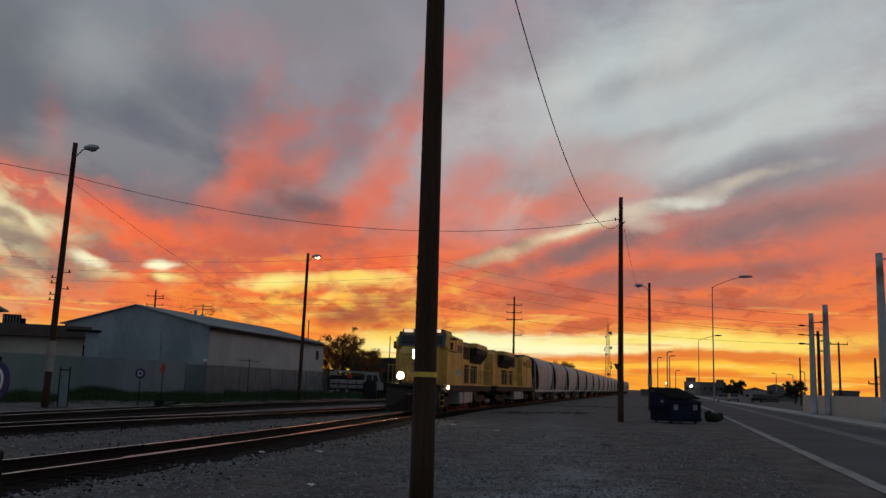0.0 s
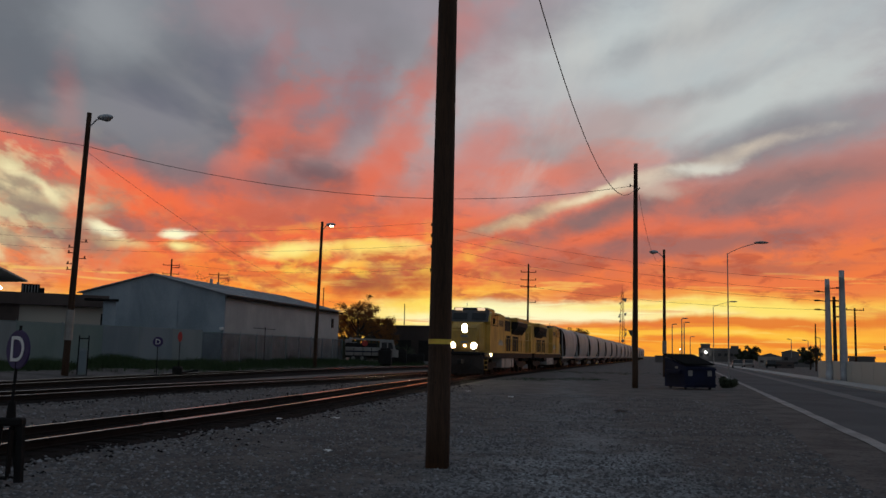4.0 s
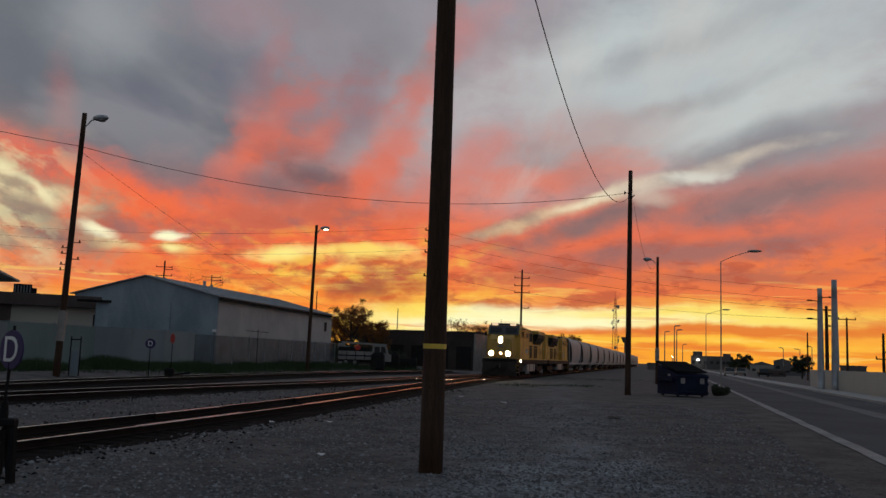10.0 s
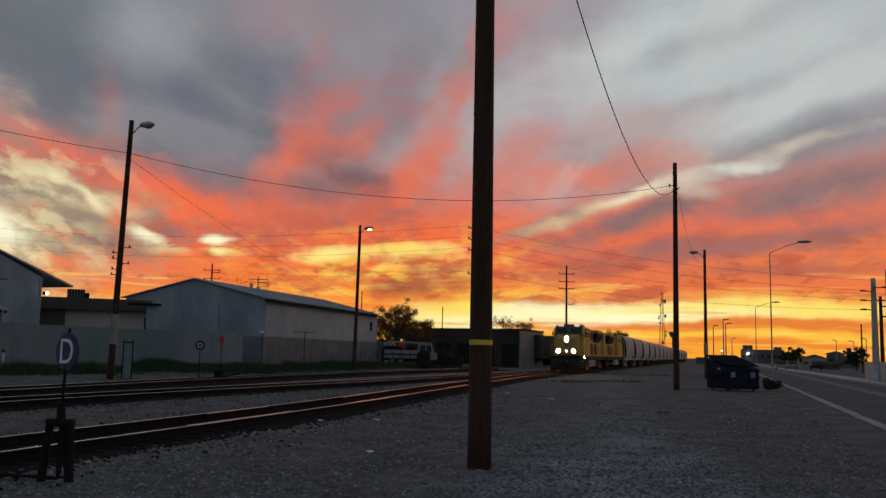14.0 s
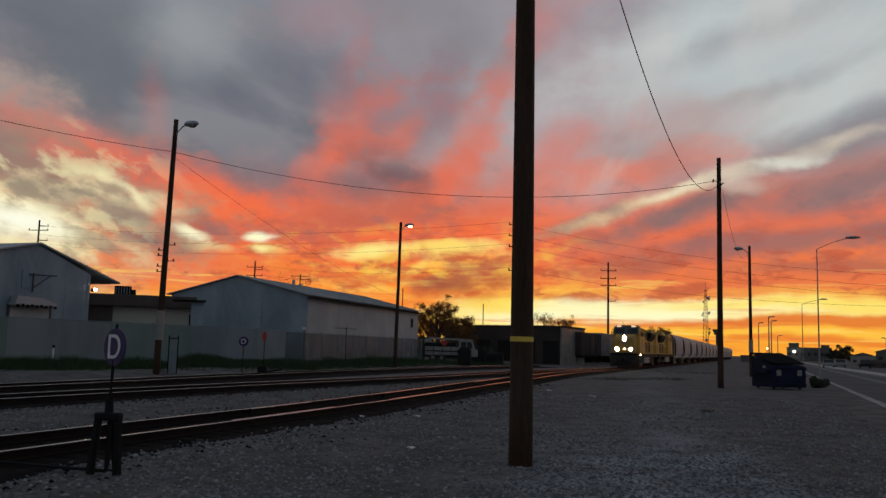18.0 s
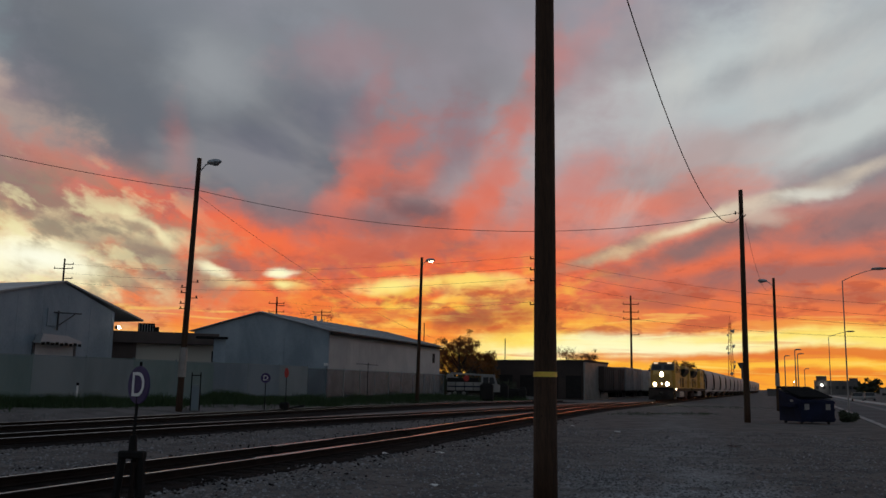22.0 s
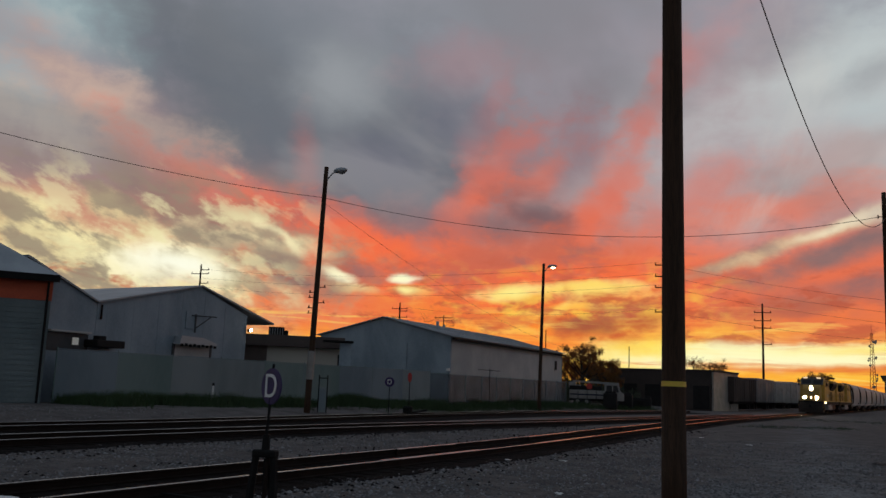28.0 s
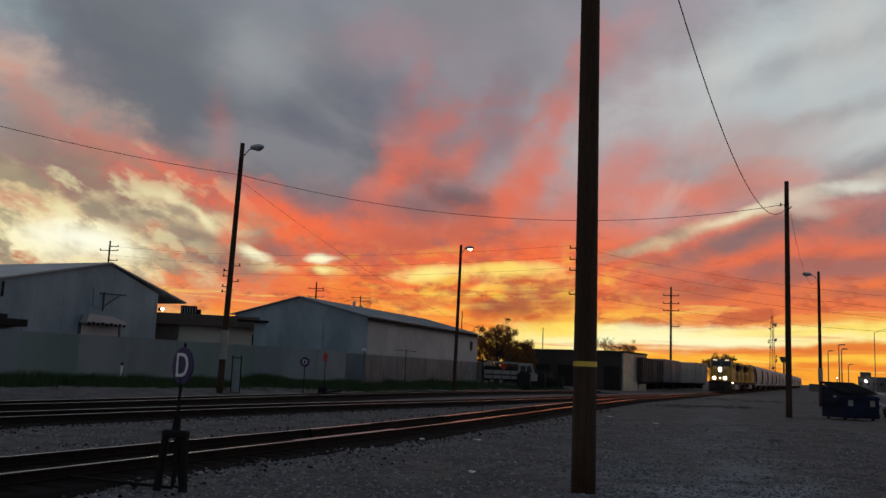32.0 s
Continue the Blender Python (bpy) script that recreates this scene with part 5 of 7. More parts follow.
# ---- the train ----
def bogie(root, y, axles, r, name="bogie"):
    """A wheel truck: side frames and wheels."""
    bm = fresh()
    span = (axles[-1] - axles[0]) / 2
    for sx in (-1, 1):
        prism(bm, [(-span - 0.55, r + 0.05), (-span - 0.45, r + 0.32), (span + 0.45, r + 0.32), (span + 0.55, r + 0.05), (span * 0.4, r - 0.18), (-span * 0.4, r - 0.18)], 0.16,
              Matrix.Translation((sx * 1.02 + 0.08, y, 0)) @ Matrix.Rotation(math.pi / 2, 4, "Z"))
    box(bm, 0, y, r, 1.9, 0.4, 0.3)
    truck = part(name, bm, M_LOCODARK, root, "sooty wheel truck")
    for a in axles:
        for sx in (-1, 1):
            w = fresh()
            rod(w, (sx * 0.70, y + a, r), (sx * 0.83, y + a, r), r, None, 20)
            rod(w, (sx * 0.67, y + a, r), (sx * 0.70, y + a, r), r * 1.05, None, 20)
            part("wheel", w, M_RAIL, truck)


def disc(x, y, z, r, deep=0.08, sides=18):
    return rod(fresh(), (x, y, z), (x, y + deep, z), r, None, sides)


def lamp_case(x, y, z, r, deep, lens, name, root, label):
    """A round lamp sunk in a tube, facing forwards."""
    bm = fresh()
    rod(bm, (x, y, z), (x, y + deep, z), r * 1.12, None, 20, False)
    bmesh.ops.solidify(bm, geom=bm.faces, thickness=0.02)
    rod(bm, (x, y + deep - 0.02, z), (x, y + deep, z), r * 1.1, None, 20)
    case = part(name, bm, M_LOCODARK, root)
    part("lens", disc(x, y + 0.05, z, r, 0.05), lens, case, label)
    return case


def locomotive(label, headlights):
    root = thing("locomotive", label, "locomotive", "train")

    def slab(outline, width, x=0.0):
        b = fresh()
        prism(b, outline, width, Matrix.Translation((width / 2 + x, 0, 0)) @ Matrix.Rotation(math.pi / 2, 4, "Z"))
        return b
    part("underframe", box(fresh(), 0, 11.2, 1.12, 2.9, 21.0, 0.4, 0.03), M_LOCODARK, root, "black underframe")
    part("sill_stripe", box(fresh(), 0, 11.6, 1.5, 3.0, 19.8, 0.08, 0.01), M_LOCO, root, "thin yellow sill")
    # pilot, plough and coupler
    part("pilot", box(fresh(), 0, 0.75, 0.35, 2.8, 0.3, 1.0, 0.06), M_SHADE_DIRT, root)
    bm = fresh()
    a = [bm.verts.new(v) for v in ((-1.45, 0.62, 0.1), (0, 0.3, 0.1), (1.45, 0.62, 0.1), (1.45, 0.72, 0.75), (0, 0.5, 0.75), (-1.45, 0.72, 0.75))]
    for f in ((0, 1, 4, 5), (1, 2, 3, 4)):
        bm.faces.new([a[k] for k in f])
    bmesh.ops.solidify(bm, geom=bm.faces, thickness=0.05)
    part("snow_plough", bm, M_SHADE_DIRT, root)
    part("coupler", box(fresh(), 0, 0.25, 0.75, 0.32, 0.9, 0.3, 0.05), M_LOCODARK, root)
    part("anticlimber", box(fresh(), 0, 0.62, 1.34, 2.5, 0.35, 0.2, 0.04), M_LOCODARK, root)
    hose = [Vector((0.62, 0.6, 1.0)), Vector((0.62, 0.42, 0.75)), Vector((0.55, 0.4, 0.5)), Vector((0.45, 0.42, 0.4))]
    part("air_hose", sweep(fresh(), hose, 0.03), M_TYRE, root)
    # nose with sloped shoulders, cab and its glass
    bm = slab([(1.08, 1.58), (2.9, 1.58), (2.9, 3.62), (2.3, 3.56), (1.4, 3.34), (1.1, 3.05)], 2.3)
    for v in bm.verts:
        if v.co.y < 1.5:
            v.co.x *= 0.82 if v.co.z > 3 else 0.9
    bmesh.ops.bevel(bm, geom=[e for e in bm.edges if min(v.co.y for v in e.verts) < 2.5], offset=0.1, segments=2, affect="EDGES")
    part("nose", bm, M_LOCO, root, "dirty yellow wide nose")
    part("nose_door", box(fresh(), -0.7, 1.06, 1.68, 0.55, 0.04, 1.25, 0.02), M_LOCO, root)
    for z in (2.1, 2.5):
        part("nose_emblem", box(fresh(), 0.0, 1.06, z, 0.5, 0.03, 0.14, 0.01), M_LOCOGREY, root, "worn emblem bars")
    bm = slab([(2.6, 1.58), (5.6, 1.58), (5.6, 4.3), (5.2, 4.46), (3.1, 4.5), (2.8, 4.36), (2.45, 3.6), (2.6, 3.4)], 2.9)
    roof_edges = [e for e in bm.edges if min(v.co.z for v in e.verts) > 4.2 and abs(e.verts[0].co.x - e.verts[1].co.x) < 0.01]
    bmesh.ops.bevel(bm, geom=roof_edges, offset=0.26, segments=3, affect="EDGES")
    part("cab", bm, M_LOCO, root, "yellow crew cab")
    part("cab_roof", box(fresh(), 0, 4.1, 4.44, 2.36, 2.6, 0.12, 0.05), M_LOCOROOF, root, "sooty grey cab roof")
    part("cab_face", slab([(2.38, 3.58), (2.62, 3.58), (2.98, 4.4), (2.74, 4.4)], 2.62), M_LOCOROOF, root, "dark face round the windscreens")
    rot = Matrix.Rotation(radians(-23), 4, "X")
    for sx in (-1, 1):
        pane = part("windscreen", box(fresh(), sx * 0.66, 2.52, 3.72, 1.0, 0.05, 0.5, 0.02, rot), M_GLASS, root)
        part("wiper", rod(fresh(), (sx * 0.5, 2.4, 3.66), (sx * 0.72, 2.56, 4.06), 0.012, None, 5), M_LOCODARK, pane)
        part("number_box", box(fresh(), sx * 0.78, 2.66, 4.36, 0.5, 0.14, 0.17, 0.02), G_CAB, root, "small lit box above the windscreen")
        for y, w in ((3.05, 0.36), (3.72, 0.62), (4.5, 0.62), (5.2, 0.34)):
            pane = part("cab_window", box(fresh(), sx * 1.452, y, 3.42, 0.03, w, 0.62, 0.01), M_GLASS, root)
            part("window_frame", box(fresh(), sx * 1.455, y, 3.36, 0.05, w + 0.08, 0.05), M_LOCODARK, pane)
        part("sunshade", box(fresh(), sx * 1.56, 4.1, 4.08, 0.24, 1.6, 0.03), M_LOCODARK, root)
        part("mirror", box(fresh(), sx * 1.62, 2.95, 3.45, 0.12, 0.06, 0.4), M_LOCODARK, root)
        steps = part("cab_steps", box(fresh(), sx * 1.38, 1.6, 0.35, 0.2, 0.06, 0.95), M_LOCODARK, root)
        for z in (0.38, 0.68, 0.98, 1.28):
            part("tread", box(fresh(), sx * 1.38, 1.3, z, 0.26, 0.55, 0.04), M_LOCO, steps)
        bm = fresh()
        for y in (0.85, 1.9):
            rod(bm, (sx * 1.42, y, 0.5), (sx * 1.42, y, 2.55), 0.018, None, 6)
        rod(bm, (sx * 1.42, 0.85, 2.5), (sx * 0.9, 0.75, 2.5), 0.018, None, 6)
        part("grab_rail", bm, M_LOCO, root)
        bm = fresh()
        for y in np.arange(8.4, 21.4, 1.25):
            rod(bm, (sx * 1.46, y, 1.56), (sx * 1.46, y, 2.6), 0.02, None, 5)
        rod(bm, (sx * 1.46, 8.3, 2.6), (sx * 1.46, 21.3, 2.6), 0.02, None, 5)
        part("handrail", bm, M_LOCO, root)
        # doors and louvres along the hood
        for k, y in enumerate(np.arange(9.0, 20.4, 0.95)):
            dark = k in (3, 4, 6, 7, 8)
            door = part("hood_door", box(fresh(), sx * 0.975, y, 1.66, 0.03, 0.86, 1.2 if dark else 1.75, 0.01), M_LOCODARK if dark else M_LOCO, root, "open dark louvred door" if dark else "")
            part("latch", box(fresh(), sx * 1.0, y + 0.3, 2.2, 0.03, 0.05, 0.14), M_LOCOGREY, door)
        # letters and a winged badge, as plain shapes
        for k in range(4):
            part("lettering_bar", box(fresh(), sx * 1.392, 6.0 + 0.52 * k, 3.42, 0.012, 0.36, 0.44), M_BROWN, root, "faded dark lettering bars")
        for k in range(5):
            part("badge_bar", prism(fresh(), [(-0.2, 0.0), (0.2, 0.0), (0.0, 0.42)], 0.02, Matrix.Translation((sx * 1.40 + 0.01, 6.1 + 0.34 * k, 2.05)) @ Matrix.Rotation(math.pi / 2, 4, "Z")), M_CREAM, root, "pale winged badge bars")
        # flared radiator wing with its slotted dark mouth
        wing = prism(fresh(), [(sx * 0.97, 3.0), (sx * 1.48, 3.66), (sx * 1.48, 4.0), (sx * 0.97, 4.0)], 5.2, Matrix.Translation((0, 13.6, 0)))
        wing = part("radiator_wing", wing, M_LOCODARK, root, "black flared radiator wing")
        for k in range(9):
            part("wing_slat", box(fresh(), sx * 1.24, 13.9 + 0.58 * k, 3.34, 0.1, 0.06, 0.34, 0.0, Matrix.Rotation(-sx * radians(38), 4, "Y")), M_LOCOROOF, wing)
        part("wing_ledge", box(fresh(), sx * 1.49, 15.0, 3.98, 0.08, 2.6, 0.07), M_DUSTY, root, "pale ledge over the radiator")
        part("intake_grille", box(fresh(), sx * 0.98, 11.6, 3.2, 0.06, 2.6, 0.8), M_LOCODARK, root, "dark intake grille")
    # hood: wide electrical cabinet, engine hood, radiator top
    bm = slab([(5.6, 1.58), (8.3, 1.58), (8.3, 4.12), (8.1, 4.26), (5.6, 4.26)], 2.78)
    part("electrical_cabinet", bm, M_LOCO, root, "wide yellow cabinet behind the cab")
    part("cabinet_roof", box(fresh(), 0, 6.95, 4.24, 2.3, 2.6, 0.14, 0.05), M_LOCOROOF, root)
    part("long_hood", slab([(8.3, 1.58), (20.9, 1.58), (20.9, 4.0), (20.7, 4.14), (8.3, 4.14)], 1.94), M_LOCO, root, "yellow engine hood")
    part("hood_roof", box(fresh(), 0, 11.0, 4.12, 1.7, 5.2, 0.16, 0.06), M_LOCOROOF, root)
    part("silencer", box(fresh(), 0, 12.2, 4.26, 0.9, 1.3, 0.2, 0.04), M_LOCODARK, root)
    part("radiator_top", box(fresh(), 0, 16.2, 4.0, 2.96, 5.2, 0.34, 0.06), M_LOCO, root, "yellow radiator cover")
    for y in (14.8, 16.4, 18.0):
        part("fan_guard", rod(fresh(), (0, y, 4.33), (0, y, 4.42), 0.62, 0.6, 18), M_LOCODARK, root)
    part("rear_box", box(fresh(), 0, 21.1, 1.58, 1.6, 0.5, 1.8, 0.04), M_LOCO, root)
    tank = part("fuel_tank", box(fresh(), 0, 10.0, 0.42, 2.8, 5.0, 0.74, 0.06), M_DUSTY, root, "pale grey fuel tank slung below")
    for y in (8.6, 11.4):
        part("tank_strap", box(fresh(), 0, y, 0.4, 2.84, 0.08, 0.78, 0.06), M_LOCODARK, tank)
    for x in (-1.2, 1.2):
        part("air_tank", rod(fresh(), (x, 12.9, 0.95), (x, 14.6, 0.95), 0.2, None, 12), M_LOCODARK, root)
    part("horn", rod(rod(fresh(), (0.3, 8.0, 4.5), (0.3, 8.5, 4.5), 0.09, 0.03, 8), (0.5, 8.0, 4.47), (0.5, 8.4, 4.47), 0.08, 0.03, 8), M_LOCODARK, root)
    part("antenna", rod(fresh(), (-0.5, 3.9, 4.5), (-0.5, 3.9, 4.95), 0.015, None, 5), M_LOCODARK, root)
    bogie(root, 4.3, (-2.0, 0, 2.0), 0.53)
    bogie(root, 17.9, (-2.0, 0, 2.0), 0.53)
    # lights
    lens = G_HEAD if headlights else M_GLASS
    # lens radii below are oversized so the discs also cover the lamps' glare
    for dz in (-0.11, 0.11):
        lamp_case(0.02, 1.0, 3.1 + dz, 0.17, 0.3, lens, "headlight", root, "bright headlight" if headlights else "unlit headlight")
    for sx in (-1, 1):
        lamp_case(sx * 0.72, 0.72, 1.95, 0.185, 0.24, lens, "ditch_light", root, "bright ditch light" if headlights else "unlit ditch light")
        part("ditch_bracket", box(fresh(), sx * 0.72, 0.85, 1.5, 0.12, 0.2, 0.28), M_LOCODARK, root)
    if headlights:
        part("marker_light", disc(0.05, 0.98, 1.95, 0.07, 0.1), G_SMALL, root)
        part("step_light", rod(fresh(), (1.5, 2.6, 1.38), (1.56, 2.6, 1.38), 0.11, None, 12), G_SMALL, root, "small step light")
    return root


def hopper_car():
    root = thing("hopper_car", "pale grey covered hopper wagon with curved sides", "rail wagon", "train")
    side = [(1.34, 1.15), (1.5, 1.6), (1.58, 2.4), (1.58, 3.2), (1.5, 3.8), (1.3, 4.25), (0.95, 4.48), (0, 4.58)]
    full = side + [(-x, z) for x, z in side[-2::-1]]
    bm = fresh()
    length = 16.2
    rows = []
    def end(z):
        return 0.75 + 2.2 * max(0.0, (4.5 - z) / 3.35) ** 1.2
    rows.append([bm.verts.new((x, end(z), z)) for x, z in full])
    rows.append([bm.verts.new((x, length - end(z), z)) for x, z in full])
    for a, b in zip(rows, rows[1:]):
        for k in range(len(full) - 1):
            try:
                bm.faces.new((a[k], b[k], b[k + 1], a[k + 1]))
            except ValueError:
                pass
        bm.faces.new((a[-1], b[-1], b[0], a[0]))
    bm.faces.new(rows[0])
    bm.faces.new(rows[-1][::-1])
    bmesh.ops.remove_doubles(bm, verts=bm.verts, dist=0.001)
    bmesh.ops.recalc_face_normals(bm, faces=bm.faces)
    body = part("body", bm, M_HOPPER, root)
    # end faces coloured dark to stand for the shade between wagons
    body.data.materials.append(M_SHADE_DIRT)
    for face in body.data.polygons:
        face.material_index = 1 if abs(face.normal.y) > 0.6 else 0

    for sx in (-1, 1):
        part("side_sill", box(fresh(), sx * 1.38, length / 2, 1.05, 0.14, length - 0.6, 0.22), M_HOPPER, root)
        for y in (0.45, length - 0.45):
            bm = fresh()
            for dy in (-0.2, 0.2):
                rod(bm, (sx * 1.45, y + dy, 1.1), (sx * 1.3, y + dy, 4.4), 0.025, None, 5)
            for z in np.arange(1.3, 4.3, 0.42):
                rod(bm, (sx * 1.42, y - 0.2, z), (sx * 1.42, y + 0.2, z), 0.02, None, 5)
            part("end_ladder", bm, M_HOPPER, root)
        part("stencil_panel", box(fresh(), sx * 1.575, 3.0, 2.5, 0.02, 1.5, 0.3), M_TANK, root, "dark stencilled bars")
    for y in (0.35, length - 0.35):
        part("end_platform", box(fresh(), 0, y, 1.0, 2.8, 0.7, 0.16), M_LOCODARK, root)
        part("end_brace", rod(rod(fresh(), (-1.1, y, 1.1), (-0.9, y + (0.4 if y < 5 else -0.4), 4.2), 0.05, None, 6), (1.1, y, 1.1), (0.9, y + (0.4 if y < 5 else -0.4), 4.2), 0.05, None, 6), M_HOPPER, root)
        # plain dark panel added to deepen the shade in the gap between wagons
        part("end_frame", box(fresh(), 0, y + (0.25 if y < 5 else -0.25), 1.15, 2.5, 0.12, 2.5, 0.02), M_LOCODARK, root, "dark panel standing in for shade at the wagon end")
        part("coupler", box(fresh(), 0, y + (-0.45 if y < 5 else 0.45), 0.75, 0.3, 0.5, 0.28), M_LOCODARK, root)
    for y in (5.2, 8.1, 11.0):
        bm = fresh()
        bmesh.ops.create_cone(bm, cap_ends=True, segments=4, radius1=0.5, radius2=1.85, depth=0.8, matrix=Matrix.Translation((0, y, 0.78)) @ Matrix.Rotation(math.pi / 4, 4, "Z"))
        part("discharge_hopper", bm, M_HOPPER, root)
    part("running_board", box(fresh(), 0, length / 2, 4.62, 0.7, length - 0.8, 0.05), M_GALV, root)
    for y in np.linspace(2.4, length - 2.4, 6):
        part("roof_hatch", box(fresh(), 0, y, 4.6, 0.55, 1.5, 0.16, 0.04), M_HOPPER, root)
    bogie(root, 1.9, (-0.88, 0.88), 0.46)
    bogie(root, length - 1.9, (-0.88, 0.88), 0.46)
    return root


lead = locomotive("yellow diesel locomotive with headlights lit, backing away", True)
second = locomotive("second yellow diesel locomotive coupled back to back with the first", False)
first_hopper = hopper_car()
TRAIN = [(lead, 0.0, 4.3, 17.9, False), (second, 22.5, 4.3, 17.9, True)]
for k in range(17):
    car = first_hopper if k == 0 else copy_thing(first_hopper, Matrix())
    TRAIN.append((car, 45.2 + 16.7 * k, 1.9, 14.3, False))


def on_track(s, front, back):
    """The pose of a vehicle whose front end is at length s along the main track."""
    ax, ay, _ = main_at(s + front)
    bx, by, _ = main_at(s + back)
    u = Vector((bx - ax, by - ay, 0)).normalized()
    z = land(ax, ay) + 0.178
    tilt = math.degrees(math.atan2(land(bx, by) - land(ax, ay), back - front))
    o = Vector((ax, ay, z)) - u * front
    return pose(o.x, o.y, z, 0, 0, -math.degrees(math.atan2(u.x, u.y))) @ pose(0, 0, 0, tilt, 0, 0)


# seconds and how far the nose has backed along the track
BACKING = [
    (0.0, 58.9),
    (2.0, 64.66),
    (4.0, 70.52),
    (6.0, 76.03),
    (8.0, 81.37),
    (10.0, 86.70),
    (12.0, 92.11),
    (14.0, 97.62),
    (16.0, 103.22),
    (18.0, 108.85),
    (20.0, 114.44),
    (22.0, 119.88),
    (24.0, 125.02),
    (26.0, 129.75),
    (28.0, 133.92),
    (30.0, 137.38),
    (32.0, 140.01),
]


# ---- switch stands ----
def letter(text, size, depth, mat, parent, m, label=""):
    """A raised letter in the built-in font."""
    curve = bpy.data.curves.new("letter", "FONT")
    curve.body, curve.size, curve.extrude, curve.align_x, curve.align_y = text, size, depth, "CENTER", "CENTER"
    tmp = bpy.data.objects.new("letter_source", curve)
    shape = bpy.data.meshes.new_from_object(tmp)
    bpy.data.objects.remove(tmp)
    shape.materials.append(mat)
    ob = new("letter", shape)
    ob.parent = parent
    ob.matrix_basis = m
    return tagged(ob, label)


def oval(rx, rz, thick, turn, at, sides=32):
    bm = fresh()
    m = Matrix.Translation(at) @ Matrix.Rotation(turn, 4, "Z") @ Matrix.Rotation(math.pi / 2, 4, "X") @ Matrix.Diagonal((rx, rz, 1, 1))
    bmesh.ops.create_cone(bm, cap_ends=True, segments=sides, radius1=1, radius2=1, depth=thick, matrix=m)
    return bm


DS = drop(-25.88, -7.43, 11)
turn = radians(-34)
stand = thing("switch_stand", "black switch stand with a purple D target", "switch stand", "switch stands", at=Matrix.Translation(DS))
for sx, sy in ((-0.17, 0), (0.17, 0.0)):
    bm = fresh()
    rod(bm, (sx * 1.05, sy - 0.05, 0.0), (sx * 0.75, sy, 0.76), 0.058, 0.052, 6)
    part("leg", bm, M_DARKSTEEL, stand)
part("back_leg", rod(fresh(), (0.02, 0.25, 0.03), (0.0, 0.06, 0.72), 0.04, 0.035, 6), M_DARKSTEEL, stand)
part("yoke", box(fresh(), 0, 0, 0.68, 0.34, 0.15, 0.1, 0.02), M_DARKSTEEL, stand)
part("gear_housing", rod(fresh(), (0, 0, 0.74), (0, 0, 0.98), 0.06, 0.045, 12), M_DARKSTEEL, stand)
lever = part("throw_lever", rod(fresh(), (0.08, -0.1, 0.64), (0.1, -0.16, 0.12), 0.022, 0.028, 8), M_RAIL, stand, "rusty throw lever")
part("crank_rod", rod(fresh(), (0, 0.02, 0.66), (0, 0.02, 0.05), 0.025, None, 8), M_DARKSTEEL, stand)
part("mast", rod(fresh(), (0, 0, 0.9), (0.035, 0, 1.92), 0.022, 0.018, 8), M_DARKSTEEL, stand)
target = part("target_disc", oval(0.255, 0.235, 0.012, turn, (0.03, -0.02, 1.62)), M_PURPLE, stand, "round purple target with white D")
part("target_rim", oval(0.265, 0.245, 0.008, turn, (0.03, -0.012, 1.62)), M_PURPLE, target)
letter("D", 0.46, 0.004, M_WHITE, target, Matrix.Translation((0.03, -0.02, 1.62)) @ Matrix.Rotation(turn, 4, "Z") @ Matrix.Translation((0, -0.012, -0.01)) @ Matrix.Rotation(math.pi / 2, 4, "X"), "white letter D")
part("connecting_rod", rod(fresh(), (0, 0, 0.04), (-2.2, 0.5, 0.05), 0.022, None, 6), M_DARKSTEEL, stand)

DS2 = drop(-18.1, -1.55, 40)
d2 = math.hypot(DS2.x, DS2.y)
small = thing("switch_stand", "small switch stand with a purple D disc", "switch stand", "switch stands", at=Matrix.Translation(DS2))
cz = level(d2, 0.7) - DS2.z
part("mast", rod(fresh(), (0, 0, 0), (0, 0, cz), 0.025, 0.02, 8), M_DARKSTEEL, small)
part("foot", box(fresh(), 0, 0, -0.02, 0.5, 0.35, 0.2, 0.03), M_DARKSTEEL, small)
tdisc = part("target_disc", oval(0.24, 0.24, 0.012, radians(18), (0, -0.03, cz)), M_PURPLE, small, "round purple target")
part("target_rim", oval(0.25, 0.25, 0.008, radians(18), (0, -0.02, cz)), M_PURPLE, tdisc)
letter("D", 0.36, 0.004, M_WHITE, tdisc, Matrix.Translation((0, -0.03, cz)) @ Matrix.Rotation(radians(18), 4, "Z") @ Matrix.Translation((0, -0.012, -0.01)) @ Matrix.Rotation(math.pi / 2, 4, "X"), "white letter D")
part("marker_stake", rod(fresh(), (0.12, 0.1, 0), (0.1, 0.1, 0.65), 0.02, None, 6), M_GRASS, small, "short green stake")

DS3 = drop(-16.8, -1.4, 40)
d3 = math.hypot(DS3.x, DS3.y)
red = thing("switch_stand", "low switch stand with a red oval target", "switch stand", "switch stands", at=Matrix.Translation(DS3))
cz = level(d3, 1.05) - DS3.z
part("mast", rod(fresh(), (0, 0, 0), (0, 0, cz), 0.025, 0.02, 8), M_DARKSTEEL, red)
part("gear_housing", box(fresh(), -0.05, 0, -0.02, 0.5, 0.4, 0.55, 0.08), M_DARKSTEEL, red)
part("throw_lever", rod(fresh(), (0.2, 0, 0.2), (1.1, -0.1, 0.35), 0.04, 0.06, 8), M_DARKSTEEL, red)
part("target_oval", oval(0.12, 0.27, 0.012, radians(17), (0, -0.03, cz)), M_RED, red, "red oval target")

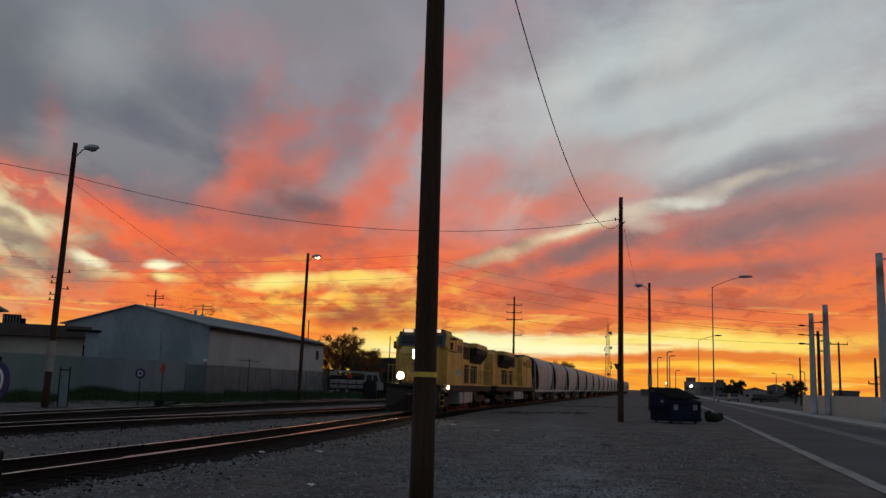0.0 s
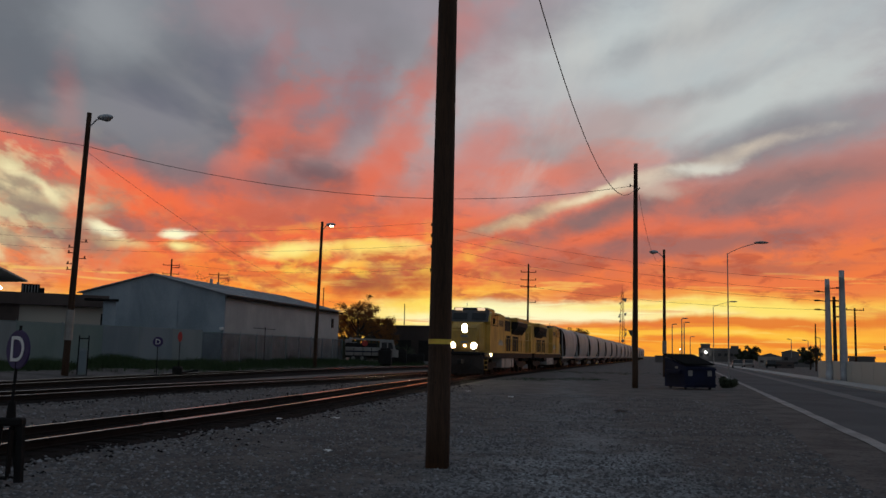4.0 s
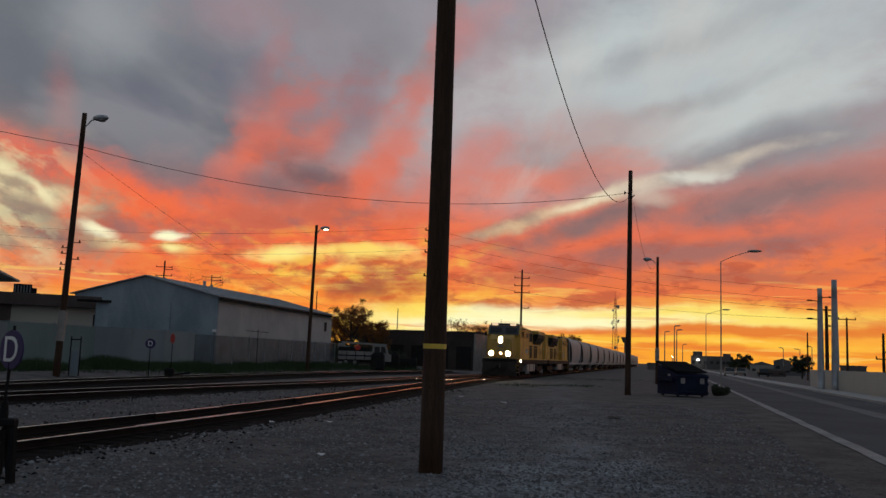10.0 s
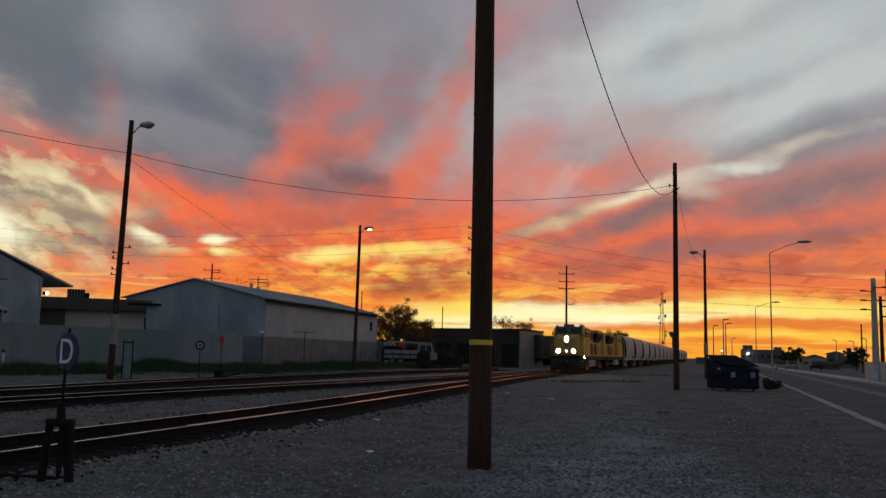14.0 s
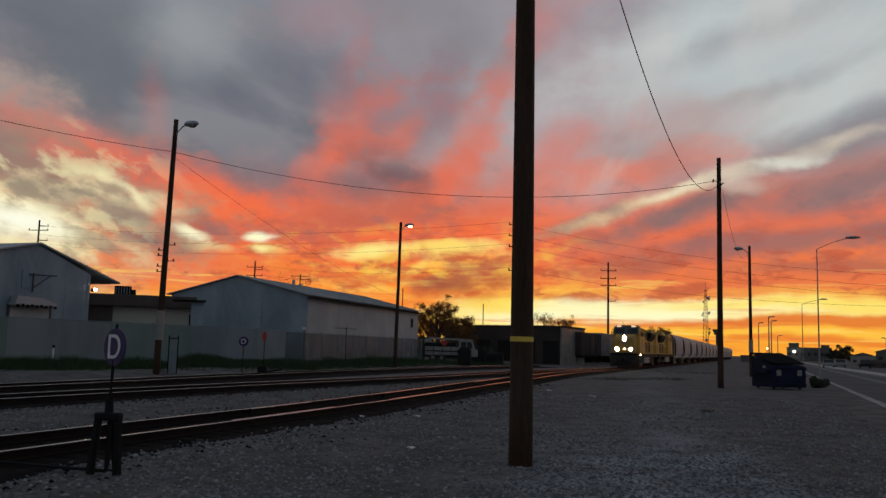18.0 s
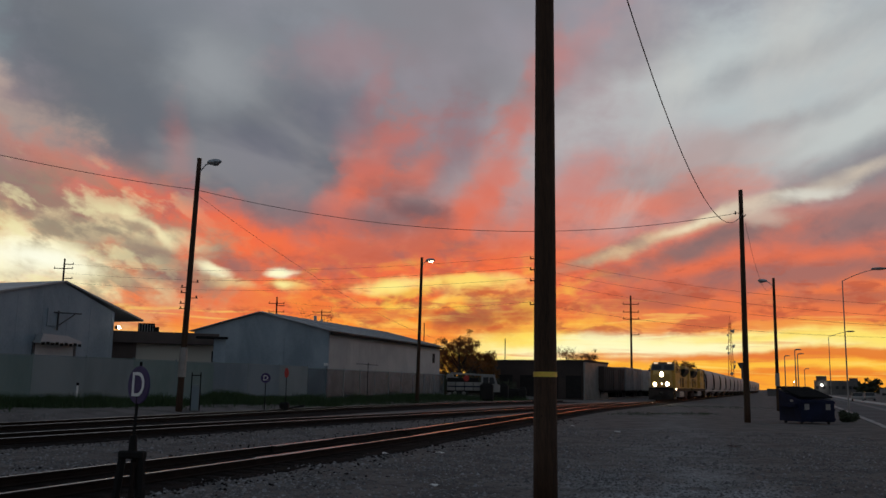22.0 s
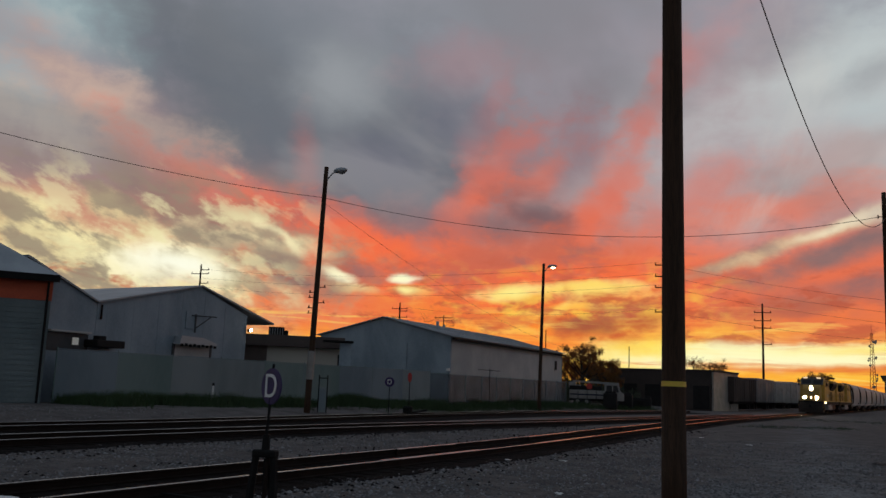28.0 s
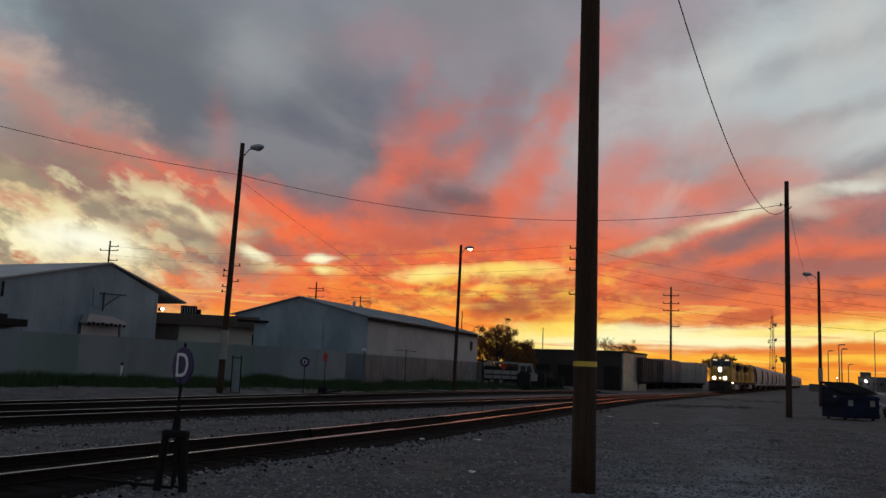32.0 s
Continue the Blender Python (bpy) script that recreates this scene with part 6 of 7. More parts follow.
# ---- bins ----
corner = drop(15.25, -1.42, 53)
face = Vector((math.cos(radians(15.25)), -math.sin(radians(15.25)), 0))
face = Matrix.Rotation(radians(36), 3, "Z") @ face
bin_m = facade(corner, face, corner.z)
dumpster = thing("dumpster", "navy steel dumpster with a black sloping lid", "dumpster", at=bin_m)
bw, bd, bh, bb = 2.0, 1.85, 1.2, 1.7
bm = prism(fresh(), [(0.0, 0.1), (bd, 0.1), (bd, bb), (0.45, bh + 0.12), (0.0, bh)], bw, Matrix.Rotation(math.pi / 2, 4, "Z") @ Matrix.Diagonal((1, -1, 1, 1)))
part("body", bm, M_NAVY, dumpster)
for x in (0.0, bw):
    part("side_rib", box(fresh(), x, 0.9, 0.65, 0.1, 1.8, 0.12), M_NAVY, dumpster)
    part("fork_sleeve", box(fresh(), x + (-0.09 if x == 0 else 0.09), 0.9, 0.82, 0.16, 1.3, 0.2, 0.01), M_NAVY, dumpster)
for z in (0.2, 1.05):
    part("front_rib", box(fresh(), bw / 2, -0.04, z, bw, 0.08, 0.1), M_NAVY, dumpster)
rot = Matrix.Rotation(math.atan2(bb - bh - 0.1, bd - 0.4), 4, "X")
for x in (0.5, 1.5):
    bm = fresh()
    bmesh.ops.create_cube(bm, size=1, matrix=Matrix.Translation((x, 1.02, (bb + bh) / 2 + 0.17)) @ rot @ Matrix.Diagonal((0.98, 2.0, 0.05, 1)))
    part("lid", bm, M_LID, dumpster, "black plastic lid")
for x in (0.35, 1.62):
    part("sticker", box(fresh(), x, -0.004, 0.72, 0.28, 0.006, 0.3), M_TANK, dumpster, "small white label with unreadable bars")
part("sticker", box(fresh(), -0.004, 0.75, 1.1, 0.006, 0.25, 0.12), M_TANK, dumpster)
for x in (0.2, 1.8):
    for y in (0.25, 1.6):
        part("caster", rod(fresh(), (x - 0.04, y, 0.08), (x + 0.04, y, 0.08), 0.09, None, 10), M_TYRE, dumpster)


# ---- plants ----
def leaves(name, spots, size, mat, label, category, rng, kind="", parent=None):
    """Many small leaves round the given clumps (centre, radius, count)."""
    verts, faces = [], []
    for c, r, n in spots:
        for _ in range(n):
            d = Vector((rng.gauss(0, 1), rng.gauss(0, 1), rng.gauss(0, 0.8)))
            p = Vector(c) + d.normalized() * r * rng.random() ** 0.45
            u = Vector((rng.gauss(0, 1), rng.gauss(0, 1), rng.gauss(0, 1))).normalized()
            v = u.orthogonal().normalized()
            s = size * rng.uniform(0.6, 1.4)
            k = len(verts)
            verts += [p - u * s, p + v * s * 0.45, p + u * s, p - v * s * 0.45]
            faces.append((k, k + 1, k + 2, k + 3))
    m = bpy.data.meshes.new(name)
    m.from_pydata([tuple(v) for v in verts], [], faces)
    m.materials.append(mat)
    ob = new(name, m)
    ob.parent = parent
    return tagged(ob, label, category, kind=kind)


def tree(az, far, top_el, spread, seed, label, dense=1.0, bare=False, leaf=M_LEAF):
    rng = random.Random(seed)
    p = bearing(az, far)
    foot = Vector((p.x, p.y, land(p.x, p.y)))
    h = level(far, top_el) - foot.z
    root = thing("tree", label, "tree", "trees", at=Matrix.Translation(foot))
    part("trunk", rod(rod(fresh(), (0, 0, -0.3), (0.1, 0, h * 0.3), 0.05 * h, 0.035 * h, 8), (0.1, 0, h * 0.29), (0.0, 0, h * 0.6), 0.034 * h, 0.015 * h, 8), M_BARK, root)
    spots = []
    bm = fresh()
    for _ in range(22):
        a, up_ = rng.uniform(0, math.tau), rng.uniform(0.35, 0.95)
        r = spread * rng.uniform(0.35, 1.0) * (1.15 - abs(up_ - 0.55))
        tip = Vector((math.cos(a) * r, math.sin(a) * r, h * up_))
        rod(bm, (0.05, 0, h * rng.uniform(0.25, 0.5)), tip, (0.005 if bare else 0.012) * h, (0.0012 if bare else 0.003) * h, 5)
        for _ in range(5):
            q = tip + Vector((rng.gauss(0, 0.22), rng.gauss(0, 0.22), abs(rng.gauss(0, 0.16)))) * spread
            rod(bm, tip, q, (0.0015 if bare else 0.004) * h, (0.0007 if bare else 0.0015) * h, 4)
            spots.append((q, spread * rng.uniform(0.10, 0.24), int((4 if bare else 64) * dense)))
    part("branch_work", bm, M_BARK, root, "spreading bare branches")
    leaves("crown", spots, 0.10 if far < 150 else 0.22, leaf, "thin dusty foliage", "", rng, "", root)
    return root


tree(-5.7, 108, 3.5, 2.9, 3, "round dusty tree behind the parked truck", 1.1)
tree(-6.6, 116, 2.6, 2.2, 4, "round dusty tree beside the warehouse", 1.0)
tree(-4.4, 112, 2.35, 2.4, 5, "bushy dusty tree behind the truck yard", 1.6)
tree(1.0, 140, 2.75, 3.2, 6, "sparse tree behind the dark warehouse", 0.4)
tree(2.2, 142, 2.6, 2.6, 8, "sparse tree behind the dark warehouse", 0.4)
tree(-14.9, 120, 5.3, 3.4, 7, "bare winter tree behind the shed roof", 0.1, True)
tree(19.1, 230, 1.15, 2.3, 9, "dense round street tree by the road", 1.4, False, M_LEAFDARK)
tree(22.5, 170, 1.3, 1.8, 10, "small street tree in front of a wall", 0.35, False, M_LEAFDARK)
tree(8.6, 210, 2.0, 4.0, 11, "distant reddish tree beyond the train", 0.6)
rng = random.Random(21)
for az, far, r, label in ((17.75, 54, 0.4, "low dark bush beside the dumpster"), (-6.9, 101, 1.5, "dark overgrown hedge behind the truck"), (-6.0, 102, 1.7, "dark overgrown hedge behind the truck"),
                           (-5.1, 102, 1.7, "dark overgrown hedge behind the truck"), (-4.2, 103, 1.6, "dark overgrown hedge behind the truck"), (-3.3, 103, 1.5, "dark overgrown hedge behind the truck")):
    p = bearing(az, far)
    z = land(p.x, p.y)
    leaves("bush", [((p.x + rng.gauss(0, r * 0.6), p.y + rng.gauss(0, r * 0.4), z + r * 0.45 + abs(rng.gauss(0, r * 0.35))), r * 0.6, 320) for _ in range(7)], 0.09, M_LEAFDARK, label, "bush", rng)


def blades(name, spots, height, label, rng, mat):
    """Upright grass blades at spots, taller where the clumps are thick."""
    verts, faces = [], []
    for x, y in spots:
        z = land(x, y) - 0.03
        tall = height * (0.45 + 0.9 * max(0.0, 0.5 + noise.noise((x * 0.45, y * 0.45, 5))))
        for _ in range(8):
            a, h = rng.uniform(0, math.tau), tall * rng.uniform(0.2, 1.0)
            dx, dy = math.cos(a) * 0.016, math.sin(a) * 0.016
            ox, oy = rng.gauss(0, 0.14), rng.gauss(0, 0.14)
            k = len(verts)
            verts += [(x + ox - dx, y + oy - dy, z), (x + ox + dx, y + oy + dy, z), (x + ox + rng.gauss(0, 0.16), y + oy + rng.gauss(0, 0.16), z + h)]
            faces.append((k, k + 1, k + 2))
    m = bpy.data.meshes.new(name)
    m.from_pydata(verts, [], faces)
    m.materials.append(mat)
    return tagged(new(name, m), label, "grass", kind="stuff")


spots = []
for a, b, n in ((F0, F1, 8200), (F1, F3, 3000), (F3, bearing(-1.0, 95), 600)):
    n2 = (b - a).normalized()
    for _ in range(n):
        t, out = rng.random(), abs(rng.gauss(0, 1.3)) + 0.08
        c = a.lerp(b, t) + Vector((n2.y, -n2.x, 0)) * out
        if noise.noise((c.x * 0.35, c.y * 0.35, 9)) > rng.uniform(-0.5, 0.25) - 0.25 * (out < 0.7):
            spots.append((c.x, c.y))
blades("verge_grass", spots, 0.62, "dark green grass along the fence foot", rng, M_GRASS)
spots = []
for cx, cy, sx, sy, n in ((7.0, 60, 1.4, 0.8, 50), (9.3, 62, 1.2, 0.7, 40), (14, 86, 4, 3, 110), (5.0, 57, 0.8, 0.5, 20)):
    spots += [(rng.gauss(cx, sx), rng.gauss(cy, sy)) for _ in range(n)]
blades("weeds", spots, 0.2, "sparse green weeds in the gravel", rng, M_GRASS)

# ---- parked truck and yard clutter ----
tp = bearing(-4.9, 90)
tm = facade(tp - Vector((2.6, 0.2, 0)), Vector((1, 0.04, 0)), land(tp.x, tp.y))
truck = thing("bucket_truck", "dusty white utility truck with a folded boom", "truck", at=tm)
part("chassis", box(fresh(), 2.7, 1.0, 0.5, 5.2, 0.9, 0.2), M_LOCODARK, truck)
part("cab", prism(fresh(), [(3.6, 0.6), (5.5, 0.6), (5.5, 1.3), (5.2, 1.42), (4.95, 2.3), (3.6, 2.3)], 1.9), M_TANK, truck, "dusty white cab")
part("side_window", prism(fresh(), [(3.8, 1.45), (4.35, 1.45), (4.35, 2.08), (3.8, 2.08)], 0.03, Matrix.Translation((0, -0.03, 0))), M_GLASS, truck)
part("side_window", prism(fresh(), [(4.45, 1.45), (5.0, 1.45), (4.85, 2.08), (4.45, 2.08)], 0.03, Matrix.Translation((0, -0.03, 0))), M_GLASS, truck)
for x in (0.1, 1.0, 1.9, 2.8):
    part("locker_gap", box(fresh(), x, -0.012, 0.72, 0.06, 0.02, 0.8), M_LOCODARK, truck)
part("cargo", box(fresh(), 1.7, 0.95, 1.56, 3.2, 1.5, 0.42, 0.05), M_LOCODARK, truck, "dark load between the lockers")
for x in (0.2, 1.1, 2.0, 2.9):
    part("tool_locker", box(fresh(), x + 0.35, 0.95, 0.7, 0.84, 1.9, 0.85, 0.03), M_TANK, truck, "dusty white tool locker")
part("blue_stripe", box(fresh(), 1.9, -0.02, 1.05, 3.4, 0.02, 0.12), M_NAVY, truck)
part("turret", box(fresh(), 0.9, 1.0, 1.55, 0.6, 0.7, 0.5, 0.04), M_TANK, truck)
bm = fresh()
bmesh.ops.create_cube(bm, size=1, matrix=Matrix.Translation((2.7, 1.0, 2.35)) @ Matrix.Rotation(radians(2), 4, "Y") @ Matrix.Diagonal((4.6, 0.22, 0.2, 1)))
part("boom", bm, M_TANK, truck, "folded white boom")
part("bucket", box(fresh(), 0.35, 1.0, 1.75, 0.7, 0.8, 0.6, 0.06), M_TANK, truck)
part("red_marker", oval(0.3, 0.3, 0.04, 0.0, (2.1, -0.06, 1.95)), M_RED, truck, "red round patch")
for x in (0.95, 1.85, 4.6):
    for y in (0.05, 1.8):
        w = part("wheel", rod(fresh(), (x, y, 0.42), (x, y + 0.26, 0.42), 0.42, None, 18), M_TYRE, truck)
        part("rim", rod(fresh(), (x, y - 0.01, 0.42), (x, y + 0.02, 0.42), 0.2, None, 12), M_TANK, w)
for az, far, w, h, mat, label in ((-3.0, 93, 1.6, 1.5, M_LOCODARK, "dark parked trailer in the yard"), (-2.2, 95, 1.4, 1.1, M_LOCODARK, "dark scrap heap in the yard"), (-3.9, 88, 1.3, 1.6, M_LOCODARK, "dark covered crate beside the truck"), (-1.6, 94, 0.8, 1.3, M_LOCODARK, "dark drum stack in the yard")):
    p = bearing(az, far)
    crate = thing("crate", label, "crate", "yard clutter", at=Matrix.Translation((p.x, p.y, land(p.x, p.y))))
    part("body", box(fresh(), 0, 0, 0.1, w, 1.2, h - 0.1, 0.08), mat, crate)
    part("top_cover", box(fresh(), 0.05, 0, h, w * 0.8, 1.0, 0.18, 0.06), mat, crate)
    part("skid", box(fresh(), 0, 0, 0, w, 1.0, 0.1), M_TIE, crate)


# ---- cabinet and marker by the fence ----
p = bearing(-22.36, lp_d + 1.0)
p.z = land(p.x, p.y)
cab_m = Matrix.Translation(p) @ Matrix.Rotation(radians(20), 4, "Z")
cabinet = thing("electrical_cabinet", "grey steel cabinet between two tall posts", "cabinet", at=cab_m)
part("body", box(fresh(), 0, 0, 0, 0.36, 0.3, 1.25, 0.015), M_SLAT, cabinet)
part("door", box(fresh(), 0, -0.16, 0.1, 0.3, 0.02, 1.05, 0.006), M_SLAT, cabinet)
for x in (-0.21, 0.21):
    part("post", box(fresh(), x, 0, 0, 0.055, 0.055, 1.85), M_DARKSTEEL, cabinet)
part("crossbar", box(fresh(), 0, 0, 1.68, 0.366, 0.05, 0.05), M_DARKSTEEL, cabinet)
p = bearing(-29.2, 45.6)
p.z = land(p.x, p.y)
mark = thing("marker_post", "short white marker post with a dark cap in the grass", "post", at=Matrix.Translation(p))
part("post", rod(fresh(), (0, 0, -0.1), (0, 0, 0.95), 0.045, None, 10), M_WHITE, mark)
part("cap", rod(fresh(), (0, 0, 0.95), (0, 0, 1.08), 0.07, 0.06, 10), M_DARKSTEEL, mark, "dark cap")


p = bearing(-11.62, 66.5)
p.z = land(p.x, p.y)
mast = thing("aerial_post", "thin dark post with a level arm by the fence", "post", at=Matrix.Translation(p))
part("post", rod(fresh(), (0, 0, -0.1), (0, 0, 2.85), 0.035, 0.028, 8), M_DARKSTEEL, mast)
part("arm", rod(fresh(), (-0.9, 0, 2.76), (0.75, 0.1, 2.68), 0.018, None, 6), M_DARKSTEEL, mast)


# ---- stored box cars behind the locomotive ----
def box_car(a, b, height, mat, label):
    m = facade(a, b - a, land(a.x, a.y) + 0.2)
    n = (b - a).length
    root = thing("box_car", label, "rail wagon", "stored wagons", at=m)
    part("body", box(fresh(), n / 2, 1.5, 1.0, n, 3.0, height - 1.0, 0.05), mat, root)
    for x in np.arange(0.8, n, 1.3):
        part("side_post", box(fresh(), x, -0.03, 1.05, 0.12, 0.08, height - 1.2), mat, root)
    part("sliding_door", box(fresh(), n / 2, -0.05, 1.1, 2.6, 0.08, height - 1.5, 0.02), mat, root)
    part("underframe", box(fresh(), n / 2, 1.5, 0.75, n - 1, 2.4, 0.25), M_LOCODARK, root)
    for x in (2.0, n - 2.0):
        for dx in (-0.9, 0.9):
            part("wheel", rod(fresh(), (x + dx, 0.7, 0.45), (x + dx, 2.3, 0.45), 0.45, None, 16), M_LOCODARK, root)
    return root


box_car(Vector((7.4, 117, 0)), Vector((11.2, 131.0, 0)), 4.15, M_DARKWALL, "dark brown steel box car standing on a siding")
box_car(Vector((11.5, 132.3, 0)), Vector((15.1, 145.5, 0)), 4.4, M_LOCOGREY, "grey weathered box car standing on a siding")
box_car(Vector((15.5, 146.8, 0)), Vector((19.1, 160, 0)), 4.3, M_DUSTY, "dusty white box car standing on a siding")
box_car(Vector((19.5, 161.3, 0)), Vector((23.1, 174.5, 0)), 4.6, M_DUSTY, "dusty white box car standing on a siding")

# ---- radio tower ----
tw = bearing(11.36, 420)
tz = land(tw.x, tw.y)
th = level(420, 4.65) - tz
tower = thing("radio_tower", "red lattice radio tower with round dishes", "tower", at=Matrix.Translation((tw.x, tw.y, tz)))
for k in range(3):
    a = k * math.tau / 3 + 0.4
    part("leg", rod(fresh(), (1.7 * math.cos(a), 1.7 * math.sin(a), 0), (0.5 * math.cos(a), 0.5 * math.sin(a), th), 0.14, 0.09, 6), M_RED, tower)
bm = fresh()
n = 22
for i in range(n):
    for k in range(3):
        a, b = k * math.tau / 3 + 0.4, (k + 1) * math.tau / 3 + 0.4
        r0, r1 = 1.7 - 1.2 * i / n, 1.7 - 1.2 * (i + 1) / n
        rod(bm, (r0 * math.cos(a), r0 * math.sin(a), th * i / n), (r1 * math.cos(b), r1 * math.sin(b), th * (i + 1) / n), 0.06, None, 4)
part("lattice", bm, M_RED, tower, "crossed lattice bars")
rng = random.Random(5)
for k in range(14):
    z = th * rng.uniform(0.25, 0.9)
    a = rng.uniform(3.4, 6.0)
    part("dish", rod(fresh(), (1.3 * math.cos(a), 1.3 * math.sin(a), z), (1.9 * math.cos(a), 1.9 * math.sin(a), z), 0.25, rng.uniform(0.4, 0.7), 12), M_TANK, tower, "round microwave dish")
part("mast_tip", rod(fresh(), (0, 0, th), (0, 0, th + 3), 0.06, None, 5), M_RED, tower)
wp = bearing(12.0, 420)
wt = thing("water_tank", "small elevated tank far beyond the train", "tank", at=Matrix.Translation((wp.x, wp.y, land(wp.x, wp.y))))
part("column", rod(fresh(), (0, 0, 0), (0, 0, 11), 0.4, None, 8), M_FARWALL, wt)
part("bowl", rod(fresh(), (0, 0, 11), (0, 0, 13.5), 1.0, 2.0, 12), M_FARWALL, wt)


# ---- far town along the road ----
def block(name, az0, az1, far, top_el, mat, label, category, roof=None, windows=0):
    a, b = bearing(az0, far), bearing(az1, far)
    z = land(a.x, a.y) - 0.2
    m = facade(a, b - a, z)
    w = (b - a).length
    h = level(far, top_el) - z
    root = thing(name, label, category, "far buildings", at=m)
    part("wall", box(fresh(), w / 2, w * 0.3, 0, w, w * 0.6, h), mat, root)
    if roof == "gable":
        part("roof", prism(fresh(), [(-0.4, h), (w + 0.4, h), (w / 2, h + w * 0.16)], w * 0.6), M_FARROOF, root)
    else:
        part("parapet", box(fresh(), w / 2, w * 0.3, h, w + 0.2, w * 0.6 + 0.2, 0.35), M_FARROOF, root)
    for k in range(windows):
        part("window", box(fresh(), w * (k + 0.5) / windows, -0.04, h * 0.45, w / windows * 0.45, 0.08, h * 0.22), M_GLASS, root)
    return root, m, w, h


city, cm, cw, ch = block("factory_building", 16.05, 18.55, 420, 1.12, M_FARWALL, "long grey factory building at the end of the road", "building", None, 7)
part("stair_tower", box(fresh(), cw * 0.16, 4, 0, 4.2, 5, ch + 2.3), M_FARWALL, city)
part("roof_plant", box(fresh(), cw * 0.86, 4, 0, 3.4, 4, ch + 1.6), M_FARWALL, city)
part("flood_light", box(fresh(), cw * 0.17, -1.4, ch * 0.66, 0.9, 0.5, 0.8, 0.2), G_FLOOD, city, "bright flood light")
block("house", 19.55, 20.9, 210, 0.72, M_TANK, "pale metal workshop by the road", "house", "gable", 3)
block("house", 20.5, 21.6, 190, 0.42, M_BROWN, "low brown hut by the road", "house", None, 2)
block("house", 21.3, 22.7, 230, 0.62, M_FARWALL, "pale house among street trees", "house", "gable", 2)
block("house", 20.9, 21.9, 260, 1.0, M_FARWALL, "grey roofed house behind the workshop", "house", "gable", 2)
block("house", 24.6, 26.0, 150, 0.75, M_FARWALL, "low flat-roofed building behind the wall", "house", None, 0)
block("house", 13.4, 14.3, 260, 0.55, M_FARROOF, "low dark building beyond the train", "house", None, 0)
block("house", 14.6, 16.0, 300, 0.42, M_FARWALL, "low grey store beyond the yard", "house", None, 3)
block("house", -1.2, 1.8, 260, 1.3, M_FARROOF, "low dark store behind the trees", "house", None, 0)
p = bearing(14.93, 240)
yl = thing("yard_light", "small lit yard light on a post", "lamp", at=Matrix.Translation((p.x, p.y, land(p.x, p.y))))
part("post", rod(fresh(), (0, 0, 0), (0, 0, 3.9), 0.1, None, 8), M_GALV, yl)
part("lens", box(fresh(), 0, -0.1, 3.6, 0.3, 0.3, 0.25, 0.08), G_LAMP, yl, "glowing lens")


def car(az, far, mat, label, turn=0.0):
    p = bearing(az, far)
    root = thing("car", label, "car", "parked cars", at=pose(p.x, p.y, land(p.x, p.y) + 0.03, 0, 0, turn))
    part("body", box(fresh(), 0, 0, 0.35, 1.8, 4.4, 0.5, 0.1), mat, root)
    bm = prism(fresh(), [(-1.3, 0.85), (1.6, 0.85), (1.0, 1.45), (-0.8, 1.45)], 1.55, Matrix.Translation((0.775, 0, 0)) @ Matrix.Rotation(math.pi / 2, 4, "Z"))
    part("cabin", bm, M_GLASS, root)
    part("roof", box(fresh(), 0, 0.1, 1.42, 1.4, 1.7, 0.08, 0.03), mat, root)
    for x in (-0.85, 0.75):
        for y in (-1.35, 1.35):
            part("wheel", rod(fresh(), (x, y, 0.33), (x + 0.12, y, 0.33), 0.33, None, 14), M_TYRE, root)
    return root


car(18.35, 165, M_TANK, "dusty pale parked car beside the road", -16)
car(19.0, 185, M_TANK, "grey parked car beside the road", -16)
car(20.3, 175, M_LOCODARK, "dark parked car beside the road", -16)

# ---- block wall along the pavement ----
WALL_Y = lines((36, 85, 3.5))
wall_root = thing("boundary_wall", "cream block wall along the pavement", "wall", kind="structure")
for y0, y1 in zip(WALL_Y, WALL_Y[1:]):
    a, b = Vector((16.1 + 0.234 * y0, y0, 0)), Vector((16.1 + 0.234 * y1, y1, 0))
    m = facade(a, b - a, land(a.x, a.y))
    bm = box(fresh(), (b - a).length / 2, -0.1, -0.3, (b - a).length, 0.2, 2.0)
    bmesh.ops.transform(bm, matrix=m, verts=bm.verts)
    part("wall_panel", bm, M_CREAM, wall_root)
    bm = box(fresh(), 0, -0.1, -0.3, 0.16, 0.22, 2.02)
    bmesh.ops.transform(bm, matrix=m, verts=bm.verts)
    part("wall_pier", bm, M_CREAM, wall_root)

# ---- loose stones and litter ----
def stones(name, spots, label, mat, rng):
    """Small angular stones, each a squashed eight-sided lump."""
    verts, faces = [], []
    for x, y, s in spots:
        z = ground_height(x, y)
        k, a = len(verts), rng.uniform(0, math.tau)
        c, d = math.cos(a), math.sin(a)
        for px, py, pz in ((1, 0, 0.1), (0, 0.8, 0), (-0.9, 0.1, 0.15), (0.1, -0.8, 0.05), (0.1, 0.05, 0.62), (0, 0, -0.4)):
            px, py, pz = px * rng.uniform(0.7, 1.2), py * rng.uniform(0.7, 1.2), pz * rng.uniform(0.7, 1.3)
            verts.append((x + s * (px * c - py * d), y + s * (px * d + py * c), z + s * pz))
        for i in range(4):
            faces += [(k + i, k + (i + 1) % 4, k + 4), (k + (i + 1) % 4, k + i, k + 5)]
    m = bpy.data.meshes.new(name)
    m.from_pydata(verts, [], faces)
    m.materials.append(mat)
    return tagged(new(name, m), label, "gravel", kind="stuff")


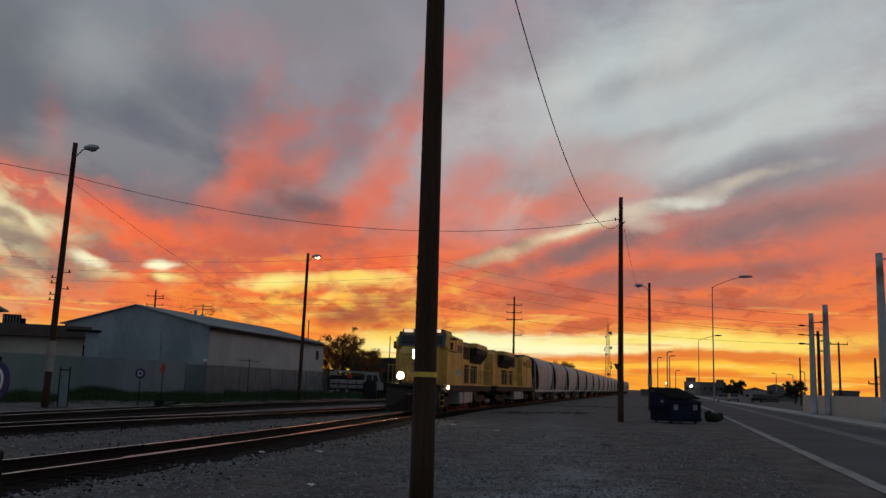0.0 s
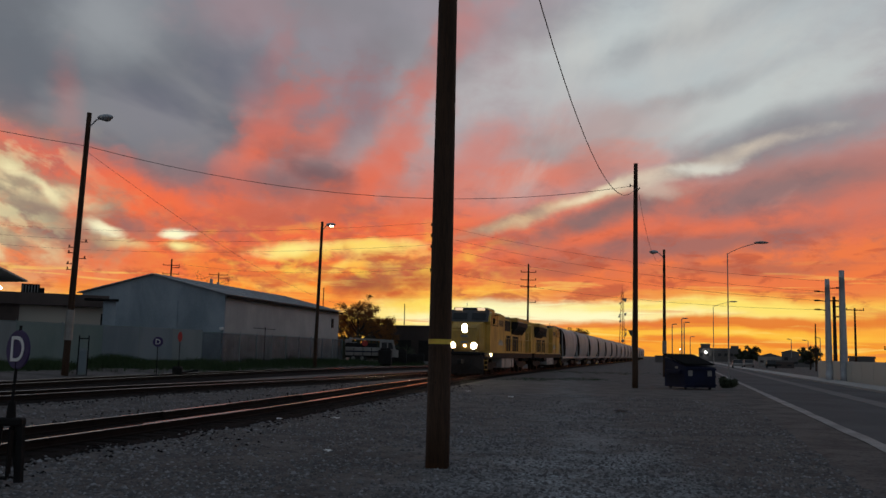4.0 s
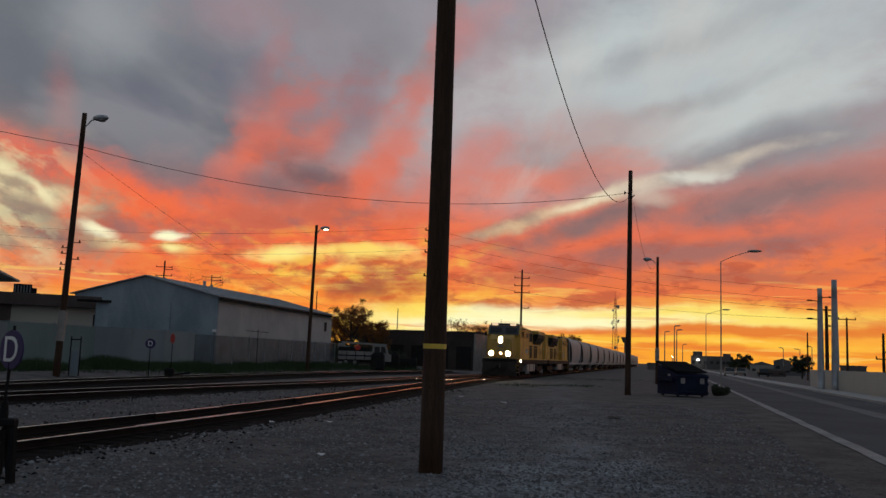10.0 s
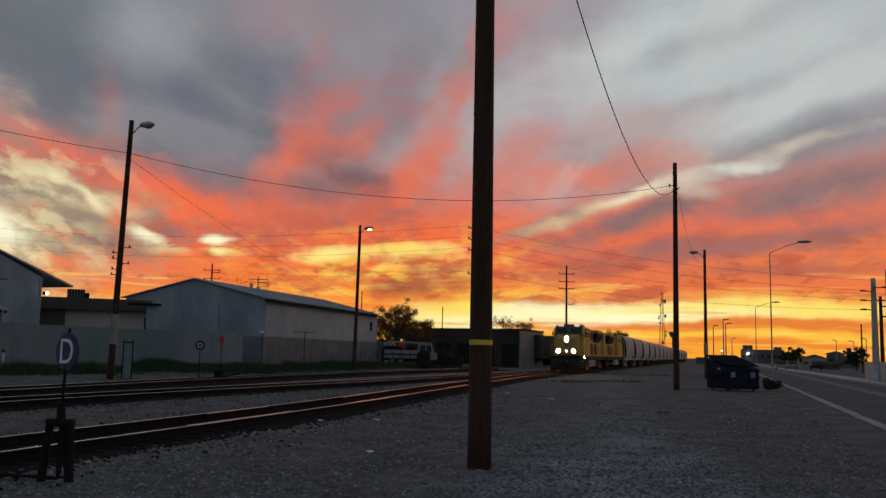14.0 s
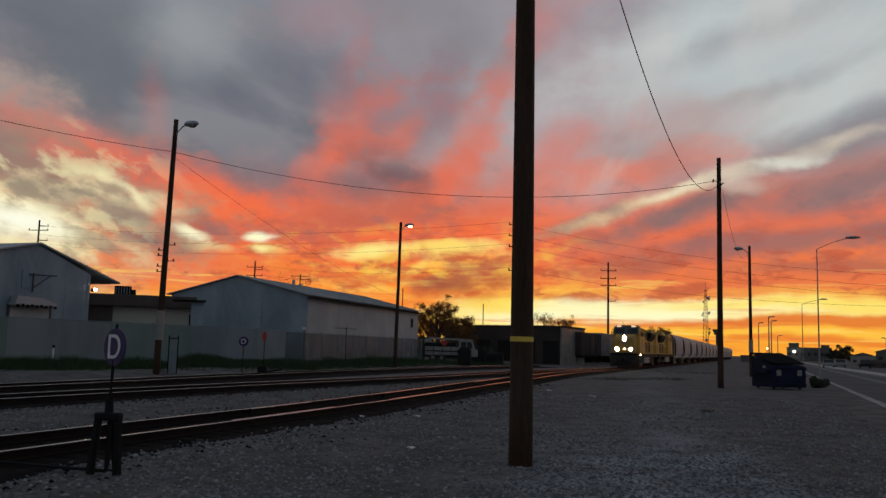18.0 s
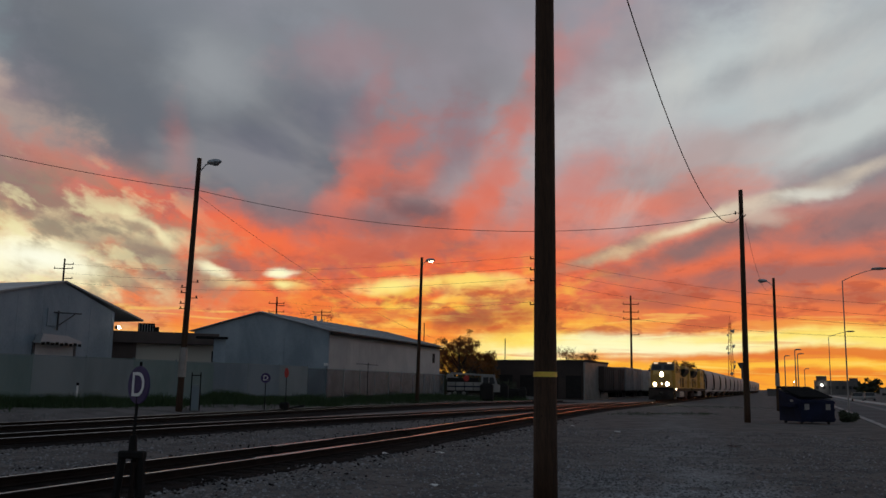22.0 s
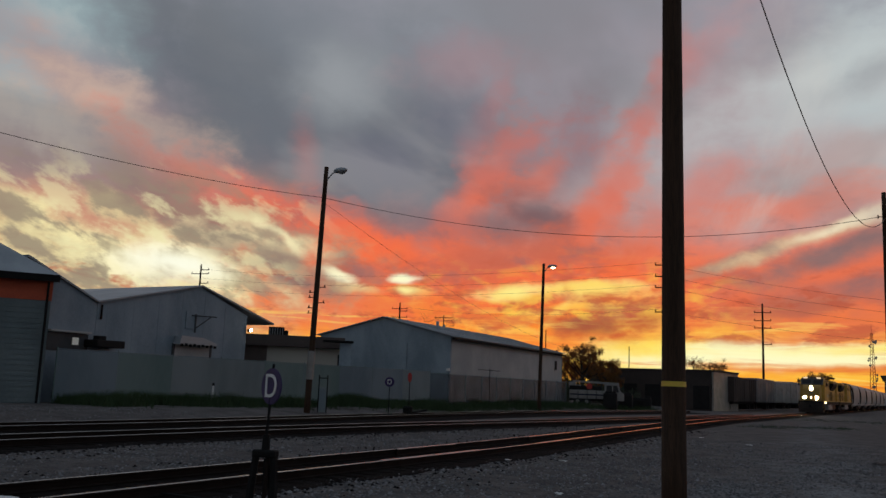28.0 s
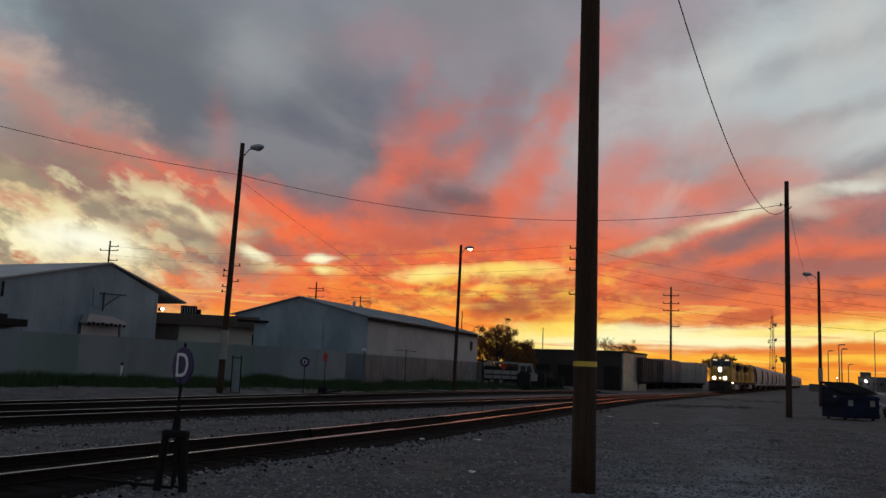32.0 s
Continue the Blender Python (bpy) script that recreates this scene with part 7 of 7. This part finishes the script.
rng = random.Random(31)
spots = []
while len(spots) < 62000:
    r, az = 6.5 + 32 * rng.random() ** 1.9, rng.uniform(-46, 34)
    p = bearing(az, r)
    if p.x > 2.6 + 0.268 * p.y:
        continue
    if noise.noise((p.x * 0.5, p.y * 0.5, 7)) < rng.uniform(-0.7, 0.3):
        continue
    if abs(left_of_main(p.x, p.y)) < 1.25:
        continue
    spots.append((p.x, p.y, rng.uniform(0.013, 0.042) * (1.7 if rng.random() < 0.06 else 1)))
stones("gravel", spots, "loose grey crushed stone over the yard", M_STONE, rng)
# oily stones that spill unevenly from the beds
spots = []
for line, reach, count in ((MAIN, 46.0, 30000), (YARD, 46.0, 10000)):
    for _ in range(count):
        i = rng.randrange(2, len(line) - 2)
        (x, y), (x2, y2) = line[i], line[i + 1]
        if not 2.0 < y < reach:
            continue
        side, t = rng.choice((-1, 1)), rng.random()
        spill = 0.55 + 0.9 * max(0.0, noise.noise((x * 0.4, y * 0.4, 11 + side)) + 0.35)
        out = side * (0.95 + abs(rng.gauss(0, 0.35 + spill * 0.6)))
        d = math.hypot(x2 - x, y2 - y)
        spots.append((x + (x2 - x) * t + out * (y2 - y) / d, y + (y2 - y) * t - out * (x2 - x) / d, rng.uniform(0.02, 0.06)))
stones("spilled_ballast", spots, "dark oily stones spilling from the track beds", M_BALLAST, rng)


def scrap(az, el, w, d, label, mat=M_WHITE, lift=0.02, name="litter"):
    foot = drop(az, el, 15)
    bm = fresh()
    bmesh.ops.create_grid(bm, x_segments=4, y_segments=3, size=0.5, matrix=Matrix.Translation(foot + Vector((0, 0, lift))) @ Matrix.Rotation(rng.uniform(0, 3), 4, "Z") @ Matrix.Diagonal((w, d, 1, 1)))
    for v in bm.verts:
        v.co.z += rng.uniform(0, 0.035)
    bmesh.ops.solidify(bm, geom=bm.faces, thickness=0.004)
    return lone(name, bm, mat, label, "litter", "litter")


scrap(-7.2, -5.95, 0.2, 0.12, "crumpled white paper on the gravel")
scrap(4.37, -2.29, 0.3, 0.2, "scrap of white paper on the gravel")
scrap(-6.9, -3.9, 0.22, 0.12, "scrap of white paper on the gravel")
scrap(-10.4, -4.0, 0.14, 0.1, "small white paper scrap on the gravel")
scrap(11.4, -2.9, 0.6, 0.3, "dark crushed rubbish on the gravel", M_LOCODARK)
scrap(1.6, -2.0, 0.2, 0.14, "pale scrap near the rails")
bag = scrap(-40.5, -7.1, 0.5, 0.35, "crumpled white plastic bag between the rails", M_WHITE, 0.06, "plastic_bag")
scrap(-33.2, -5.6, 0.6, 0.35, "torn plastic sheet between the rails", M_WHITE, 0.05, "plastic_sheet")


def motions():
    for car, behind, front, back, turned in TRAIN:
        about = pose(0, 22.2, 0, 0, 0, 180) if turned else Matrix()
        walk(car, [(t, on_track(s + behind, front, back) @ about) for t, s in BACKING])


motions()
